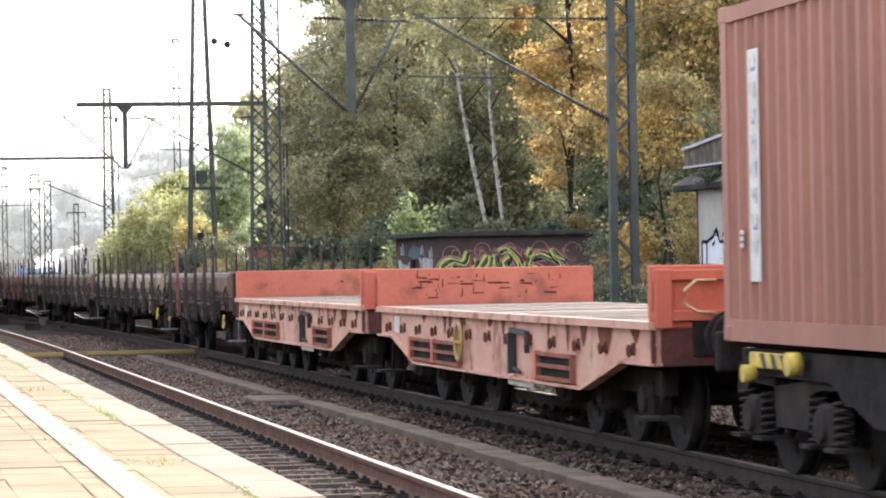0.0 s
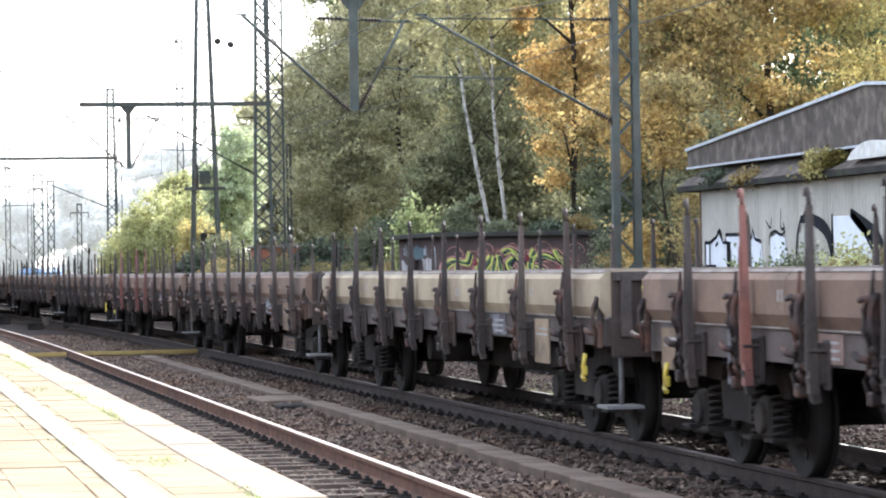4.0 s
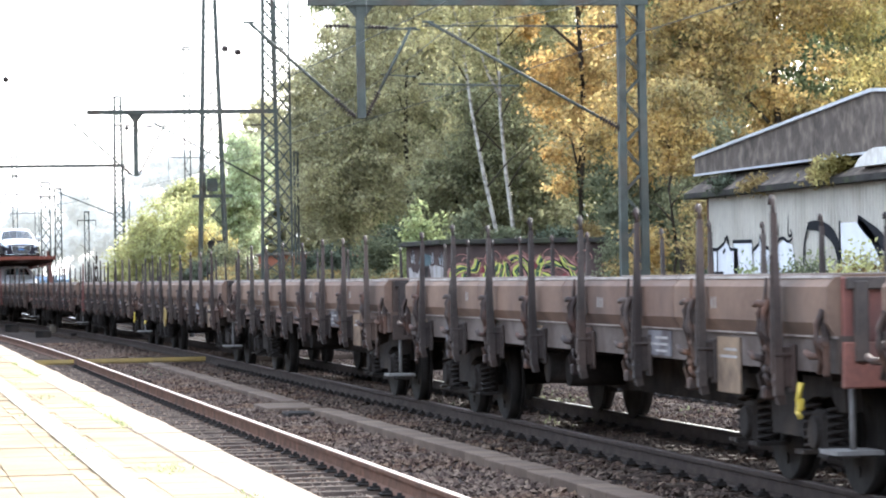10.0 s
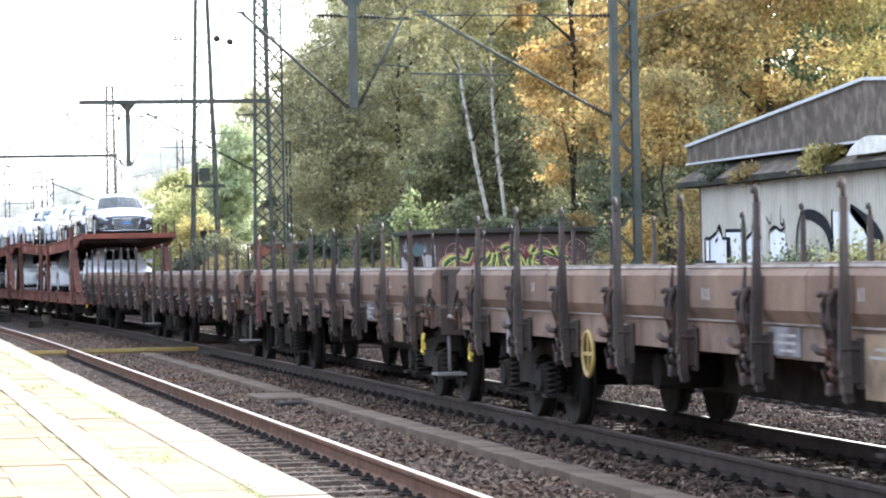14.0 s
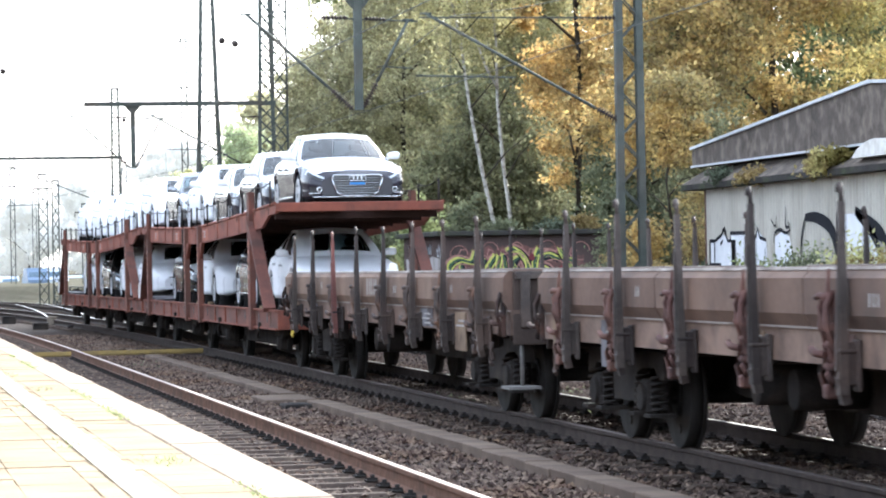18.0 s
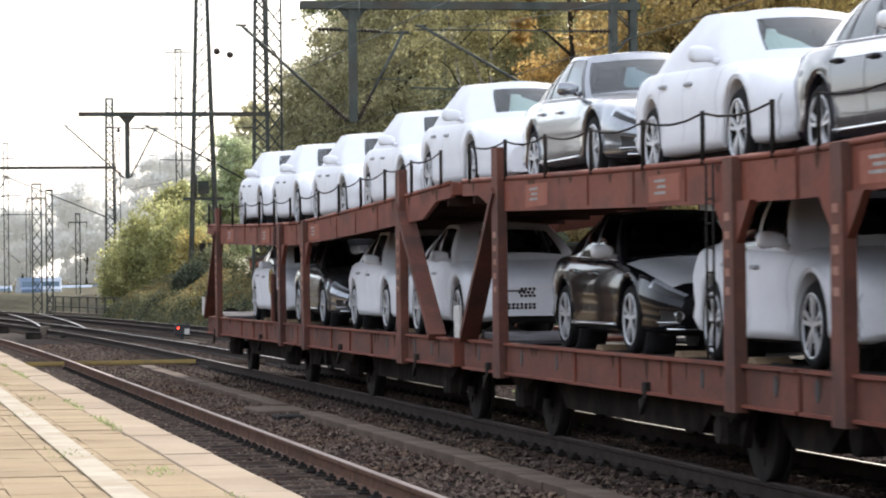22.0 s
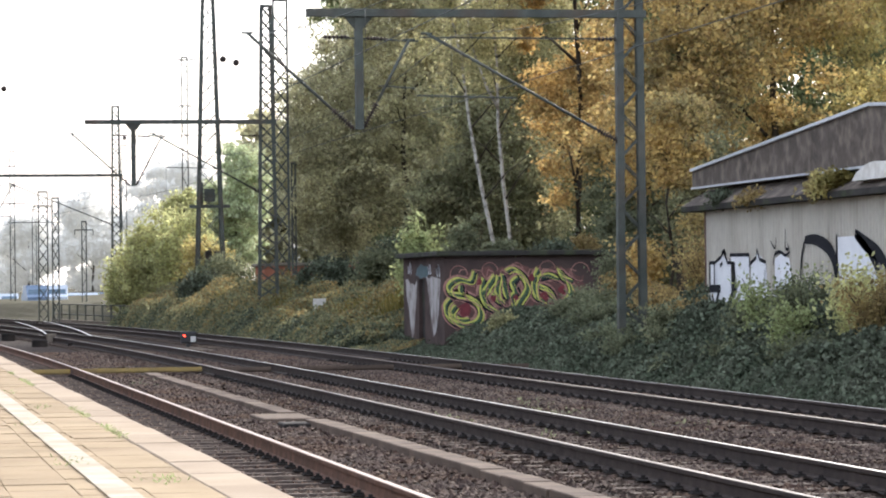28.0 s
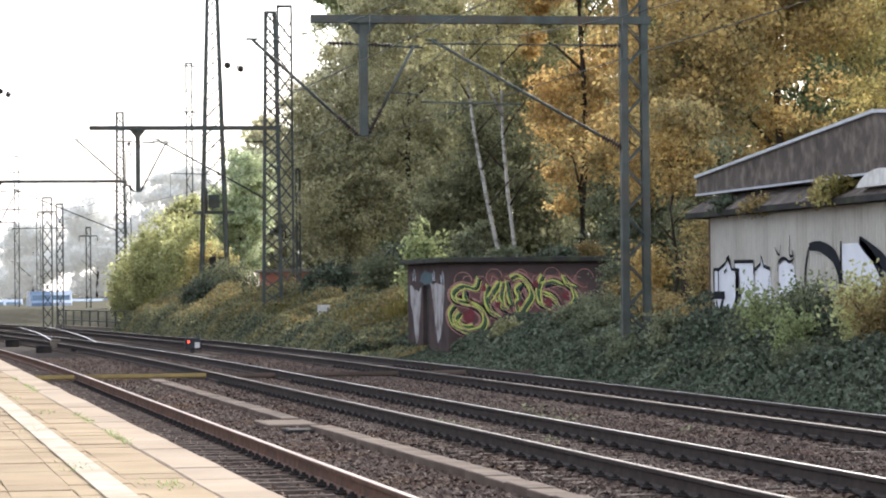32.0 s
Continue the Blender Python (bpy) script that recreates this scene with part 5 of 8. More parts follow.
def flat_wagon(q0, q1):
    """Short six-axle heavy flat wagon with fish-bellied sides, end walls and a plank deck."""
    L = q1 - q0
    h = L / 2
    w = empty("flat_wagon", label="faded red heavy flat wagon with end walls and planked deck", category="freight wagon", group="red flat wagons")
    prof = [(-h, 1.11), (-h, 0.8), (-h + 1.05, 0.8), (-h + 2.6, 0.51), (h - 2.6, 0.51), (h - 1.05, 0.8), (h, 0.8), (h, 1.11)]
    for s in (-1, 1):
        bm = B()
        prism(bm, prof, s * 1.34 - 0.02, s * 1.34 + 0.02)
        sill = part("side_sill", bm, REDSILL, w, "faded pink-red rust-streaked side sill")
        bm = B()
        prev = prof[1]
        for p in prof[2:7]:
            beam(bm, (s * 1.36, prev[0], prev[1]), (s * 1.36, p[0], p[1]), 0.11, 0.025)
            prev = p
        beam(bm, (s * 1.36, -h, 1.125), (s * 1.36, h, 1.125), 0.13, 0.07)
        part("sill_flange", bm, REDSILL, sill)
        n = 13
        for i in range(n):
            y = -h + 0.75 + i * (L - 1.5) / (n - 1)
            bm = B()
            ring(bm, (s * 1.41, y, 0.9), 0.045, 0.014, "x", 10, 5)
            box(bm, s * 1.36 - 0.02, s * 1.36 + 0.045, y - 0.04, y + 0.04, 0.86, 0.97, 0.008)
            part("lashing_ring", bm, mat("rusty_ring", (0.16, 0.07, 0.05), (0.09, 0.04, 0.03), 0.8), sill)
        for a, b in ((-h + 3.0, -h + 4.5), (h - 5.4, h - 3.9), (h - 3.8, h - 2.4)):
            bm = B()
            for z in (0.56, 0.68, 0.79):
                beam(bm, (s * 1.385, a, z), (s * 1.385, b, z), 0.05, 0.035)
            for y in (a, b):
                beam(bm, (s * 1.385, y, 0.54), (s * 1.385, y, 0.81), 0.05, 0.06, up=(1, 0, 0))
            rack = part("stake_rack", bm, RACK, sill)
            # dark plate on the sill stands for the shade inside the rack
            bm = B()
            box(bm, s * 1.36 - 0.005, s * 1.36 + 0.012, a + 0.02, b - 0.02, 0.55, 0.8)
            part("rack_recess", bm, UNDER, rack)
            bm = B()
            box(bm, s * 1.36, s * 1.42, b, b + 0.12, 0.53, 0.82, 0.01)
            part("rack_end", bm, RED, rack)
        bm = B()
        beam(bm, (s * 1.4, -h + 5.65, 0.56), (s * 1.4, -h + 5.65, 0.97), 0.05, 0.1, up=(1, 0, 0))
        beam(bm, (s * 1.4, -h + 4.95, 0.78), (s * 1.4, -h + 4.95, 0.97), 0.04, 0.05, up=(1, 0, 0))
        beam(bm, (s * 1.4, -h + 4.93, 0.97), (s * 1.4, -h + 5.7, 1.0), 0.05, 0.05)
        beam(bm, (s * 1.4, -h + 5.3, 0.58), (s * 1.4, -h + 5.65, 0.62), 0.03, 0.03)
        part("brake_lever_frame", bm, BLACK, sill, "black brake change-over lever frame")
        bm = B()
        box(bm, s * 1.355, s * 1.372, -h + 4.8, -h + 6.0, 0.44, 0.51)
        part("number_plate_rail", bm, GALV, sill, "pale lettering plate")
        bm = B()
        box(bm, s * 1.36, s * 1.38, h - 1.5, h - 1.15, 0.85, 1.05)
        part("data_plate", bm, GALV if s < 0 else BLACK, sill)
    bm = B()
    box(bm, -1.3, 1.3, -h + 0.05, h - 0.05, 0.85, 1.1)
    part("underframe", bm, UNDER, w)
    pm = None
    rng = random.Random(int(q0))
    n = 44
    pw = (L - 0.4) / n
    for i in range(n):
        if pm is None:
            bm = B()
            box(bm, -1.33, 1.33, -pw / 2 + 0.008, pw / 2 - 0.008, 0, 0.05, 0.006)
            pm = bpy.data.meshes.new("plank")
            bm.to_mesh(pm)
            bm.free()
            pm.materials.append(PLANK)
        piece("plank", pm, w, pose(0, -h + 0.2 + (i + 0.5) * pw, 1.115 + rng.uniform(-0.006, 0.006)))
    for e in (-1, 1):
        y = e * (h - 0.06)
        bm = B()
        box(bm, -1.4, 1.4, y - 0.05, y + 0.05, 1.1, 1.63, 0.012)
        wall = part("end_wall", bm, RED, w, "orange-red folding end wall with scuffed paint")
        bm = B()
        for x in (-1.3, -0.45, 0.45, 1.3):
            box(bm, x - 0.07, x + 0.07, y + e * 0.05, y + e * 0.12, 1.1, 1.6, 0.01)
        for z in (1.16, 1.5):
            box(bm, -1.38, 1.38, y + e * 0.05, y + e * 0.1, z, z + 0.09, 0.008)
        part("wall_ribs", bm, RED, wall)
        bm = B()
        tube(bm, [(-0.85, y + e * 0.1, 1.5), (-1.05, y + e * 0.22, 1.5), (-1.15, y + e * 0.22, 1.42), (-1.15, y + e * 0.22, 1.3), (-1.05, y + e * 0.22, 1.24), (-0.85, y + e * 0.1, 1.22)], 0.015, 6)
        part("grab_handle", bm, HANDLE, w, "bent pale yellow grab handle")
        bm = B()
        box(bm, -1.4, 1.4, e * h - 0.04 if e > 0 else -h, e * h if e > 0 else -h + 0.04, 0.78, 1.1, 0.01)
        part("buffer_beam", bm, RACKDARK, w, "dark rusted buffer beam")
        buffers(w, e * h, e)
        for s in (-1, 1):
            bm = B()
            rod(bm, (s * 1.25, e * (h - 0.25), 0.8), (s * 1.25, e * (h - 0.25), 0.35), 0.02, 6)
            box(bm, s * 1.25 - 0.2, s * 1.25 + 0.12, e * (h - 0.25) - 0.2, e * (h - 0.25) + 0.2, 0.33, 0.36)
            part("shunter_step", bm, UNDER, w)
    for e in (-1, 1):
        bogie(w, e * (h - 2.9), (-1.6, 0.0, 1.6), True)
    # rust that runs down from the sill's top edge
    for s in (-1, 1):
        bm = B()
        for k in range(13):
            y, a, d = rng.uniform(-h + 0.5, h - 0.7), rng.uniform(0.06, 0.22), rng.uniform(0.08, 0.27)
            lean = rng.uniform(-0.05, 0.05)
            bm.faces.new([bm.verts.new((s * 1.3615, y + dy, 1.085 - dz)) for dy, dz in ((-a, 0), (a, 0), (a * 0.7 + lean, d * 0.55), (a * 0.25 + lean, d), (-a * 0.2 + lean, d * 0.9), (-a * 0.75, d * 0.4))])
        tagged(part("rust_streak", bm, STREAK, w), "dark rust run down from the deck edge", kind="stuff")
    MOVING.append((w, (q0 + q1) / 2, 0.0))
    return w


w1 = flat_wagon(25.1, 39.05)


PLATEA = mat("sill_plate_tan", (0.3, 0.215, 0.145), (0.2, 0.15, 0.11), 0.8, scale=3, fine=20, dirt=(0.08, 0.06, 0.05), dirt_amt=0.7, dirt_scale=3, obj=0.25)
PLATEB = mat("sill_plate_grey", (0.2, 0.19, 0.2), (0.14, 0.13, 0.14), 0.8, scale=3, fine=20, dirt=(0.07, 0.055, 0.05), dirt_amt=0.7, dirt_scale=3, obj=0.2)
PLATEC = mat("sill_plate_pink", (0.26, 0.18, 0.155), (0.19, 0.13, 0.115), 0.8, scale=3, fine=20, dirt=(0.08, 0.055, 0.045), dirt_amt=0.7, dirt_scale=3, obj=0.2)
FADED = mat("faded_white_print", (0.42, 0.4, 0.38), (0.25, 0.23, 0.22), 0.8, scale=14)


def stake_wagon(q0, L, n_stakes, pivot, look_no):
    """Four-axle stake wagon with low folding sides."""
    h = L / 2
    w = empty("stake_wagon", label="grimy brown stake wagon with folding sides and dark steel stakes", category="freight wagon", group="stake wagons")
    first, last = (1.05, L - 1.5) if L > 15 else (1.75, L - 1.75)
    ys = [-h + first + i * (last - first) / (n_stakes - 1) for i in range(n_stakes)]
    for s in (-1, 1):
        bm = B()
        box(bm, s * 1.3 - 0.05, s * 1.3 + 0.05, -h, h, 0.92, 1.18)
        part("side_sill", bm, SILL, w, "dirty grey side sill")
        edges = [-h + 0.03] + [(a + b) / 2 for a, b in zip(ys[1::2], ys[2::2])] + [h - 0.03]
        for a, b in zip(edges, edges[1:]):
            bm = B()
            prism(bm, [(s * 1.36, 1.17), (s * 1.42, 1.27), (s * 1.42, 1.52), (s * 1.36, 1.585), (s * 1.32, 1.585), (s * 1.32, 1.17)], a + 0.01, b - 0.01, "y")
            wall = part("side_board", bm, SIDEWALL, w)
            bm = B()
            prism(bm, [(s * 1.378, 1.578), (s * 1.365, 1.6), (s * 1.31, 1.6), (s * 1.31, 1.587), (s * 1.358, 1.587), (s * 1.37, 1.572)], a + 0.02, b - 0.02, "y")
            part("top_rim", bm, RIM, wall, "pale rim along the board")
        for i, y in enumerate(ys):
            bm = B()
            tilt = 0.02 * math.sin(i * 5.1 + look_no)
            top = 2.05 + 0.03 * math.sin(i * 3.3)
            taper(bm, (s * 1.475, y, 0.74), (s * (1.475 + tilt), y, top), (0.065, 0.092), (0.04, 0.056))
            taper(bm, (s * 1.515, y, 0.9), (s * (1.5 + tilt), y, top - 0.3), (0.02, 0.04), (0.014, 0.025))
            tube(bm, [(s * (1.475 + tilt), y, top - 0.02), (s * (1.475 + tilt), y, top + 0.08), (s * (1.475 + tilt), y + 0.03, top + 0.115), (s * (1.475 + tilt), y + 0.065, top + 0.1), (s * (1.475 + tilt), y + 0.065, top + 0.06)], 0.02, 5)
            part("stake", bm, STAKE, w)
            bm = B()
            box(bm, s * 1.36, s * 1.44, y - 0.03, y + 0.055, 0.8, 1.09, 0.01)
            box(bm, s * 1.36, s * 1.515, y - 0.05, y + 0.05, 1.02, 1.045, 0.006)
            beam(bm, (s * 1.49, y, 0.86), (s * 1.45, y + 0.02, 0.68), 0.09, 0.06, up=(1, 0, 0))
            box(bm, s * 1.355, s * 1.385, y - 0.07, y + 0.07, 0.76, 1.11, 0.01)
            part("stake_pocket", bm, STAKE, w)
            # hinge and latch beside the stake
            yy = y + 0.34
            bm = B()
            box(bm, s * 1.4, s * 1.45, yy - 0.035, yy + 0.035, 0.74, 1.44, 0.012)
            for d, lo in ((-0.062, 0.8), (0.062, 0.72)):
                tube(bm, [(s * 1.45, yy + d * 0.5, 1.42), (s * 1.49, yy + d + 0.02, 1.32), (s * 1.5, yy + d - 0.01, 1.2), (s * 1.46, yy + d - 0.02, 1.08), (s * 1.46, yy + d + 0.015, 0.97), (s * 1.485, yy + d + 0.02, 0.87), (s * 1.455, yy + d - 0.01, lo)], 0.027, 6)
            taper(bm, (s * 1.47, yy, 1.36), (s * 1.455, yy - 0.01, 1.585), (0.035, 0.04), (0.016, 0.018))
            tube(bm, [(s * 1.48, yy - 0.03, 1.38), (s * 1.5, yy + 0.07, 1.405), (s * 1.5, yy + 0.15, 1.39)], 0.024, 5)
            tube(bm, [(s * 1.48, yy + 0.02, 1.0), (s * 1.515, yy + 0.12, 1.005), (s * 1.525, yy + 0.2, 1.04)], 0.028, 5)
            for z in (0.92, 1.07, 1.19):
                rod(bm, (s * 1.45, yy - 0.1, z), (s * 1.45, yy + 0.1, z), 0.032, 8)
            box(bm, s * 1.35, s * 1.46, yy - 0.085, yy + 0.085, 0.93, 1.09, 0.02)
            box(bm, s * 1.38, s * 1.5, yy - 0.05, yy + 0.05, 0.7, 0.8, 0.015)
            part("board_latch", bm, LATCH, w)
        for e in (-1, 1):
            yy = e * (h - 0.13)
            bm = B()
            box(bm, s * 1.38, s * 1.43, yy - 0.03, yy + 0.03, 0.9, 1.3, 0.01)
            tube(bm, [(s * 1.42, yy, 1.36), (s * 1.46, yy + 0.02, 1.26), (s * 1.48, yy - 0.01, 1.14), (s * 1.44, yy, 1.02), (s * 1.45, yy + 0.02, 0.92)], 0.03, 6, 0.02)
            tube(bm, [(s * 1.42, yy, 1.04), (s * 1.49, yy + 0.1, 1.04), (s * 1.5, yy + 0.16, 1.07)], 0.026, 5)
            rod(bm, (s * 1.43, yy - 0.07, 1.14), (s * 1.43, yy + 0.07, 1.14), 0.03, 8)
            part("end_latch", bm, LATCH, w)
        bm = B()
        box(bm, s * 1.345, s * 1.372, -h + 0.02, h - 0.02, 1.163, 1.178)
        part("sill_edge", bm, RIM, w, "pale sill edge")
        for k, (y, z, n) in enumerate(((-h + 2.9, 1.4, 2), (-1.9, 1.38, 3), (h - 4.1, 1.41, 2))):
            bm = B()
            for i in range(n):
                box(bm, s * 1.42, s * 1.4225, y + 0.09 * i, y + 0.09 * i + 0.03, z - 0.05, z + 0.04)
            part("faded_marking", bm, FADED, w, "faded white board marking")
        # worn plates on the sill, some hanging below it beside the bogies, with short rows of lettering
        for k, (y, a, b, z0, z1) in enumerate(((-h + 2.75, -0.32, 0.32, 0.7, 1.13), (-h + 4.9, -0.38, 0.38, 0.94, 1.15), (-0.9, -0.3, 0.3, 0.94, 1.14), (1.2, -0.25, 0.25, 0.95, 1.13), (h - 2.75, -0.36, 0.3, 0.72, 1.14), (h - 5.0, -0.3, 0.3, 0.94, 1.15), (h - 0.75, -0.4, 0.3, 0.78, 1.12))):
            bm = B()
            box(bm, s * 1.352, s * 1.366, y + a, y + b, z0, z1)
            pl = part("sill_plate", bm, (PLATEA, PLATEB, PLATEC)[k % 3], w, "worn lettered plate")
            bm = B()
            for i in range(2 + k % 2):
                zz = 0.97 + 0.055 * i
                box(bm, s * 1.366, s * 1.369, y + a * 0.75, y + b * (0.7 - 0.4 * ((i + k) % 2)), zz, zz + 0.02)
            part("lettering", bm, FADED, pl)
    bm = B()
    box(bm, -1.25, 1.25, -h + 0.02, h - 0.02, 1.02, 1.14)
    part("floor", bm, PLANK, w, "grey wooden wagon floor")
    bm = B()
    for s in (-0.35, 0.35):
        prism(bm, [(-h, 1.0), (-h, 0.78), (-pivot / 2 - 1.2, 0.7), (-pivot / 2 + 1.6, 0.46), (pivot / 2 - 1.6, 0.46), (pivot / 2 + 1.2, 0.7), (h, 0.78), (h, 1.0)], s - 0.03, s + 0.03)
    for k in range(9):
        y = -h + 0.6 + k * (L - 1.2) / 8
        box(bm, -1.24, 1.24, y - 0.05, y + 0.05, 0.85, 1.02)
    part("underframe", bm, UNDER, w)
    for e in (-1, 1):
        bm = B()
        y = e * (h - 0.04)
        box(bm, -1.32, 1.32, y - 0.035, y + 0.035, 1.14, 1.585, 0.01)
        wall = part("end_board", bm, ENDDARK, w, "dark end board")
        bm = B()
        for x in (-1.2, -0.5, 0.5, 1.2):
            box(bm, x - 0.05, x + 0.05, y + e * 0.035, y + e * 0.1, 1.0, 1.56, 0.01)
        box(bm, -1.3, 1.3, y + e * 0.035, y + e * 0.09, 1.5, 1.585, 0.008)
        part("end_ribs", bm, STAKE, wall)
        bm = B()
        box(bm, -1.33, 1.33, e * h - 0.03, e * h + 0.03, 0.82, 1.14, 0.01)
        part("buffer_beam", bm, ENDDARK, w)
        buffers(w, e * h, e)
        bm = B()
        tube(bm, [(-0.8, y + e * 0.09, 1.52), (-1.0, y + e * 0.2, 1.52), (-1.08, y + e * 0.2, 1.45), (-1.08, y + e * 0.2, 1.33), (-1.0, y + e * 0.2, 1.27), (-0.85, y + e * 0.2, 1.27)], 0.015, 6)
        part("grab_handle", bm, YELLOWP if look_no % 2 else STAKE, w)
        for s in (-1, 1) if e < 0 else ():
            bm = B()
            rod(bm, (s * 1.2, e * (h - 0.2), 0.85), (s * 1.2, e * (h - 0.2), 0.38), 0.022, 6)
            box(bm, s * 1.2 - 0.18, s * 1.2 + 0.16, e * (h - 0.2) - 0.2, e * (h - 0.2) + 0.2, 0.36, 0.39)
            part("shunter_step", bm, STEPGREY, w, "pale grey shunter step")
        for s in (-1, 1):
            bm = B()
            yp = e * (h - 0.75)
            tube(bm, [(s * 1.4, yp, 0.84), (s * 1.42, yp, 0.72), (s * 1.42, yp + 0.03, 0.63), (s * 1.42, yp - 0.04, 0.6)], 0.022, 6)
            box(bm, s * 1.41 - 0.02, s * 1.41 + 0.03, yp - 0.025, yp + 0.025, 0.64, 0.73, 0.01)
            part("brake_pull", bm, YELLOWP, w, "yellow brake release pull")
        bogie(w, e * pivot / 2)
    brake_gear(w, [(1.6, 0.66, 0.16, 0.7), (2.6, 0.66, 0.16, 0.7)] if L > 15 else [(-0.6, 0.66, 0.15, 0.7), (0.8, 0.66, 0.15, 0.7)])
    return w


def set_material(ob, m):
    ob.material_slots[0].link = "OBJECT"
    ob.material_slots[0].material = m


def children(w, name):
    return sorted([c for c in w.children if c.name.split(".")[0] == name], key=lambda c: c.name)


s1 = stake_wagon(55.4, 11.55, 6, 8.2, 0)
set_material(children(s1, "stake")[4], STAKERED)
tagged(s1, "short grimy stake wagon with grey sill and yellow brake pulls")
MOVING.append((s1, 55.4 + 11.55 / 2, 0.0))
WAGON = 17.2
NEAR_ENDS = [68.4, 87.2, 105.9, 124.2, 142.92, 161.88, 180.5, 199.38, 218.2]
s2 = stake_wagon(68.4, WAGON, 8, 12.9, 1)
STAKE_WAGONS = [s2] + [copy_thing(s2, pose(0, 0, 0)) for _ in NEAR_ENDS[1:]]
RED_STAKES = {2: (3, 4, 6), 6: (7,), 8: (5,)}
for k, (w, q) in enumerate(zip(STAKE_WAGONS, NEAR_ENDS)):
    MOVING.append((w, q + WAGON / 2, 0.0))
    boards = children(w, "side_board")
    tan = {0: range(len(boards))}.get(k, ())
    for i in tan:
        set_material(boards[i], SIDETAN)
    stakes = children(w, "stake")
    for i in RED_STAKES.get(k, ()):
        set_material(stakes[i], STAKERED)
    for g in children(w, "grab_handle"):
        set_material(g, STAKE if k % 3 == 1 else HANDLEYELLOW)
    for g in children(w, "side_sill") if k >= 4 or k == 1 else ():
        set_material(g, SILLBROWN)
    for g in children(w, "board_latch") if k in (2, 7) else ():
        set_material(g, LATCHRED)
    for i, g in enumerate(children(w, "brake_pull")):
        if (i * 2 + k) % 3 != 0:
            set_material(g, STAKE)
set_material(children(STAKE_WAGONS[3], "end_board")[0], STAKERED)
set_material(children(STAKE_WAGONS[3], "buffer_beam")[0], STAKERED)
tagged(STAKE_WAGONS[3], "grimy stake wagon with a red-painted end board")
tagged(STAKE_WAGONS[0], "stake wagon with tan yellowish folding sides and dark stakes")
for k in (2, 6):
    tagged(STAKE_WAGONS[k], "grimy brown stake wagon with several rusty red stakes")
bm = B()
for y, z0, z1 in ((-0.35, 1.29, 1.5), (-0.2, 1.29, 1.5), (0.0, 1.29, 1.5), (0.17, 1.29, 1.5), (0.36, 1.29, 1.5)):
    box(bm, -1.4225, -1.42, y - 0.03, y + 0.03, z0, z1)
box(bm, -1.4225, -1.42, -0.35, -0.2, 1.385, 1.425)
part("large_marking", bm, FADED, STAKE_WAGONS[8], "large faded white lettering")
bm = B()
ring(bm, (-1.5, 0, 0), 0.2, 0.02, "x", 20, 6)
for a in (0, 1.57):
    beam(bm, (-1.5, 0.2 * math.cos(a), 0.2 * math.sin(a)), (-1.5, -0.2 * math.cos(a), -0.2 * math.sin(a)), 0.02, 0.03)
hw = part("handwheel", bm, YELLOW, STAKE_WAGONS[5], "dull yellow brake handwheel")
hw.matrix_basis = pose(0, 1.9, 0.82)


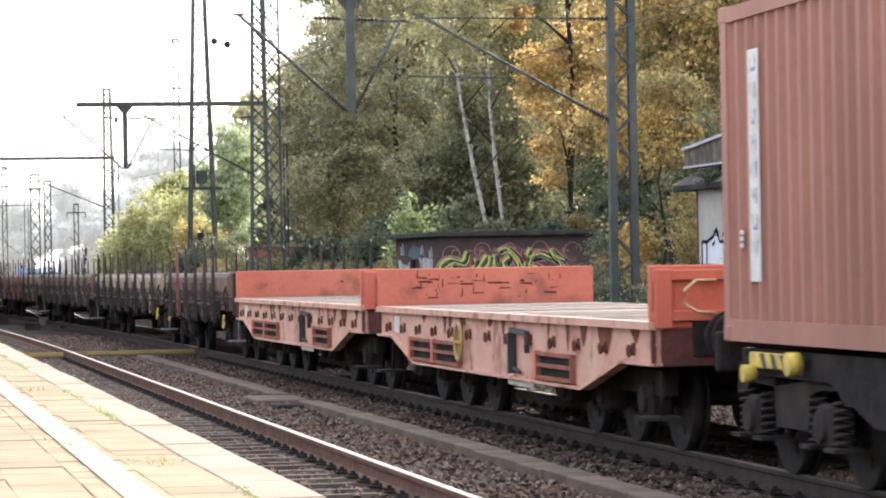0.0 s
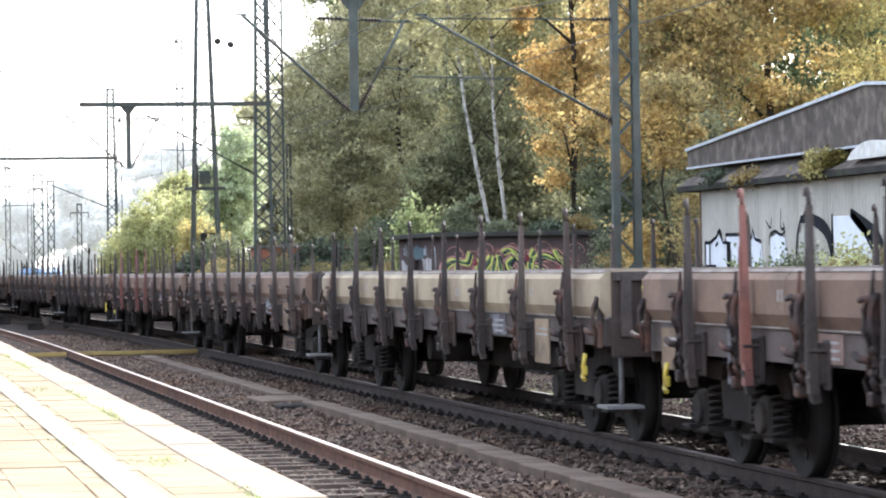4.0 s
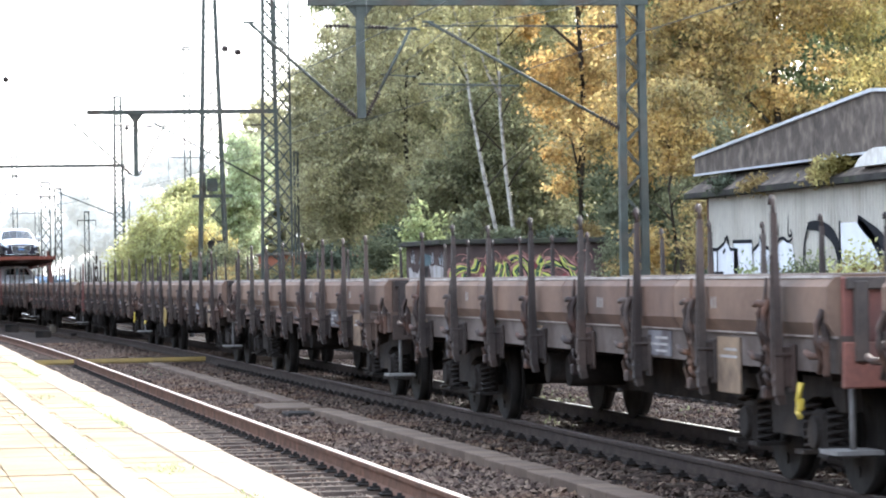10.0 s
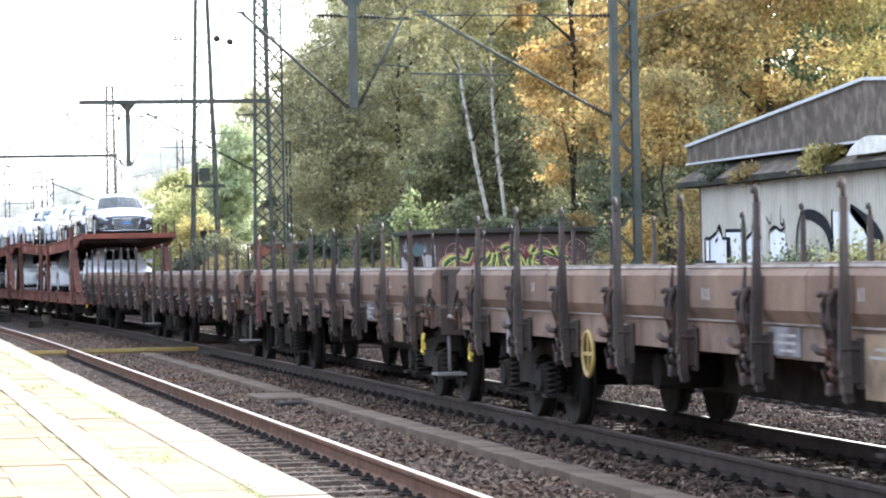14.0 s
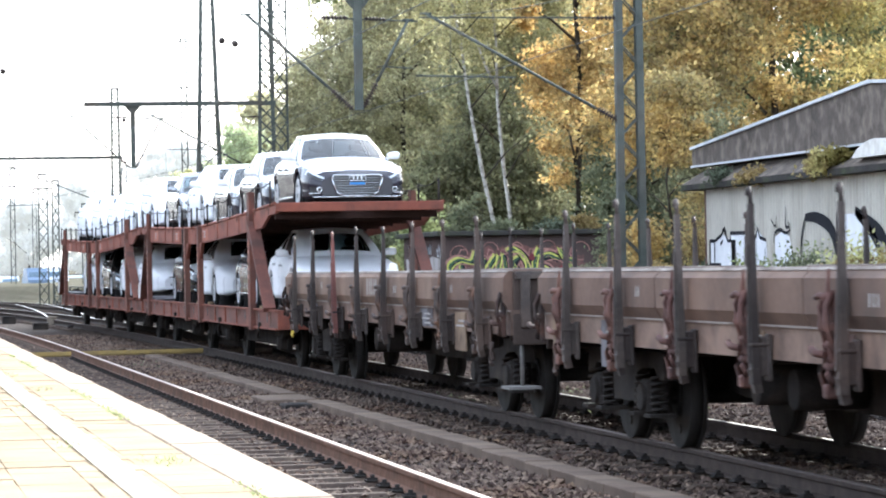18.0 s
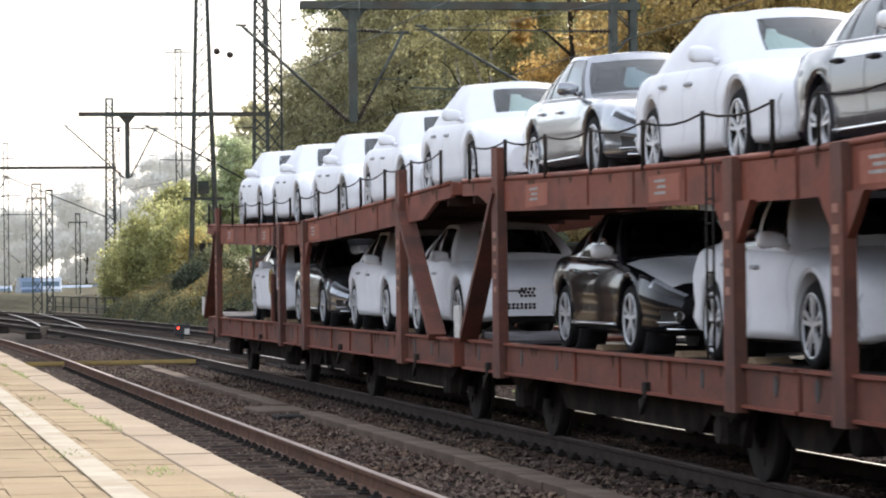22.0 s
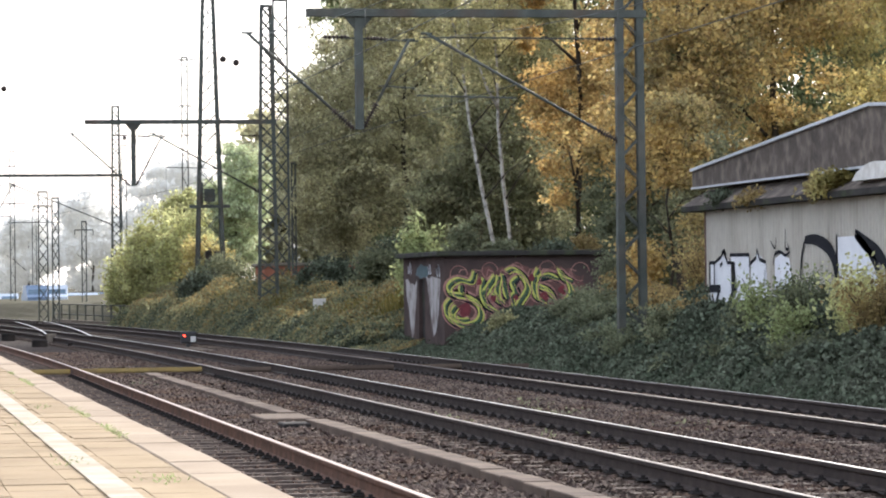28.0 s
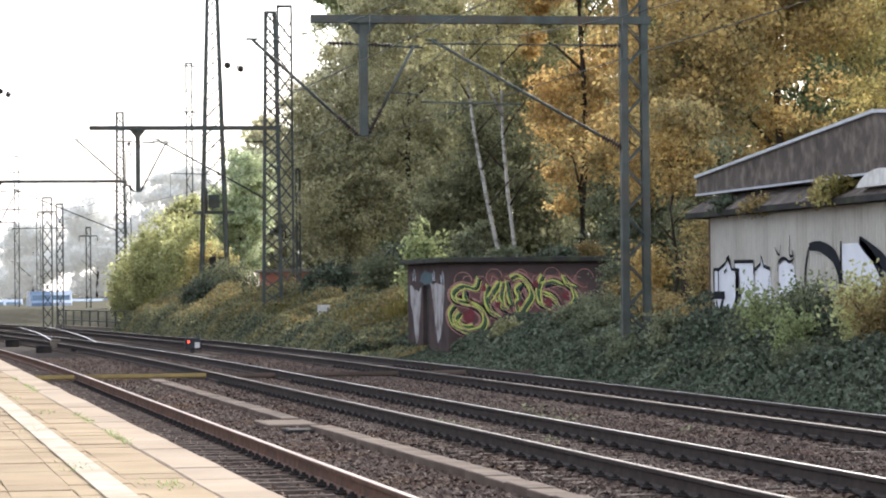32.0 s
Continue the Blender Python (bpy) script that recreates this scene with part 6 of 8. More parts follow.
def container_wagon():
    """Brown corrugated container on a skeletal wagon."""
    q1 = 23.5
    L = 12.19
    w = empty("container_wagon", label="dark skeletal container wagon with yellow corner plates", category="freight wagon")
    c = empty("shipping_container", label="brown corrugated shipping container with a white lettering strip", category="container")
    h = L / 2
    bm = B()
    for s in (-1, 1):
        vs = []
        n = 44
        for i in range(n * 4 + 1):
            y = -h + 0.17 + (L - 0.34) * i / (n * 4)
            d = (0.0, 0.0, 0.055, 0.055)[i % 4]
            vs.append((bm.verts.new((s * (1.205 - d), y, 0.16)), bm.verts.new((s * (1.205 - d), y, 2.48))))
        for a, b in zip(vs, vs[1:]):
            bm.faces.new((a[0], a[1], b[1], b[0]))
    part("side_panel", bm, BOXBROWN, c, "corrugated brown side panels")
    bm = B()
    for s in (-1, 1):
        box(bm, s * 1.19 - 0.03, s * 1.19 + 0.03, -h, h, 0.0, 0.165)
        box(bm, s * 1.19 - 0.03, s * 1.19 + 0.03, -h, h, 2.47, 2.585)
        for e in (-1, 1):
            box(bm, s * 1.145 - 0.075, s * 1.145 + 0.075, e * (h - 0.08) - 0.08, e * (h - 0.08) + 0.08, 0.0, 2.59, 0.01)
    part("frame", bm, BOXBROWN, c)
    for nm, z in (("floor", 0.1), ("roof", 2.5)):
        bm = B()
        box(bm, -1.15, 1.15, -h + 0.05, h - 0.05, z, z + 0.06)
        part(nm, bm, BOXBROWN, c)
    for e in (-1, 1):
        bm = B()
        box(bm, -1.1, 1.1, e * (h - 0.1) - 0.02, e * (h - 0.1) + 0.02, 0.1, 2.5)
        part("end_panel", bm, BOXBROWN, c)
    for s in (-1, 1):
        for e in (-1, 1):
            for z in (0.0, 2.475):
                bm = B()
                box(bm, s * 1.145 - 0.082, s * 1.145 + 0.082, e * (h - 0.085) - 0.09, e * (h - 0.085) + 0.09, z - 0.004, z + 0.122, 0.012)
                part("corner_casting", bm, BOXBROWN, c)
    bm = B()
    box(bm, -1.2085, -1.206, h - 1.0, h - 0.72, 0.46, 2.22)
    strip = part("lettering_strip", bm, GALV, c, "white vertical strip with worn letters")
    bm = B()
    rng = random.Random(3)
    for k in range(8):
        z = 2.05 - k * 0.2
        box(bm, -1.211, -1.209, h - 0.93, h - 0.9 + 0.02 * (k % 3), z, z + 0.12)
        if k % 3 != 1:
            box(bm, -1.211, -1.209, h - 0.9, h - 0.8, z + 0.05 * (k % 2), z + 0.03 + 0.05 * (k % 2))
        box(bm, -1.211, -1.209, h - 0.81, h - 0.79, z + 0.03, z + 0.12)
    part("worn_letter_bars", bm, mat("faded_blue_print", (0.16, 0.16, 0.22), (0.5, 0.48, 0.48), 0.8, scale=9), strip)
    bm = B()
    for k in range(3):
        box(bm, -1.214, -1.21, h - 0.55, h - 0.46, 0.72 + k * 0.05, 0.755 + k * 0.05)
    part("label", bm, GALV, c)
    # wagon
    bm = B()
    for s in (-1, 1):
        prism(bm, [(-h, 0.98), (-h, 0.78), (-h + 2.4, 0.78), (-h + 3.4, 0.5), (h - 3.4, 0.5), (h - 2.4, 0.78), (h - 0.2, 0.78), (h - 0.2, 0.98)], s * 1.1 - 0.04, s * 1.1 + 0.04)
    for k in range(7):
        y = -h + 0.5 + k * (L - 1.0) / 6
        box(bm, -1.1, 1.1, y - 0.08, y + 0.08, 0.8, 0.96)
    part("frame", bm, UNDER, w)
    bm = B()
    box(bm, -1.2, -1.15, h - 1.7, h - 0.6, 0.84, 0.96, 0.01)
    pl = part("corner_plate", bm, YELLOWP, w, "yellow and black striped end plate")
    bm = B()
    for k in range(3):
        prism(bm, [(h - 1.6 + k * 0.26, 0.845), (h - 1.5 + k * 0.26, 0.845), (h - 1.42 + k * 0.26, 0.955), (h - 1.52 + k * 0.26, 0.955)], -1.206, -1.201)
    part("warning_stripes", bm, BLACK, pl)
    bm = B()
    rod(bm, (-1.2, h - 0.75, 0.8), (-1.3, h - 0.75, 0.8), 0.07, 10)
    rod(bm, (-1.2, h - 1.9, 0.9), (-1.3, h - 1.9, 0.9), 0.09, 10)
    part("latch_knob", bm, YELLOWP, w)
    bm = B()
    box(bm, -1.25, 1.25, h + 0.1, h + 0.2, 0.78, 1.1, 0.02)
    part("buffer_beam", bm, UNDER, w)
    buffers(w, h + 0.2, 1)
    bogie(w, h - 1.3)
    bogie(w, -h + 1.3)
    MOVING.append((w, q1 - h, 0.0))
    MOVING.append((c, q1 - h, 1.035))


container_wagon()
w2 = copy_thing(w1, pose(0, 0, 0))
tagged(w2, "faded red heavy flat wagon coupled before the stake wagons")
MOVING.append((w2, 47.3, 0.0))
scuffs(w1, 6.975, 44, 0.2)
scuffs(w2, 6.975, 7, 0.08)
bm = B()
ring(bm, (-1.43, 0, 0), 0.2, 0.022, "x", 20, 6)
beam(bm, (-1.43, -0.2, 0), (-1.43, 0.2, 0), 0.02, 0.03)
beam(bm, (-1.43, 0, -0.2), (-1.43, 0, 0.2), 0.02, 0.03, up=(0, 1, 0))
hw = part("handwheel", bm, YELLOW, w1, "dull yellow brake handwheel")
hw.matrix_basis = pose(0, 1.4, 0.82)


PANEL = mat("carrier_panel", (0.34, 0.14, 0.1), (0.27, 0.11, 0.08), 0.8, scale=4, fine=20)
CHOCK = mat("chock_wood", (0.3, 0.21, 0.13), (0.2, 0.14, 0.09), 0.85, scale=5, fine=30)


def deck_z(u):
    return 2.49 + 0.2 * (abs(u - 12.6) / 12.5) ** 1.3


def car_carrier():
    L = 25.0
    h = L / 2
    w = empty("car_carrier", label="red-brown double-deck car transporter wagon with slanting posts", category="freight wagon", group="car transporter wagons")
    for a, b in ((0.0, 12.55), (12.65, 25.0)):
        for s in (-1, 1):
            bm = B()
            lo = [(a - h, 0.66), (b - h, 0.66), (b - h, 0.98), (a - h, 0.98)]
            prism(bm, lo, s * 1.36 - 0.02, s * 1.36 + 0.02)
            lb = part("lower_side_beam", bm, OXIDEBROWN, w, "brown-stained lower side beam")
            for z in (0.67, 0.97):
                bm = B()
                beam(bm, (s * 1.37, a - h, z), (s * 1.37, b - h, z), 0.09, 0.025)
                part("beam_flange", bm, OXIDE, lb)
            bm = B()
            us = [a + (b - a) * k / 14 for k in range(15)]
            low = [(u - h, deck_z(u) - (0.31 if 1.7 < u < 23.3 else 0.14)) for u in us]
            high = [(u - h, deck_z(u) + 0.02) for u in us]
            prism(bm, low + high[::-1], s * 1.36 - 0.025, s * 1.36 + 0.025)
            tube(bm, [(s * 1.38, y, z) for y, z in high], 0.03, 4)
            ub = part("upper_side_beam", bm, OXIDE, w)
            # rail posts with a slack wire
            bm = B()
            us = [a + 0.5 + k * (b - a - 1.0) / 6 for k in range(7)]
            for u in us:
                rod(bm, (s * 1.4, u - h, deck_z(u)), (s * 1.4, u - h, deck_z(u) + 0.42), 0.02, 6)
            for u0, u1 in zip(us, us[1:]):
                tube(bm, [(s * 1.4, u0 + (u1 - u0) * f - h, deck_z(u0 + (u1 - u0) * f) + 0.4 - 0.22 * f * (1 - f)) for f in (0, 0.25, 0.5, 0.75, 1)], 0.01, 4)
            part("guard_wire", bm, UNDER, ub, "thin dark posts with slack guard wire")
        bm = B()
        box(bm, -1.32, 1.32, a - h + 0.02, b - h - 0.02, 0.86, 0.93)
        part("lower_deck", bm, UNDER, w)
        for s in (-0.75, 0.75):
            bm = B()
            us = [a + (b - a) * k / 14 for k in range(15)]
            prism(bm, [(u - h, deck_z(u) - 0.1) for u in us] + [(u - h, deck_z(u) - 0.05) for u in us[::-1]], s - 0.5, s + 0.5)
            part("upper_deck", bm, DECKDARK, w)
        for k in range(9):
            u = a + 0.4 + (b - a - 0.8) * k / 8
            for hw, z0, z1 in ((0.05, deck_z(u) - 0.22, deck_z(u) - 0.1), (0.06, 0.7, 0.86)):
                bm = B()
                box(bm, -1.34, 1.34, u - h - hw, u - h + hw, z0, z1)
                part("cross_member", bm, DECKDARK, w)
    for u, foot in ((3.1, 0.9), (11.5, None), (14.15, None), (22.9, 24.75)):
        for s in (-1, 1):
            bm = B()
            wd = 0.34 if foot else 0.3
            top = deck_z(u) + (0.34 if foot else 0.03)
            prism(bm, [(u - h - wd / 2, 0.62), (u - h + wd / 2, 0.62), (u - h + wd / 2 * 0.85, top), (u - h - wd / 2 * 0.85, top)], s * 1.41 - 0.05, s * 1.41 + 0.05)
            po = part("deck_post", bm, OXIDEPOST, w)
            if foot:
                bm = B()
                beam(bm, (s * 1.39, u - h, deck_z(u) - 0.1), (s * 1.39, foot - h, 0.98), 0.08, 0.2, up=(1, 0, 0))
                part("post_brace", bm, OXIDEPOST, po)
            else:
                bm = B()
                prism(bm, [(u - h - 0.5, deck_z(u) - 0.3), (u - h + 0.5, deck_z(u) - 0.3), (u - h + 0.13, deck_z(u) - 0.62), (u - h - 0.13, deck_z(u) - 0.62)], s * 1.4 - 0.03, s * 1.4 + 0.03)
                part("post_gusset", bm, OXIDE, po)
            bm = B()
            for k in range(5):
                box(bm, s * 1.462, s * 1.468, u - h - 0.06, u - h + 0.07, 1.5 + k * 0.14, 1.56 + k * 0.14)
            part("lettering", bm, mat("faded_lettering", (0.42, 0.25, 0.2), (0.3, 0.14, 0.1), 0.8), po)
    for e in (-1, 1):
        bm = B()
        box(bm, -1.38, 1.38, e * h - 0.06, e * h + 0.02, deck_z(0) - 0.12, deck_z(0) + 0.03, 0.01)
        part("deck_end_beam", bm, OXIDE, w)
        bm = B()
        box(bm, -1.38, 1.38, e * h - 0.05, e * h + 0.02, 0.66, 0.98, 0.01)
        part("buffer_beam", bm, OXIDE, w)
        buffers(w, e * h, e, 0.9)
        if e < 0:
            continue
        for x0 in (-1.2, 0.3):
            bm = B()
            prism(bm, [(h - 1.5, 0.95), (h - 0.2, 1.0), (h - 0.2, 1.06), (h - 1.5, 0.99)], x0, x0 + 0.9)
            part("ramp_plate", bm, PLATEB, w, "grey folded ramp plate")
        bm = B()
        box(bm, -1.5, -1.46, e * (h - 0.15) - 0.14, e * (h - 0.15) + 0.14, 1.0, 1.35, 0.01)
        part("signal_plate", bm, GALV, w, "white end signal plate")
    for u in (1.6, 9.2, 15.5, 23.2):
        ax = None
        for s in (-1, 1):
            bm = B()
            prism(bm, [(u - h - 0.5, 0.7), (u - h + 0.5, 0.7), (u - h + 0.2, 0.28), (u - h - 0.2, 0.28)], s * 1.0 - 0.04, s * 1.0 + 0.04)
            ax = part("axle_guard", bm, UNDER, w)
            bm = B()
            box(bm, s * 1.06 - 0.1, s * 1.06 + 0.1, u - h - 0.15, u - h + 0.15, 0.3, 0.52, 0.02)
            rod(bm, (s * 0.98, u - h, 0.42), (s * 1.18, u - h, 0.42), 0.11, 12)
            part("axle_box", bm, BOGIE, ax)
            bm = B()
            for k in range(5):
                ww = 0.6 - k * 0.09
                box(bm, s * 1.08 - 0.05, s * 1.08 + 0.05, u - h - ww, u - h + ww, 0.6 - k * 0.028, 0.625 - k * 0.028 + 0.003)
            part("leaf_spring", bm, BOGIE, ax)
        wheelset(ax, 0, u - h, 0.46)
    # slots, hooks and stiffeners on the beams; ladders; lettering panels; loose chocks on the lower deck
    rng = random.Random(14)
    for s in (-1, 1):
        for u in (1.3, 2.4, 4.4, 10.6, 12.2, 13.2, 15.2, 20.4, 22.0, 24.2):
            bm = B()
            prism(bm, [(u - h + 0.05 * math.cos(t), 0.84 + 0.085 * math.sin(t)) for t in [k * math.pi / 5 for k in range(10)]], s * 1.381, s * 1.386)
            part("slot", bm, BLACK, w, "dark slot in the side beam")
        for u in (5.6, 7.4, 9.1, 16.2, 17.9, 19.6):
            bm = B()
            box(bm, s * 1.38, s * 1.405, u - h - 0.02, u - h + 0.02, 0.68, 0.96, 0.006)
            part("stiffener", bm, OXIDE, w)
            bm = B()
            z = deck_z(u)
            box(bm, s * 1.385, s * 1.4, u - h - 0.6, u - h - 0.57, z - 0.29, z - 0.01)
            part("stiffener", bm, OXIDE, w)
        for u in (2.2, 8.2, 16.9, 23.6):
            bm = B()
            tube(bm, [(s * 1.39, u - h, 0.72), (s * 1.42, u - h, 0.6), (s * 1.42, u - h + 0.1, 0.5), (s * 1.4, u - h + 0.2, 0.6)], 0.022, 5)
            box(bm, s * 1.36, s * 1.43, u - h - 0.06, u - h + 0.06, 0.66, 0.76, 0.01)
            part("rope_hook", bm, BOGIE, w)
        for u in (10.7, 16.3, 21.2):
            z = deck_z(u)
            bm = B()
            box(bm, s * 1.386, s * 1.389, u - h - 0.5, u - h + 0.5, z - 0.27, z - 0.05)
            pl = part("lettering_panel", bm, PANEL, w, "paler repainted panel")
            bm = B()
            for r in range(3):
                box(bm, s * 1.389, s * 1.392, u - h - 0.05, u - h + 0.3 - 0.08 * (r % 2), z - 0.11 - 0.05 * r, z - 0.085 - 0.05 * r)
            part("lettering", bm, FADED, pl)
        for u in (14.75,):
            bm = B()
            for d in (-0.1, 0.1):
                rod(bm, (s * 1.43, u - h + d, 1.0), (s * 1.43, u - h + d, deck_z(u)), 0.01, 6)
            for k in range(7):
                rod(bm, (s * 1.43, u - h - 0.1, 1.1 + 0.19 * k), (s * 1.43, u - h + 0.1, 1.1 + 0.19 * k), 0.009, 5)
            part("ladder", bm, UNDER, w)
        bm = B()
        for k in range(26):
            u, a, d = rng.uniform(0.4, 24.6), rng.uniform(0.03, 0.12), rng.uniform(0.07, 0.24)
            bm.faces.new([bm.verts.new((s * 1.3818, u - h + dy, 0.955 - dz)) for dy, dz in ((-a, 0), (a, 0), (a * 0.5, d * 0.6), (a * 0.2, d), (-a * 0.3, d * 0.85), (-a * 0.8, d * 0.35))])
            z = deck_z(u)
            bm.faces.new([bm.verts.new((s * 1.3868, u - h + dy, z - 0.01 - dz)) for dy, dz in ((-a, 0), (a, 0), (a * 0.4, d * 0.5), (-a * 0.2, d * 0.7))])
        tagged(part("rust_streak", bm, mat("carrier_rust_run", (0.1, 0.05, 0.036), (0.065, 0.036, 0.028), 0.9, scale=8), w), "dark rust runs on the beams", kind="stuff")
    for u in (1.9, 5.2, 6.9, 10.2, 15.8, 18.1, 21.1):
        bm = B()
        prism(bm, [(u - h - 0.16, 0.932), (u - h + 0.16, 0.932), (u - h + 0.08, 0.985), (u - h - 0.04, 0.985)], -0.8, -0.5)
        part("wheel_chock", bm, CHOCK, w, "pale wooden wheel chock")
    # deep dark fill between the axles, for hanging gear and heavy shade
    for a, b in ((2.4, 8.4), (10.0, 12.4), (12.8, 14.7), (16.3, 22.4)):
        for x0 in (-0.95, 0.45):
            bm = B()
            prism(bm, [(a - h, 0.84), (b - h, 0.84), (b - h, 0.62), (b - h - 0.5, 0.34), (a - h + 0.5, 0.34), (a - h, 0.62)], x0, x0 + 0.5)
            part("underframe_girder", bm, UNDER, w)
    brake_gear(w, [(-3.0, 0.5, 0.18, 0.8), (4.4, 0.5, 0.18, 0.8), (0.2, 0.5, 0.15, 0.6)])
    return w


CARRIER_A, CARRIER_B = 236.7, 262.4
ca = car_carrier()
MOVING.append((ca, CARRIER_A + 12.5, 0.0))
cb = copy_thing(ca, pose(0, 0, 0))
tagged(cb, "red-brown double-deck car transporter wagon at the train's end")
bm = B()
ring(bm, (-1.3, 3.75, 1.62), 0.2, 0.02, "x", 20, 6)
beam(bm, (-1.3, 3.55, 1.62), (-1.3, 3.95, 1.62), 0.02, 0.03)
beam(bm, (-1.3, 3.75, 1.42), (-1.3, 3.75, 1.82), 0.02, 0.03, up=(0, 1, 0))
part("brake_wheel", bm, YELLOW, cb, "yellow brake wheel")
bm = B()
box(bm, -1.34, -1.25, 3.44, 3.56, 0.96, 1.75, 0.01)
part("brake_post", bm, OXIDEBROWN, cb)
MOVING.append((cb, CARRIER_B + 12.5, 0.0))

# ---- the cars it carries ----
SEAM = mat("cover_seam", (0.5, 0.5, 0.52), rough=0.8)
CARTRIM = mat("black_car_trim", (0.012, 0.012, 0.013), (0.02, 0.02, 0.021), 0.35, bump=0)
SEAT = mat("car_interior", (0.045, 0.044, 0.043), (0.025, 0.025, 0.025), 0.9)
WHEELS_Y = (-1.42, 1.34)
HOOD = ((-2.36, 0.60), (-2.31, 0.66), (-2.1, 0.735), (-1.7, 0.825), (-1.2, 0.9), (-0.9, 0.94), (-0.5, 0.965), (1.3, 1.0), (1.6, 1.02), (2.0, 1.02), (2.25, 0.99), (2.36, 0.93))
SHOULDER = ((-2.36, 0.52), (-2.3, 0.6), (-2.1, 0.69), (-1.7, 0.775), (-1.2, 0.84), (-0.7, 0.88), (0.0, 0.905), (1.0, 0.935), (1.6, 0.95), (2.1, 0.945), (2.3, 0.9), (2.36, 0.84))
HALF = ((-2.36, 0.56), (-2.33, 0.66), (-2.26, 0.76), (-2.1, 0.835), (-1.8, 0.88), (-1.3, 0.9), (0.0, 0.9), (1.2, 0.9), (1.8, 0.875), (2.15, 0.83), (2.3, 0.76), (2.36, 0.66))
LOWER = ((-2.36, 0.26), (-2.2, 0.2), (-1.0, 0.2), (1.0, 0.2), (2.0, 0.24), (2.36, 0.34))
SIDE_UP = (0.0, 0.0, 0.13, 0.3, 0.48, 0.66, 0.84, 0.95, 1.0)
SIDE_IN = (0.15, 0.035, 0.002, 0.02, 0.006, 0.0, 0.03, 0.06, 0.1)


def along(table, y):
    """A smoothed value of the table at y."""
    ys, vs = zip(*table)
    return sum(float(np.interp(min(2.36, max(-2.36, y + d)), ys, vs)) for d in (-0.06, -0.03, 0.0, 0.03, 0.06)) / 5


def half_ring(y, off=0.0):
    """Half of the lower body's outline: sill, door, shoulder, bonnet; the sill lifts over the wheels."""
    w, sh, hz, low = along(HALF, y), along(SHOULDER, y), along(HOOD, y), along(LOWER, y)
    lift = low
    for c in WHEELS_Y:
        d = abs(y - c)
        if d < 0.385:
            lift = max(low, 0.33 + math.sqrt(0.385 ** 2 - d * d))
    out = []
    for i, (u, k) in enumerate(zip(SIDE_UP, SIDE_IN)):
        out.append((w - k + (off if i else 0), max(low + (sh - low) * u, lift + 0.011 * i)))
    out += [(w * 0.74, sh + (hz - sh) * 0.55 + off), (w * 0.5, hz - 0.01 + off), (w * 0.25, hz + off), (0.0, hz + 0.006 + off)]
    return out


def skin(bm, ys, i0, i1, off, sides=(-1, 1)):
    """The part of the body's skin between two points of its outline."""
    for s in sides:
        rows = [[bm.verts.new((s * p[0], y, p[1])) for p in half_ring(y, off)[i0:i1 + 1]] for y in ys]
        for a, b in zip(rows, rows[1:]):
            for k in range(len(a) - 1):
                q = (a[k], a[k + 1], b[k + 1], b[k])
                bm.faces.new(q if s < 0 else q[::-1]).smooth = True


def run(a, b, step=0.04):
    n = max(1, round((b - a) / step))
    return [a + (b - a) * k / n for k in range(n + 1)]


LEVELS = (0.0, 0.07, 0.2, 0.36, 0.52, 0.68, 0.82, 0.92, 1.0)
SCREEN_X = (0.0, 0.2, 0.4, 0.58, 0.76, 0.93, 1.0)
SIDE_F = (0.04, 0.13, 0.22, 0.31, 0.4, 0.44, 0.53, 0.62, 0.71, 0.74, 0.8, 0.86, 1.0)


def cabin_columns(estate):
    """Foot and head of each upright line round half of the cabin."""
    cols = []
    yc, yr = (1.98, 1.8) if estate else (1.55, 0.98)
    for f in SCREEN_X:
        cols.append(((0.775 * f, -1.02 + 0.3 * f * f, 0.925 - 0.05 * f * f), (0.565 * f, -0.13 + 0.12 * f * f, 1.395 - 0.04 * f * f)))
    for f in SIDE_F:
        y = -0.72 + (yc + 0.72) * f
        r = math.sin(math.pi * f)
        cols.append(((along(HALF, y) - 0.1 - 0.03 * max(0.0, f - 0.7), y, along(SHOULDER, y) - 0.012), (0.565 + 0.045 * r - 0.02 * f, -0.01 + (yr + 0.01) * f, 1.355 + 0.035 * r - (0.0 if estate else 0.02 * f))))
    for f in (0.94, 0.75, 0.5, 0.25, 0.0):
        cols.append(((0.76 * f, yc + 0.18 - 0.16 * f * f, 0.985 - 0.05 * f * f), (0.535 * f, yr + 0.12 - 0.1 * f * f, 1.375 - 0.03 * f * f)))
    return cols


def outward(bm):
    """Turn every face away from the middle of the cabin."""
    bm.normal_update()
    for f in bm.faces:
        if f.normal.dot(f.calc_center_median() - Vector((0.0, 0.4, 0.9))) < 0:
            f.normal_flip()
    bm.normal_update()


def yc_of(estate):
    return 1.9 if estate else 1.5


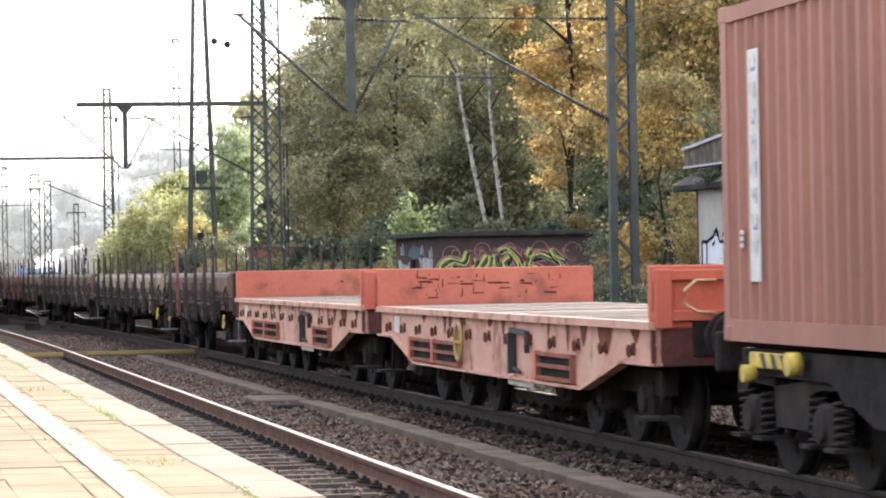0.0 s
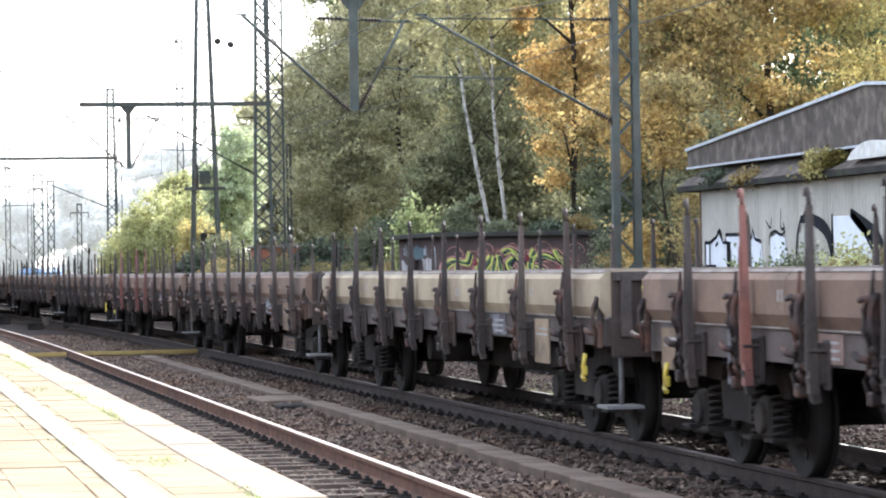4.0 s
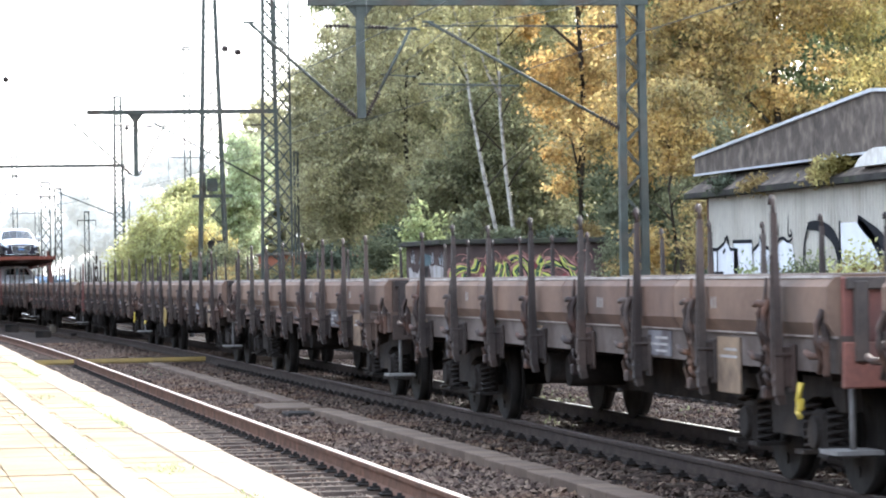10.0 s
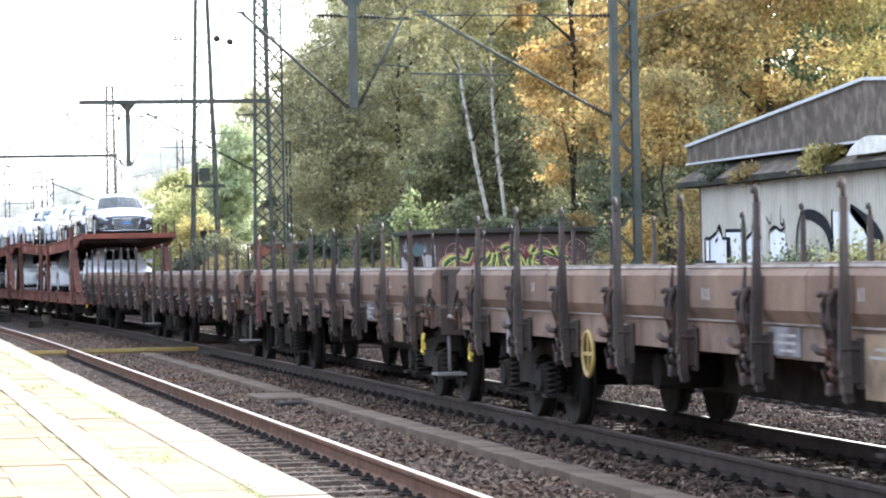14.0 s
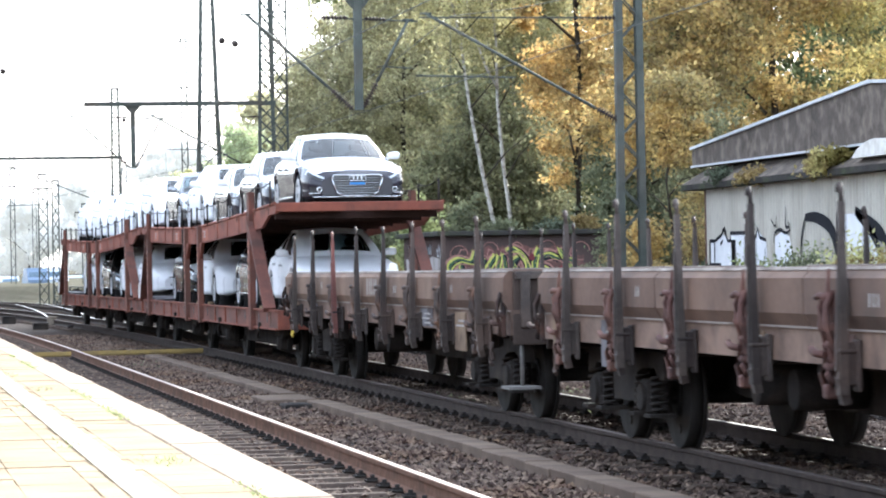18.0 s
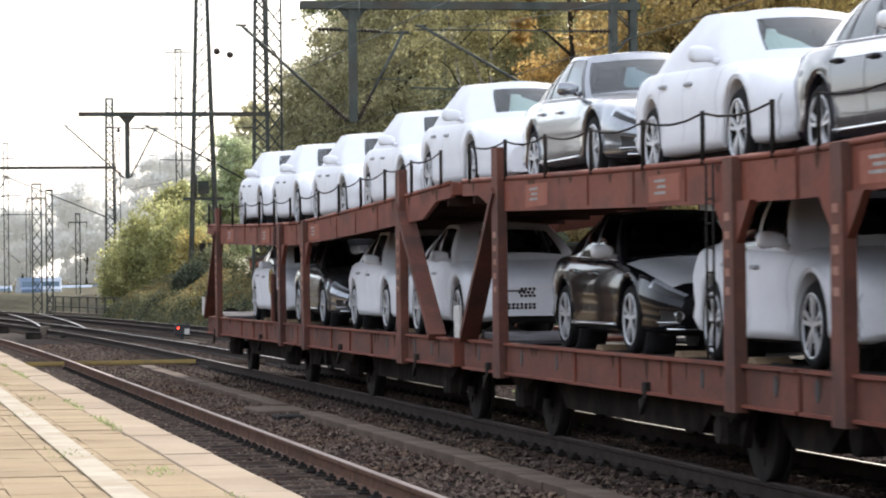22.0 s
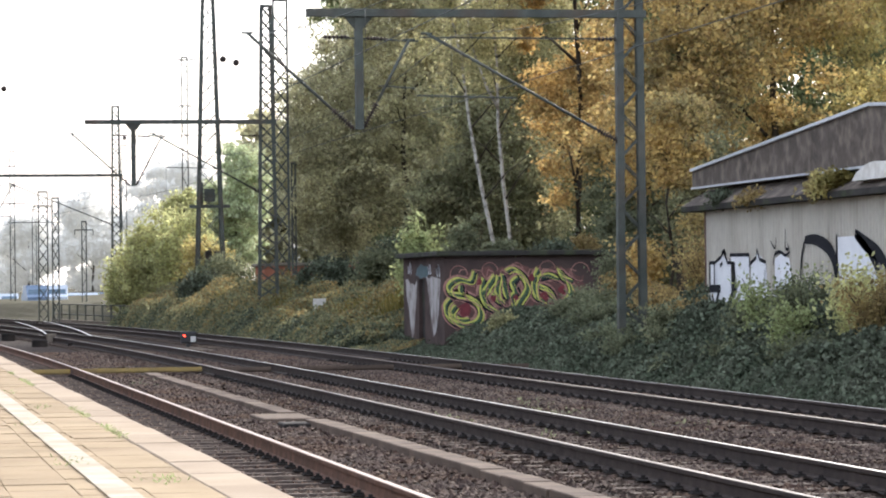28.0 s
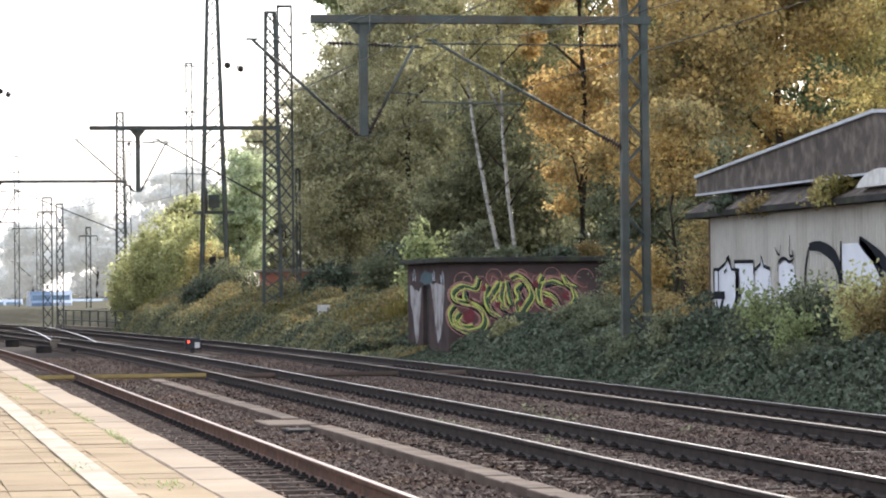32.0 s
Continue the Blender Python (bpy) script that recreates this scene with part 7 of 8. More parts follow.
def cabin(c, estate, style, paint, roof_paint):
    """Pillars, panes and roof over the shoulder line."""
    cols = cabin_columns(estate)

    def at(k, t, s, off=0.0):
        p, q = Vector(cols[k][0]), Vector(cols[k][1])
        v = p + (q - p) * t
        bulge = 0.035 * math.sin(math.pi * t) + off
        flat = Vector((v.x, (v.y - 0.4) * 0.35, 0))
        v += flat.normalized() * bulge if flat.length else Vector((0, 0, 0))
        return (s * v.x, v.y, v.z)
    n, m = len(cols), len(LEVELS)
    screen = range(0, 5)
    doors = (range(7, 11), range(12, 15), range(16, 18))
    rear = range(20, 23)
    covered = style.startswith("cover")
    panes = {}
    for s in (-1, 1):
        for k in range(n - 1):
            for j in range(m - 1):
                inside = 1 <= j < m - 2
                name = ""
                if k in screen and inside and j < m - 3 and (not covered or (k < (3 if s < 0 else 4) and 2 <= j)):
                    name = "windscreen"
                elif k in rear and inside:
                    name = "rear_window"
                elif inside and style != "cover_tall":
                    for i, d in enumerate(doors):
                        if k in d:
                            name = "side_window_%d_%d" % (i, s)
                if not name and inside and not covered and (k in (11, 15) or k == 6):
                    name = "pillar_trim_%d_%d" % (k, s)
                panes.setdefault(name or "cabin_shell", []).append((s, k, j))
    for name, cells in panes.items():
        bm = B()
        seen = {}
        for s, k, j in cells:
            ring4 = []
            for kk, jj in ((k, j), (k + 1, j), (k + 1, j + 1), (k, j + 1)):
                key = (s if cols[kk][0][0] > 1e-6 else 0, kk, jj)
                if key not in seen:
                    seen[key] = bm.verts.new(at(kk, LEVELS[jj], s, -0.006 if "wind" in name else 0.0))
                ring4.append(seen[key])
            bm.faces.new(ring4 if s < 0 else ring4[::-1]).smooth = True
        outward(bm)
        if name == "cabin_shell":
            part("cabin_shell", bm, paint, c)
        else:
            trim = name.startswith("pillar")
            part("side_window" if name.startswith("side") else "pillar_trim" if trim else name, bm, CARTRIM if trim else CARGLASS, c)
    bm = B()
    for s in (-1, 1):
        rows = [[bm.verts.new((s * cols[k][1][0] * f, cols[k][1][1], cols[k][1][2] + 0.035 * (1 - f * f) * min(1.0, cols[k][1][0] * 2.2))) for f in (1.0, 0.75, 0.5, 0.25, 0.0)] for k in range(n)]
        for a, b in zip(rows, rows[1:]):
            for i in range(4):
                q = (a[i], b[i], b[i + 1], a[i + 1])
                bm.faces.new(q if s > 0 else q[::-1]).smooth = True
    bmesh.ops.remove_doubles(bm, verts=bm.verts, dist=0.0006)
    outward(bm)
    part("roof", bm, roof_paint, c)
    bm = B()
    for s in (-1, 1):
        for k in range(n - 1):
            for j in range(m - 1):
                if (s, k, j) in panes["cabin_shell"]:
                    bm.faces.new([bm.verts.new(at(kk, LEVELS[jj], s, -0.03)) for kk, jj in ((k, j), (k + 1, j), (k + 1, j + 1), (k, j + 1))])
        rows = [[bm.verts.new((s * cols[k][1][0] * f * 0.97, cols[k][1][1], cols[k][1][2] - 0.02)) for f in (1.0, 0.0)] for k in range(n)]
        for a, b in zip(rows, rows[1:]):
            bm.faces.new((a[0], b[0], b[1], a[1]))
    box(bm, -0.7, 0.7, -0.55, yc_of(estate) - 0.15, 0.93, 1.0 if not estate else 0.99)
    part("cabin_lining", bm, SEAT, c)
    bm = B()
    for x in (-0.36, 0.36):
        box(bm, x - 0.22, x + 0.22, -0.05, 0.12, 0.55, 1.08, 0.06)
        box(bm, x - 0.12, x + 0.12, 0.02, 0.1, 1.1, 1.24, 0.04)
    box(bm, -0.68, 0.68, 0.95, 1.15, 0.55, 1.02, 0.06)
    box(bm, -0.68, 0.68, -0.72, -0.5, 0.7, 0.965, 0.05)
    part("seats", bm, SEAT, c)


def car_wheel(c, body, s, y):
    bm = B()
    rod(bm, (s * 0.5, y, 0.33), (s * 0.79, y, 0.33), 0.39, 22)
    part("wheel_well", bm, BLACK, body)
    bm = B()
    lathe(bm, (s * 0.68, y, 0.325), (s * 0.88, y, 0.325), [(0.0, 0.25), (0.02, 0.295), (0.1, 0.325), (0.87, 0.325), (1.0, 0.297), (0.97, 0.247), (0.65, 0.24)], 28)
    wh = part("tyre", bm, TYRE, c)
    bm = B()
    ring(bm, (s * 0.87, y, 0.325), 0.243, 0.013, "x", 28, 5)
    rod(bm, (s * 0.85, y, 0.325), (s * 0.872, y, 0.325), 0.045, 12, 0.035)
    for k in range(5):
        for d in (-0.17, 0.17):
            a = k * 1.2566 + d + 0.3
            b = k * 1.2566 + d * 0.4 + 0.3
            beam(bm, (s * 0.862, y + 0.03 * math.cos(b), 0.325 + 0.03 * math.sin(b)), (s * 0.866, y + 0.24 * math.cos(a), 0.325 + 0.24 * math.sin(a)), 0.026, 0.02, up=(1, 0, 0))
    part("rim", bm, ALLOY, wh)


def make_car(style):
    estate = style in ("silver_estate", "grey_estate")
    covered = style.startswith("cover")
    tall = style == "cover_tall"
    paint = COVER if covered else {"silver": CARSILVER, "silver_estate": CARSILVER, "grey": CARGREY, "grey_estate": CARGREY, "black": CARBLACK}[style]
    label = "new car wrapped in a white transport cover" if covered else {"silver": "silver new car with clear windscreen", "silver_estate": "silver new estate car", "grey": "dark violet-grey new car, bonnet and roof white for film and sky glare", "grey_estate": "dark grey new estate car, top white for film and sky glare", "black": "glossy black new car"}[style]
    film = style.startswith("grey")
    c = empty("car", label=label, category="car", group="cars on the transporter")
    ys = [-2.36, -2.345, -2.32, -2.28, -2.22, -2.15, -2.05, -1.95, -1.87] + run(-1.82, -1.02, 0.032) + run(-0.9, 0.8, 0.12) + run(0.94, 1.74, 0.032) + [1.82, 1.92, 2.02, 2.12, 2.2, 2.27, 2.32, 2.345, 2.36]
    bm = B()
    skin(bm, ys, 0, 12, 0.0)
    for y in (-2.36, 2.36):
        r = half_ring(y)[1:]
        bm.faces.new([bm.verts.new((p[0], y, p[1])) for p in r] + [bm.verts.new((-p[0], y, p[1])) for p in r[-2::-1]])
    bmesh.ops.remove_doubles(bm, verts=bm.verts, dist=0.0006)
    bmesh.ops.recalc_face_normals(bm, faces=bm.faces)
    body = part("body", bm, paint, c)
    bm = B()
    box(bm, -0.7, 0.7, -2.1, 2.1, 0.17, 0.3, 0.03)
    part("floor_pan", bm, BLACK, c)
    cabin(c, estate, style, CARWHITE if film else paint, CARWHITE if film else paint)
    # white bonnet: protective film, with the sky's glare painted in
    if film or style == "black":
        bm = B()
        skin(bm, run(-2.24, -1.02, 0.06), 8, 12, 0.004)
        part("bonnet_film", bm, CARWHITE, c, "white film with sky reflection painted in")
        # upper doors: reflected sky painted as a white band
        for s in (-1, 1) if film else ():
            bm = B()
            skin(bm, run(-0.78, 1.0, 0.1), 6, 8, 0.004, (s,))
            part("door_film", bm, CARWHITE, c, "white film with sky reflection painted in")
    for s in (-1, 1):
        bm = B()
        bmesh.ops.create_uvsphere(bm, u_segments=14, v_segments=10, radius=1.0)
        for v in bm.verts:
            x, y, z = (math.copysign(abs(t) ** 0.7, t) for t in v.co)
            v.co = (s * 0.93 + x * 0.115, -0.56 + y * 0.065, 0.985 + z * (0.066 + 0.012 * s * x))
        for f in bm.faces:
            f.smooth = True
        rod(bm, (s * 0.77, -0.54, 0.92), (s * 0.88, -0.56, 0.95), 0.03, 6)
        part("wing_mirror", bm, CARWHITE if film or style == "black" else paint, c)
        for y in WHEELS_Y:
            car_wheel(c, body, s, y)
    for yy in (-0.86, 0.2, 1.02):
        for s in (-1, 1):
            bm = B()
            skin(bm, [yy - 0.005, yy + 0.005], 2, 8, 0.003, (s,))
            part("door_gap" if not covered else "cover_seam", bm, BLACK if not covered else SEAM, body)
    for s in (-1, 1):
        for yy in (0.05, 0.9):
            bm = B()
            x = s * (along(HALF, yy) - 0.01)
            z = along(SHOULDER, yy) - 0.13
            box(bm, x - 0.022, x + 0.022, yy - 0.1, yy + 0.08, z - 0.016, z + 0.016, 0.01)
            part("door_handle", bm, CHROME if style in ("silver", "silver_estate", "black") else (BLACK if film else SEAM), c)
    if covered:
        bm = B()
        for s in (-1, 1):
            for i, z in enumerate((0.36, 0.4, 0.5, 0.54, 0.58)):
                for k in range(7 if i < 2 else 4):
                    ring(bm, (s * (0.14 + 0.05 * k + 0.02 * (i == 3)), -2.366, z), 0.01, 0.009, "y", 8, 4)
        part("vent_holes", bm, BLACK, c, "rows of dark vent holes")
        bm = B()
        skin(bm, [-2.22, -2.23], 1, 6, 0.004)
        part("front_panel_seam", bm, SEAM, body)
        bm = B()
        box(bm, -0.5, -0.24, -2.372, -2.34, 0.55, 0.568, 0.004)
        part("cover_slot", bm, BLACK, c)
    else:
        outline = [(-0.4, 0.6), (0.4, 0.6), (0.43, 0.54), (0.36, 0.33), (0.27, 0.255), (-0.27, 0.255), (-0.36, 0.33), (-0.43, 0.54)]
        bm = B()
        prism(bm, outline, -2.385, -2.34, "y")
        grille = part("grille", bm, CARTRIM, c)
        bm = B()
        for p, q in zip(outline, outline[1:] + outline[:1]):
            rod(bm, (p[0], -2.387, p[1]), (q[0], -2.387, q[1]), 0.011, 6)
        for i in range(7):
            z = 0.3 + 0.042 * i
            rod(bm, (-0.35 - 0.01 * i, -2.388, z), (0.35 + 0.01 * i, -2.388, z), 0.0045, 5)
        part("grille_chrome", bm, CHROME, grille)
        bm = B()
        for k in range(4):
            ring(bm, (-0.1 + k * 0.068, -2.398, 0.545), 0.043, 0.0075, "y", 16, 5)
        part("badge", bm, CHROME, grille)
        bm = B()
        box(bm, -0.13, 0.13, -2.402, -2.39, 0.44, 0.475)
        part("transport_plate", bm, BLUEPLATE if style != "black" else GALV, c)
        for s in (-1, 1):
            bm = B()
            skin(bm, run(-2.34, -1.98, 0.04), 6, 8, 0.006, (s,))
            hl = part("headlight", bm, LAMPGLASS, c)
            bm = B()
            skin(bm, run(-2.34, -2.04, 0.04), 6, 7, 0.009, (s,))
            part("lamp_surround", bm, CARTRIM, hl)
            bm = B()
            skin(bm, run(-2.35, -2.2, 0.03), 2, 4, 0.006, (s,))
            fl = part("air_intake", bm, CARTRIM, c)
            bm = B()
            tube(bm, [(s * (half_ring(y, 0.02)[3][0]), y, half_ring(y)[3][1] - 0.04) for y in run(-2.35, -2.18, 0.03)], 0.009, 5)
            ring(bm, (s * 0.64, -2.37, 0.36), 0.04, 0.009, "y", 14, 5)
            part("fog_light_trim", bm, CHROME, fl)
        bm = B()
        tube(bm, [(x, -2.36 + 0.25 * max(0, abs(x) - 0.5), 0.235) for x in (-0.74, -0.55, 0, 0.55, 0.74)], 0.014, 6)
        part("bumper_trim", bm, CHROME, c)
        for s in (-1, 1):
            bm = B()
            tube(bm, [(s * (half_ring(y, 0.008)[2][0]), y, 0.27) for y in run(-0.95, 0.9, 0.2)], 0.016, 6)
            part("sill_trim", bm, CHROME, c)
            bm = B()
            tube(bm, [(s * (along(HALF, y) - 0.092), y, along(SHOULDER, y) + 0.012) for y in run(-0.68, 1.4, 0.2)], 0.01, 5)
            part("window_trim", bm, CHROME, c)
    k = (1.015, 1.0, 1.03) if tall else ((1.0, 1.0, 1.0) if covered else (0.97, 0.985, 0.97))
    for o in c.children_recursive:
        o.data.transform(Matrix.Diagonal((*k, 1)))
    return c


TOP_CARS = [(285.96, "cover_tall"), (281.18, "cover_tall"), (276.25, "cover_tall"), (271.2, "cover_tall"), (266.5, "cover_tall"), (260.5, "silver"), (255.3, "cover_tall"), (250.5, "grey"), (245.8, "grey_estate"), (240.6, "grey")]
LOW_CARS = [(284.2, "cover"), (278.7, "silver"), (272.66, "cover"), (267.5, "cover"), (259.1, "black"), (253.4, "cover"), (246.6, "silver_estate"), (241.3, "cover")]
CAR_SORTS = {}
for level, rows in (("top", TOP_CARS), ("low", LOW_CARS)):
    for q, style in rows:
        if style in CAR_SORTS:
            c = copy_thing(CAR_SORTS[style], pose(0, 0, 0))
        else:
            c = CAR_SORTS[style] = make_car(style)
        qc = q - 1.34
        u = qc - (CARRIER_A if qc < 262.2 else CARRIER_B)
        MOVING.append((c, qc, (deck_z(u) - 0.06) if level == "top" else 0.935))


def train_pose(q, z, t):
    y = q - V_TRAIN * t
    return pose(T2 + bend(y), y, z, 0, 0, math.degrees(bend_angle(y)))


def motions():
    times = [0, 2, 4, 6, 8, 10, 12, 14, 16, 18, 20, 22, 24, 26, 28, 30, 32]
    for thing, q, z in MOVING:
        walk(thing, [(t, train_pose(q, z, t)) for t in times])
        # the wheels turn while their wagon rolls by the platform
        t0, t1 = (q - 72) / V_TRAIN, (q - 8) / V_TRAIN
        for ws in thing.children_recursive:
            if ws.name.split(".")[0] == "wheelset":
                y, r = ws.matrix_basis.translation.y, ws.matrix_basis.translation.z
                first, last = max(0, math.floor(t0 * 15)), min(480, math.ceil(t1 * 15))
                ticks = sorted({0, 480} | set(range(first, last + 1)))
                rows = []
                for k in ticks:
                    turn = (min(max(k, first), last) - first) / 15 * V_TRAIN / r
                    rows.append((k / 15, pose(0, y, r, math.degrees(turn))))
                walk(ws, rows)

# ---- plants ----
# c2 patches vary the leaf hue and paint clump shade into the crowns
def leaf_mat(name, c1, c2, trans=0.55, isl=0.42, patch=0.7):
    return mat(name, c1, c2, 0.85, scale=patch, fine=5, bump=0, island=isl, trans=trans, pos=True, spec=0.15)


L_WILLOW = leaf_mat("leaf_grey_green", (0.6, 0.55, 0.33), (0.4, 0.38, 0.24))
L_GREEN = leaf_mat("leaf_green", (0.34, 0.37, 0.18), (0.25, 0.28, 0.13))
L_OLIVE = leaf_mat("leaf_olive", (0.48, 0.43, 0.22), (0.28, 0.27, 0.15))
L_YELLOW = leaf_mat("leaf_yellow", (0.62, 0.5, 0.2), (0.3, 0.28, 0.13))
L_GOLD = leaf_mat("leaf_gold", (0.62, 0.43, 0.165), (0.25, 0.22, 0.115))
L_ORANGE = leaf_mat("leaf_orange", (0.68, 0.46, 0.18), (0.4, 0.31, 0.15))
L_LIME = leaf_mat("leaf_yellow_green", (0.58, 0.55, 0.26), (0.42, 0.43, 0.22))
L_IVY = leaf_mat("leaf_ivy", (0.075, 0.092, 0.06), (0.13, 0.14, 0.1), 0.15, 0.6)
# dark green for trees behind: shaded gaps between crowns put into leaf colour
L_DEEP = leaf_mat("leaf_deep_green", (0.2, 0.22, 0.11), (0.12, 0.145, 0.075))
L_GRASS = leaf_mat("dry_grass", (0.23, 0.17, 0.06), (0.14, 0.13, 0.04))
L_PALE = leaf_mat("leaf_pale_green", (0.58, 0.62, 0.38), (0.44, 0.48, 0.3))
L_BANK = leaf_mat("leaf_bank", (0.28, 0.265, 0.15), (0.18, 0.185, 0.105))
L_WEED = leaf_mat("leaf_weed", (0.2, 0.205, 0.125), (0.14, 0.155, 0.095))
L_DRY = leaf_mat("leaf_dry", (0.36, 0.26, 0.115), (0.24, 0.19, 0.09))
# haze over far leaves, put into a pale colour and a faint glow
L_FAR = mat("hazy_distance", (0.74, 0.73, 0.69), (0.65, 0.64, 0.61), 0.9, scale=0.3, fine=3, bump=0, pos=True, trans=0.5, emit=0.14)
BARK = mat("bark_dark", (0.07, 0.055, 0.042), (0.035, 0.03, 0.025), 0.95, scale=6, fine=30, bump=0.6, stretch=(1, 1, 0.3))
BIRCHBARK = mat("bark_birch", (0.54, 0.51, 0.46), (0.36, 0.33, 0.29), 0.8, scale=3, fine=14, bump=0.3, dirt=(0.05, 0.045, 0.04), dirt_amt=1.0, dirt_scale=2.2, stretch=(1, 1, 2.2))


def leaf_quads(rng, pts, size, droop=0.0, wide=0.55):
    """One pointed four-cornered leaf at each point, turned at random."""
    n = len(pts)
    a = rng.normal(size=(n, 3))
    a[:, 2] -= droop
    a /= np.linalg.norm(a, axis=1, keepdims=True)
    b = rng.normal(size=(n, 3))
    b -= (b * a).sum(1, keepdims=True) * a
    b /= np.linalg.norm(b, axis=1, keepdims=True)
    s = (size * (0.6 + 0.8 * rng.random(n)))[:, None]
    return np.stack([pts - a * s * 0.5, pts + b * s * wide * 0.5 - a * s * 0.05, pts + a * s * 0.5, pts - b * s * wide * 0.5 - a * s * 0.05], 1)


def clumps_in(rng, n, c, r, shell=0.55):
    d = rng.normal(size=(n, 3))
    d /= np.linalg.norm(d, axis=1, keepdims=True)
    k = shell + (1 - shell) * rng.random((n, 1)) ** 0.6
    k *= 0.78 + 0.44 * rng.random((n, 1))
    return np.asarray(c) + d * k * np.asarray(r)


def crown_leaves(rng, lobes, n_clump, n_leaf, clump_r, size, droop=0.0, flat=0.7):
    out = []
    total = sum(r[0] * r[2] for c, r in lobes)
    for c, r in lobes:
        k = max(4, int(n_clump * r[0] * r[2] / total))
        cl = clumps_in(rng, k, c, r)
        m = rng.normal(size=(k, n_leaf, 3)) * clump_r * (0.5 + rng.random((k, 1, 1)))
        m[:, :, 2] *= flat
        out.append((cl[:, None] + m).reshape(-1, 3))
    p = np.concatenate(out)
    return leaf_quads(rng, p, size, droop)


def tree(name, x, y, height, radius, leaf, label, seed, n_leaf=42000, size=0.16, bark=None, base=0.28, lobes=None, droop=0.0, trunks=None, lean=0.0, trunk_r=0.16, forks=()):
    rng = np.random.default_rng(seed)
    g = ground_z(x - bend(min(y, 330)), y) - 0.15
    t = empty(name, pose(x, y, g), label=label, category="tree")
    bm = B()
    trunks = trunks or [(0, 0, lean)]
    limbs = []
    for tx, ty, ln in trunks:
        top = height * 0.82
        pts = [(tx + ln * (k / 6) ** 1.3 + 0.08 * math.sin(k * 1.7 + seed), ty + 0.06 * math.cos(k * 2.1 + seed), top * k / 6) for k in range(7)]
        tube(bm, pts, trunk_r, 8, trunk_r * 0.25)
        for k in range(7):
            f = 0.3 + 0.65 * k / 7
            i = min(5, int(f * 6))
            p = Vector(pts[i]) + (Vector(pts[i + 1]) - Vector(pts[i])) * (f * 6 - i)
            a = rng.random() * 6.28
            ln2 = radius * (0.9 - 0.5 * f) * (0.8 + 0.4 * rng.random())
            q = p + Vector((math.cos(a) * ln2, math.sin(a) * ln2, ln2 * 0.75))
            mid = p + (q - p) * 0.5 + Vector((0, 0, 0.15))
            limbs.append((p, mid, q))
    for line in forks:
        tube(bm, line, trunk_r * 0.6, 6, trunk_r * 0.3)
    part("trunk", bm, bark or BARK, t)
    bm = B()
    for p, m, q in limbs:
        tube(bm, [p, m, q], trunk_r * 0.38, 5, trunk_r * 0.1)
    tagged(part("branching", bm, BARK, t), kind="stuff")
    if lobes is None:
        cz, rz = height * (1 + base) / 2, height * (1 - base) / 2
        lobes = [((0, 0, cz), (radius * 0.8, radius * 0.8, rz * 0.9))]
        for k in range(6):
            a = k * 1.05 + rng.random()
            zz = height * (base + 0.1 + (0.85 - base) * rng.random())
            lobes.append(((math.cos(a) * radius * 0.55, math.sin(a) * radius * 0.55, zz), (radius * 0.5, radius * 0.5, rz * 0.35)))
    maple = "maple" in name
    per = 380 if maple else 160
    ob = new("crown", quads_mesh("crown", crown_leaves(rng, lobes, n_leaf // per, per, radius * (0.065 if maple else 0.065) + 0.12, size, droop, 0.72 if maple else 0.7), leaf))
    ob.parent = t
    return t


def bush(name, x, y, r, h, leaf, label, seed, n_leaf=7000, size=0.12, z=None, group="", stems=True):
    rng = np.random.default_rng(seed)
    g = (ground_z(x - bend(min(y, 330)), y) if z is None else z) - 0.05
    t = empty(name, pose(x, y, g), label=label, category="bush" if name != "weeds" else "weeds", group=group)
    if stems:
        bm = B()
        for k in range(7):
            a = k * 0.9 + seed
            tube(bm, [(0, 0, 0), (math.cos(a) * r * 0.3, math.sin(a) * r * 0.3, h * 0.45), (math.cos(a) * r * 0.55, math.sin(a) * r * 0.55, h * 0.85)], 0.025, 4, 0.008)
        part("stem_tuft", bm, BARK, t)
    lobes = [((0, 0, h * 0.5), (r * 0.75, r * 0.75, h * 0.48))] + [((math.cos(a) * r * 0.55, math.sin(a) * r * 0.55, h * (0.3 + 0.35 * rng.random())), (r * 0.45, r * 0.45, h * 0.3)) for a in rng.random(5) * 6.28]
    per = 40
    q = crown_leaves(rng, lobes, n_leaf // per, per, 0.1 * r + 0.05, size)
    ob = new("foliage", quads_mesh("foliage", q, leaf))
    ob.parent = t
    return t


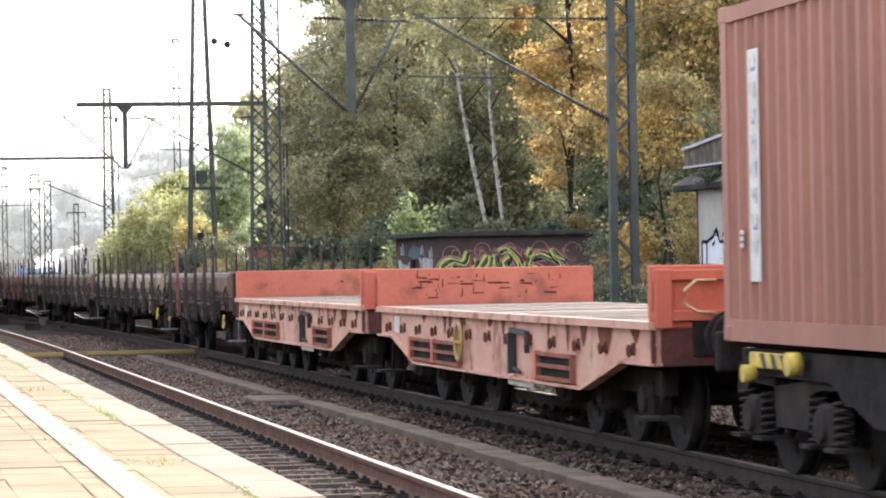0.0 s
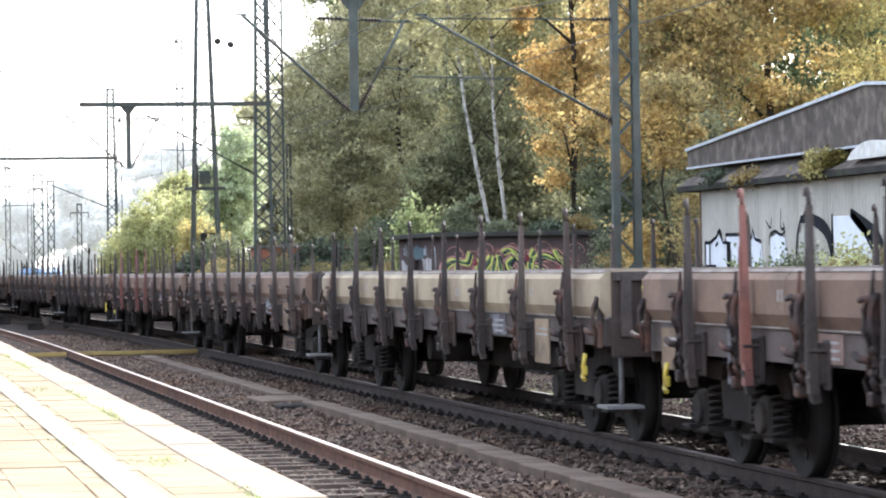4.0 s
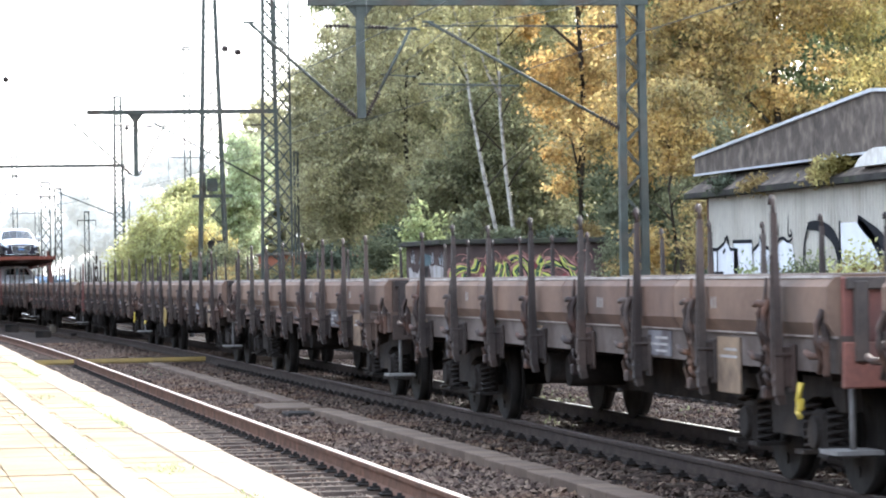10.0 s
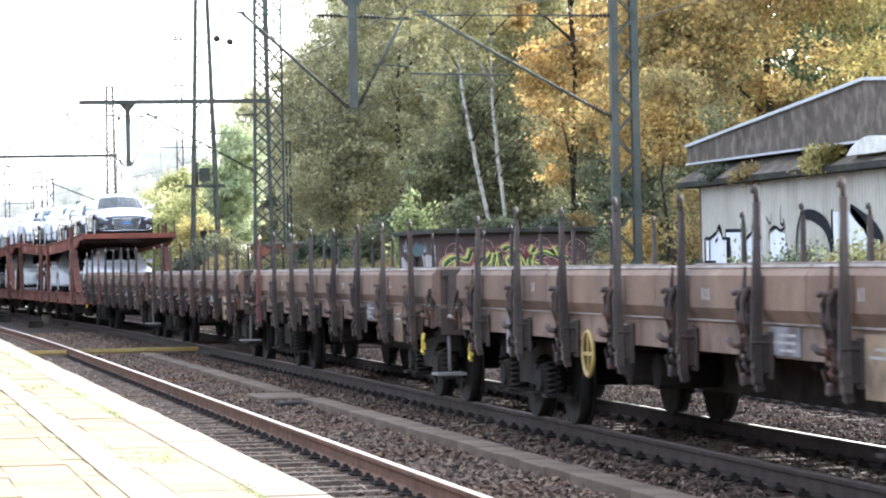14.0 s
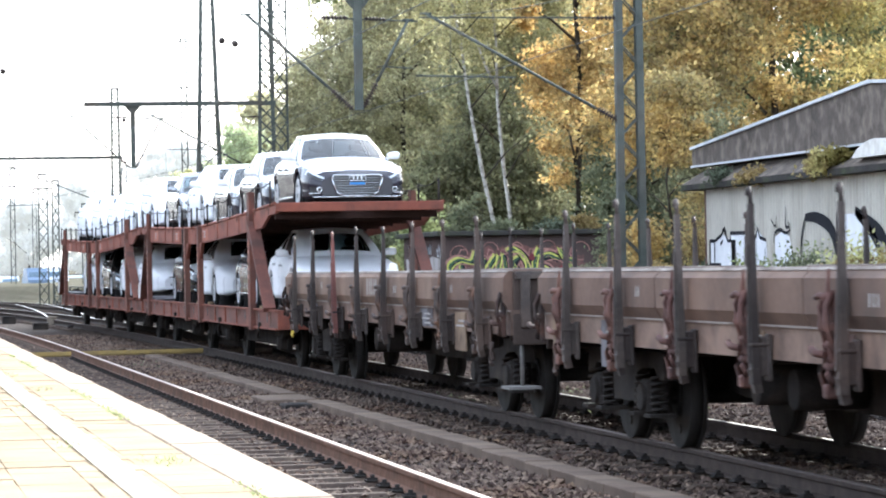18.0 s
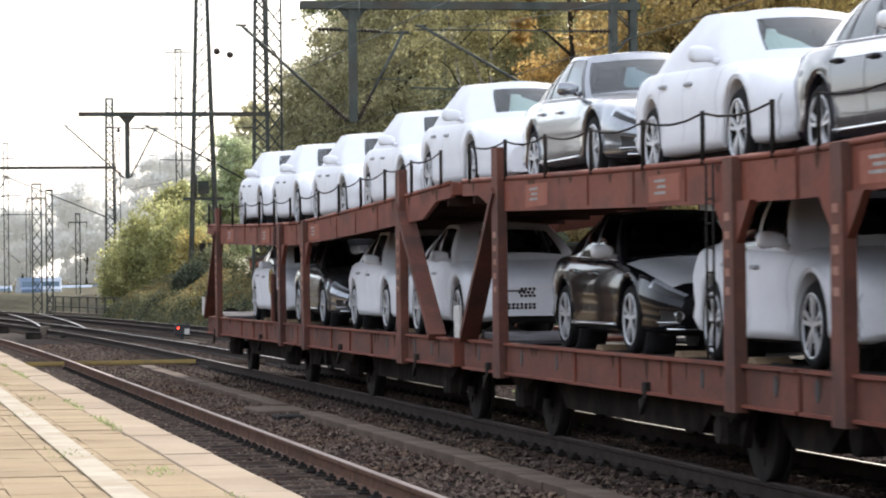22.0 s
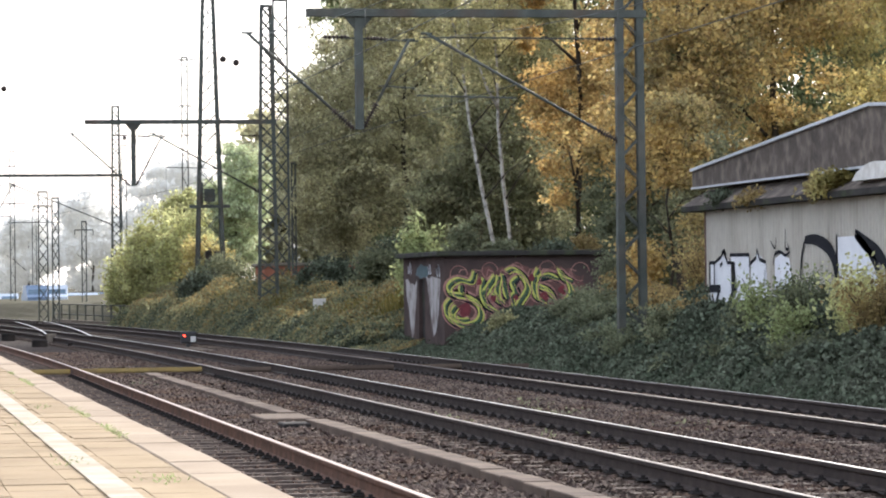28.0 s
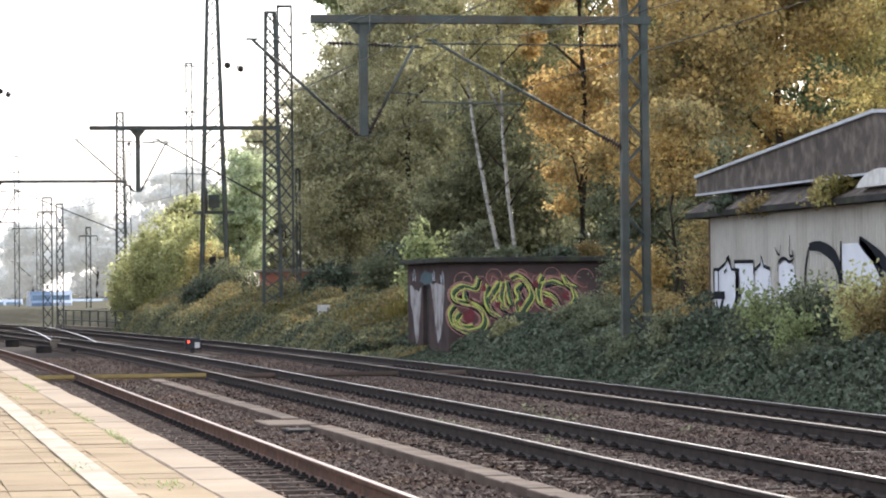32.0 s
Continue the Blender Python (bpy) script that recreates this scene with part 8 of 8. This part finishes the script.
def shrub(x, y, r, h, leaf, label, seed, n_stem=18, n_leaf=2600, size=0.085):
    """A loose shrub: arching stems with leaves scattered along them."""
    rng = np.random.default_rng(seed)
    g = ground_z(x - bend(y), y) - 0.05
    t = empty("shrub", pose(x, y, g), label=label, category="shrub", group="bank shrubs")
    bm, pts = B(), []
    for k in range(n_stem):
        a = rng.random() * 6.283
        hh = h * (0.5 + 0.5 * rng.random())
        out = r * (0.3 + 0.7 * rng.random())
        line = [Vector((math.cos(a) * out * f ** 1.4, math.sin(a) * out * f ** 1.4, hh * (f - 0.12 * f ** 3))) for f in (0, 0.25, 0.5, 0.75, 1)]
        tube(bm, line, 0.016, 4, 0.005)
        m = n_leaf // n_stem
        f = 0.15 + 0.85 * rng.random(m) ** 0.8
        base = np.stack([np.interp(f, (0, 0.25, 0.5, 0.75, 1), [p[i] for p in line]) for i in range(3)], 1)
        pts.append(base + rng.normal(size=(m, 3)) * (0.07 + 0.09 * h * 0.5))
    part("stem_tuft", bm, BARK, t)
    ob = new("foliage", quads_mesh("foliage", leaf_quads(rng, np.concatenate(pts), np.full(sum(len(p) for p in pts), size), 0.2, 0.6), leaf))
    ob.parent = t
    return t


# the wood behind the hut
tree("willow_tree", 19.2, 127, 12.3, 2.9, L_WILLOW, "bushy grey-green willow behind the masts", 11, 80000, 0.15, base=0.12)
tree("willow_tree", 21.4, 124, 15.5, 3.1, L_WILLOW, "tall grey-green tree with dense dark crown", 12, 80000, 0.15, base=0.12)
tree("birch_tree", 19.3, 98, 15.0, 2.2, L_OLIVE, "birch with two leaning white trunks and thin yellowing leaves", 13, 19000, 0.12, BIRCHBARK, 0.47, trunks=[(0.64, 0, -2.1), (1.13, 0.3, -0.85)], trunk_r=0.085, forks=[[(0.75, 0.3, 6.6), (0.35, 0.2, 7.3), (-0.1, 0.1, 8.5), (-0.4, 0, 10.2)]])
tree("birch_tree", 23.4, 112, 16.0, 2.8, L_OLIVE, "tall olive-green birch among darker trees", 14, 60000, 0.14, BIRCHBARK, 0.2, trunk_r=0.12)
tree("maple_tree", 22.4, 97, 14.5, 2.5, L_ORANGE, "orange autumn maple beside the lattice mast", 15, 56000, 0.15, base=0.2)
tree("maple_tree", 21.8, 82, 14.0, 2.8, L_GOLD, "golden autumn maple behind the shed", 16, 36000, 0.15, base=0.12)
tree("maple_tree", 25.6, 86, 15.0, 3.4, L_GOLD, "broad golden maple behind the shed roof", 17, 50000, 0.15, base=0.1)
tree("maple_tree", 29.4, 84, 14.5, 3.4, L_YELLOW, "yellow-green autumn tree behind the shed roof", 18, 42000, 0.15, base=0.1)
tree("young_maple", 18.7, 71.5, 5.2, 0.95, L_GOLD, "small golden maple at the corner of the shed", 61, 6500, 0.11, base=0.1, trunk_r=0.06)
tree("young_maple", 20.3, 73.5, 4.6, 1.3, L_BANK, "small dark olive tree behind the corner of the shed", 62, 14000, 0.11, base=0.05, trunk_r=0.06)
for x, y, h, r, k in ((23.0, 91, 5.0, 1.9, 65), (24.8, 96, 5.5, 2.0, 66), (21.4, 85, 3.8, 1.4, 67)):
    tree("dark_tree", x, y, h, r, L_WEED, "shaded dark undergrowth below the maples", k, 16000, 0.16, base=0.0)
tree("dark_tree", 21.7, 106, 7.5, 2.3, L_BANK, "shaded dark undergrowth tree behind the birches", 63, 30000, 0.17, base=0.02)
tree("dark_tree", 19.8, 105, 5.2, 1.6, L_BANK, "shaded dark undergrowth tree behind the birches", 64, 16000, 0.17, base=0.02)
tree("dark_tree", 26.5, 135, 17.0, 4.2, L_DEEP, "dark green tree filling the wood behind", 19, 40000, 0.24, base=0.05)
tree("dark_tree", 31.5, 128, 17.0, 4.4, L_DEEP, "dark green tree filling the wood behind", 20, 40000, 0.24, base=0.05)
tree("dark_tree", 37.0, 120, 17.0, 4.6, L_DEEP, "dark green tree filling the wood behind", 21, 40000, 0.24, base=0.05)
tree("dark_tree", 24.0, 140, 14.0, 3.4, L_WILLOW, "dark green tree filling the wood behind", 22, 34000, 0.24, base=0.05)
tree("dark_tree", 27.0, 100, 14.0, 3.2, L_DEEP, "dark green tree in the shade behind the maples", 34, 34000, 0.2, base=0.02)
tree("dark_tree", 31.5, 98, 14.5, 3.2, L_DEEP, "dark green tree in the shade behind the maples", 35, 34000, 0.2, base=0.02)
tree("pine_tree", 22.9, 150, 17.5, 1.6, L_GREEN, "dark tree top above the willow", 23, 16000, 0.2, base=0.7)
# along the line
tree("lone_tree", 19.4, 166, 9.3, 1.8, L_PALE, "rounded pale green tree beside the tower", 24, 24000, 0.2, base=0.15)
tree("lone_tree", 17.2, 172, 6.8, 1.6, L_LIME, "yellow-green young tree behind the bushes", 25, 16000, 0.2, base=0.1)
bush("bush", 15.6, 153, 1.7, 4.9, L_LIME, "tall bright yellow bush beside the line", 29, 14000, 0.17)
bush("bush", 14.2, 156, 1.9, 5.0, L_LIME, "tall yellow-green bush beside the line", 26, 16000, 0.17)
bush("bush", 13.2, 160, 1.5, 3.6, L_LIME, "yellow-green bush beside the line", 27, 12000, 0.17)
bush("bush", 15.8, 150, 1.5, 3.2, L_YELLOW, "yellow autumn bush under the tower", 28, 12000, 0.17)


def hedge_bank():
    """Rank growth on the bank beyond the hut: ivy low down, weeds and dry yellow growth above."""
    rng = np.random.default_rng(31)
    n = 200000
    y = 86 + 64 * rng.random(n)
    x = 13.75 + 3.6 * rng.random(n)
    wave = 0.5 + 0.18 * np.sin(y * 1.9 + x * 1.3) + 0.16 * np.sin(y * 0.83 - x * 2.1) + 0.16 * np.sin(y * 3.7 + x * 2.9) + 0.12 * np.sin(y * 0.27 + 1.0)
    top = (0.55 + 0.85 * wave + 0.2 * (y > 118)) * np.clip((x - 13.6) / 0.9, 0.12, 1) * np.where(y < 91, 0.15, np.where(y < 94, 0.6, 1.0))
    kk = np.clip((x - 14.5) / 3.2, 0, 1)
    base = -0.28 + 1.15 * kk * kk * (3 - 2 * kk)
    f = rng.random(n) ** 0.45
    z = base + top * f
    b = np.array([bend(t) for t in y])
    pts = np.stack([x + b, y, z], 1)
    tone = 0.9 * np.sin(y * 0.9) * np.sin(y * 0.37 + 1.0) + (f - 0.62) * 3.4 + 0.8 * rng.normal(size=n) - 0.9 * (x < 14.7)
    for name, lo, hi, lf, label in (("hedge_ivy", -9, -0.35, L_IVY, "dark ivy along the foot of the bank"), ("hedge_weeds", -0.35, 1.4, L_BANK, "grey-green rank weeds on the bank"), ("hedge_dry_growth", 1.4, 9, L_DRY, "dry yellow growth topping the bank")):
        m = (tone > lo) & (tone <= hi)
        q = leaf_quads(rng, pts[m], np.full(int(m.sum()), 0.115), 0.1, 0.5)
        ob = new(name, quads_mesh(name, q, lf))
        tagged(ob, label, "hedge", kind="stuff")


hedge_bank()
for k, (x, y, r, h, lf) in enumerate(((17.3, 106, 1.2, 2.2, L_WEED), (18.2, 99, 1.3, 2.4, L_WEED), (16.9, 115, 1.2, 2.0, L_IVY), (15.9, 142, 1.6, 2.5, L_WEED), (19.0, 112, 1.6, 3.0, L_IVY), (14.8, 139, 1.1, 1.9, L_IVY))):
    bush("bush", x, y, r, h, lf, "rank bush on the railway bank", 40 + k, 8000, 0.13, group="bank bushes")


def ivy_bank():
    """Dense low ivy and bramble over the bank beside the far track."""
    rng = np.random.default_rng(7)
    n = 280000
    y = 42 + 62 * rng.random(n) ** 1.2
    x = 14.2 + 3.3 * rng.random(n)
    m1 = 0.5 + 0.5 * np.sin(x * 1.9 + np.sin(y * 0.8) * 1.3) * np.sin(y * 0.9 + np.cos(x * 1.1) * 1.7)
    m1 = 0.7 * m1 + 0.3 * (0.5 + 0.5 * np.sin(x * 7.3 + 2 * np.sin(y * 2.9)) * np.sin(y * 5.1 + x * 2.2))
    m1 = m1 * np.where((y > 80) & (x < 15.4), 0.06, np.where(y > 77, 0.35, np.where(y > 66, 0.65, 1.0)))
    hgt = (0.08 + 0.85 * m1) * np.clip((x - 14.1) / 0.8, 0.15, 1)
    kk = np.clip((x - 14.5) / 3.2, 0, 1)
    z = -0.28 + 1.15 * kk * kk * (3 - 2 * kk) + hgt * rng.random(n) ** 0.5
    b = np.array([bend(t) for t in y])
    pts = np.stack([x + b, y, z], 1)
    ob = new("ivy", quads_mesh("ivy", leaf_quads(rng, pts, np.full(n, 0.088), 0.3, 0.8), L_IVY))
    tagged(ob, "dense dark green ivy and bramble covering the bank", "ivy", kind="stuff")
    n = 26000
    y = 93 + 50 * rng.random(n)
    x = 14.6 + 3.4 * rng.random(n)
    keep = np.sin(x * 2.3 + y * 0.35) + np.sin(y * 0.21 + 1.0) > 0.55
    x, y = x[keep], y[keep]
    n = len(x)
    kk = np.clip((x - 14.5) / 3.2, 0, 1)
    z = -0.28 + 1.15 * kk * kk * (3 - 2 * kk)
    b = np.array([bend(t) for t in y])
    h = (0.55 + 0.65 * rng.random(n)) * np.where((y > 70) & (y < 84), 0.6, 1.0)
    lean = rng.normal(size=(n, 2)) * 0.16
    w = 0.018
    p = np.stack([x + b, y, z], 1)
    q = p + np.stack([lean[:, 0], lean[:, 1], h], 1)
    blades = np.stack([p - [w, 0, 0], p + [w, 0, 0], q + [w * 0.4, 0, 0], q - [w * 0.4, 0, 0]], 1)
    ob = new("dry_grass", quads_mesh("dry_grass", blades, L_GRASS))
    tagged(ob, "tufts of dry yellow grass on the bank", "grass", kind="stuff")


ivy_bank()
for k, (x, y, r, h, lf) in enumerate(((16.3, 56.2, 0.8, 1.0, L_WEED), (16.2, 54.6, 0.9, 1.75, L_GREEN), (16.4, 53.2, 0.7, 1.5, L_WEED), (16.1, 52.2, 0.8, 1.1, L_GREEN), (16.3, 49.9, 0.6, 1.85, L_LIME), (16.2, 48.6, 0.6, 1.6, L_DRY), (15.6, 50.8, 0.8, 0.8, L_WEED), (15.6, 54.0, 0.9, 0.7, L_WEED), (15.9, 60.5, 0.9, 0.7, L_WEED), (16.6, 62.0, 0.7, 0.8, L_DRY), (15.9, 65.0, 0.9, 0.7, L_WEED), (16.6, 70.0, 0.9, 0.8, L_WEED), (17.0, 74.5, 0.9, 0.7, L_WEED), (16.2, 79.5, 0.5, 0.6, L_OLIVE), (19.3, 79.9, 0.6, 1.9, L_WEED), (19.2, 78.5, 0.5, 1.2, L_DRY), (17.3, 67.0, 0.7, 0.9, L_DRY), (18.2, 77.6, 0.7, 0.8, L_WEED), (15.3, 62.2, 0.8, 0.9, L_WEED), (16.3, 61.6, 0.8, 1.0, L_WEED), (14.9, 56.5, 0.7, 0.6, L_WEED), (19.0, 69.0, 1.0, 2.3, L_DRY), (19.8, 71.5, 1.1, 2.6, L_YELLOW), (19.4, 66.5, 0.9, 2.0, L_DRY))):
    shrub(x, y, r, h, lf, "loose leafy shrub on the bank before the buildings" if lf is not L_DRY and lf is not L_LIME else "loose yellowing shrub on the bank", 70 + k, n_leaf=3400)
# far trees that close the view; the farthest are painted pale for haze
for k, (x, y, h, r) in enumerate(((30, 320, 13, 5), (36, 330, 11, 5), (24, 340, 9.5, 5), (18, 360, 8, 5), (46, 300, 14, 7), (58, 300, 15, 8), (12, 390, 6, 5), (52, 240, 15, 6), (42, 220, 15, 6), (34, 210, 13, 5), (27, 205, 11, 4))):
    tree("distant_tree", x, y, h, r, L_FAR if y > 230 else L_WILLOW, "distant tree closing the view", 90 + k, 20000, 0.55, base=0.05)


def roof_weeds():
    """Weeds that grow on the shed's canopy and the hut's roof."""
    for k, (x, y, r, h, z, lf) in enumerate(((17.05, 54.4, 0.4, 0.3, 3.26, L_DRY), (17.05, 53.7, 0.45, 0.42, 3.26, L_YELLOW), (17.05, 58.5, 0.5, 0.14, 3.26, L_DRY), (17.05, 53.2, 0.3, 0.35, 3.3, L_GRASS), (17.05, 61.0, 0.3, 0.22, 3.3, L_IVY), (17.0, 83.0, 0.5, 0.35, 2.55, L_WEED), (18.3, 83.2, 0.6, 0.35, 2.55, L_IVY), (19.3, 83.0, 0.4, 0.5, 2.55, L_DRY))):
        bush("weeds", x, y, r, h, lf, "small weeds growing on a flat roof edge", 120 + k, 900, 0.09, z, "roof weeds", False)
    bush("bush", 16.5, 92.5, 0.9, 3.2, L_GREEN, "grey-green shrub behind the hut", 140, 7000, 0.13)
    bush("bush", 17.7, 91.5, 0.8, 3.0, L_WEED, "grey-green shrub behind the hut", 141, 5000, 0.13)


roof_weeds()


def platform_weeds():
    """Thin grass and moss in the joints beside the edge slabs."""
    rng = np.random.default_rng(21)
    n = 1500
    y = 10 + 26 * rng.random(n)
    keep = np.sin(y * 1.7) + np.sin(y * 0.63 + 1) > 0.3
    y = y[keep]
    n = len(y)
    x = 1.5 + 0.012 * rng.normal(size=n)
    m = 160
    patches = np.array([(1.02, 16.2), (1.06, 21.0), (1.2, 27.5), (1.35, 14.6), (1.3, 24.0)])
    pk = patches[rng.integers(0, len(patches), m)]
    x = np.concatenate([x, pk[:, 0] + 0.05 * rng.normal(size=m)])
    y = np.concatenate([y, pk[:, 1] + 0.22 * rng.normal(size=m)])
    n = len(x)
    p = np.stack([x, y, np.full(n, PLAT_Z - 0.01)], 1)
    h = 0.008 + 0.018 * rng.random(n)
    q = p + np.stack([0.02 * rng.normal(size=n), 0.02 * rng.normal(size=n), h], 1)
    w = 0.004
    blades = np.stack([p - [w, 0, 0], p + [w, 0, 0], q + [w * 0.5, 0, 0], q - [w * 0.5, 0, 0]], 1)
    ob = new("joint_grass", quads_mesh("joint_grass", blades, L_GREEN))
    tagged(ob, "thin green grass in the platform joints", "grass", kind="stuff")
    pts = []
    for cx, cy, k in ((9.6, 43.0, 60), (9.9, 46.5, 40), (8.0, 36.5, 25), (7.6, 41.5, 40), (10.2, 38.0, 20), (5.2, 60.0, 20)):
        a = rng.normal(size=(k, 2)) * (0.18, 0.5) + (cx, cy)
        pts.append(np.column_stack([a, -0.2 + 0.12 * rng.random(k)]))
    ob = new("track_weeds", quads_mesh("track_weeds", leaf_quads(rng, np.concatenate(pts), np.full(sum(len(a) for a in pts), 0.06), 0, 0.4), L_WEED))
    tagged(ob, "small green weeds between the tracks", "weeds", kind="stuff")


platform_weeds()

motions()
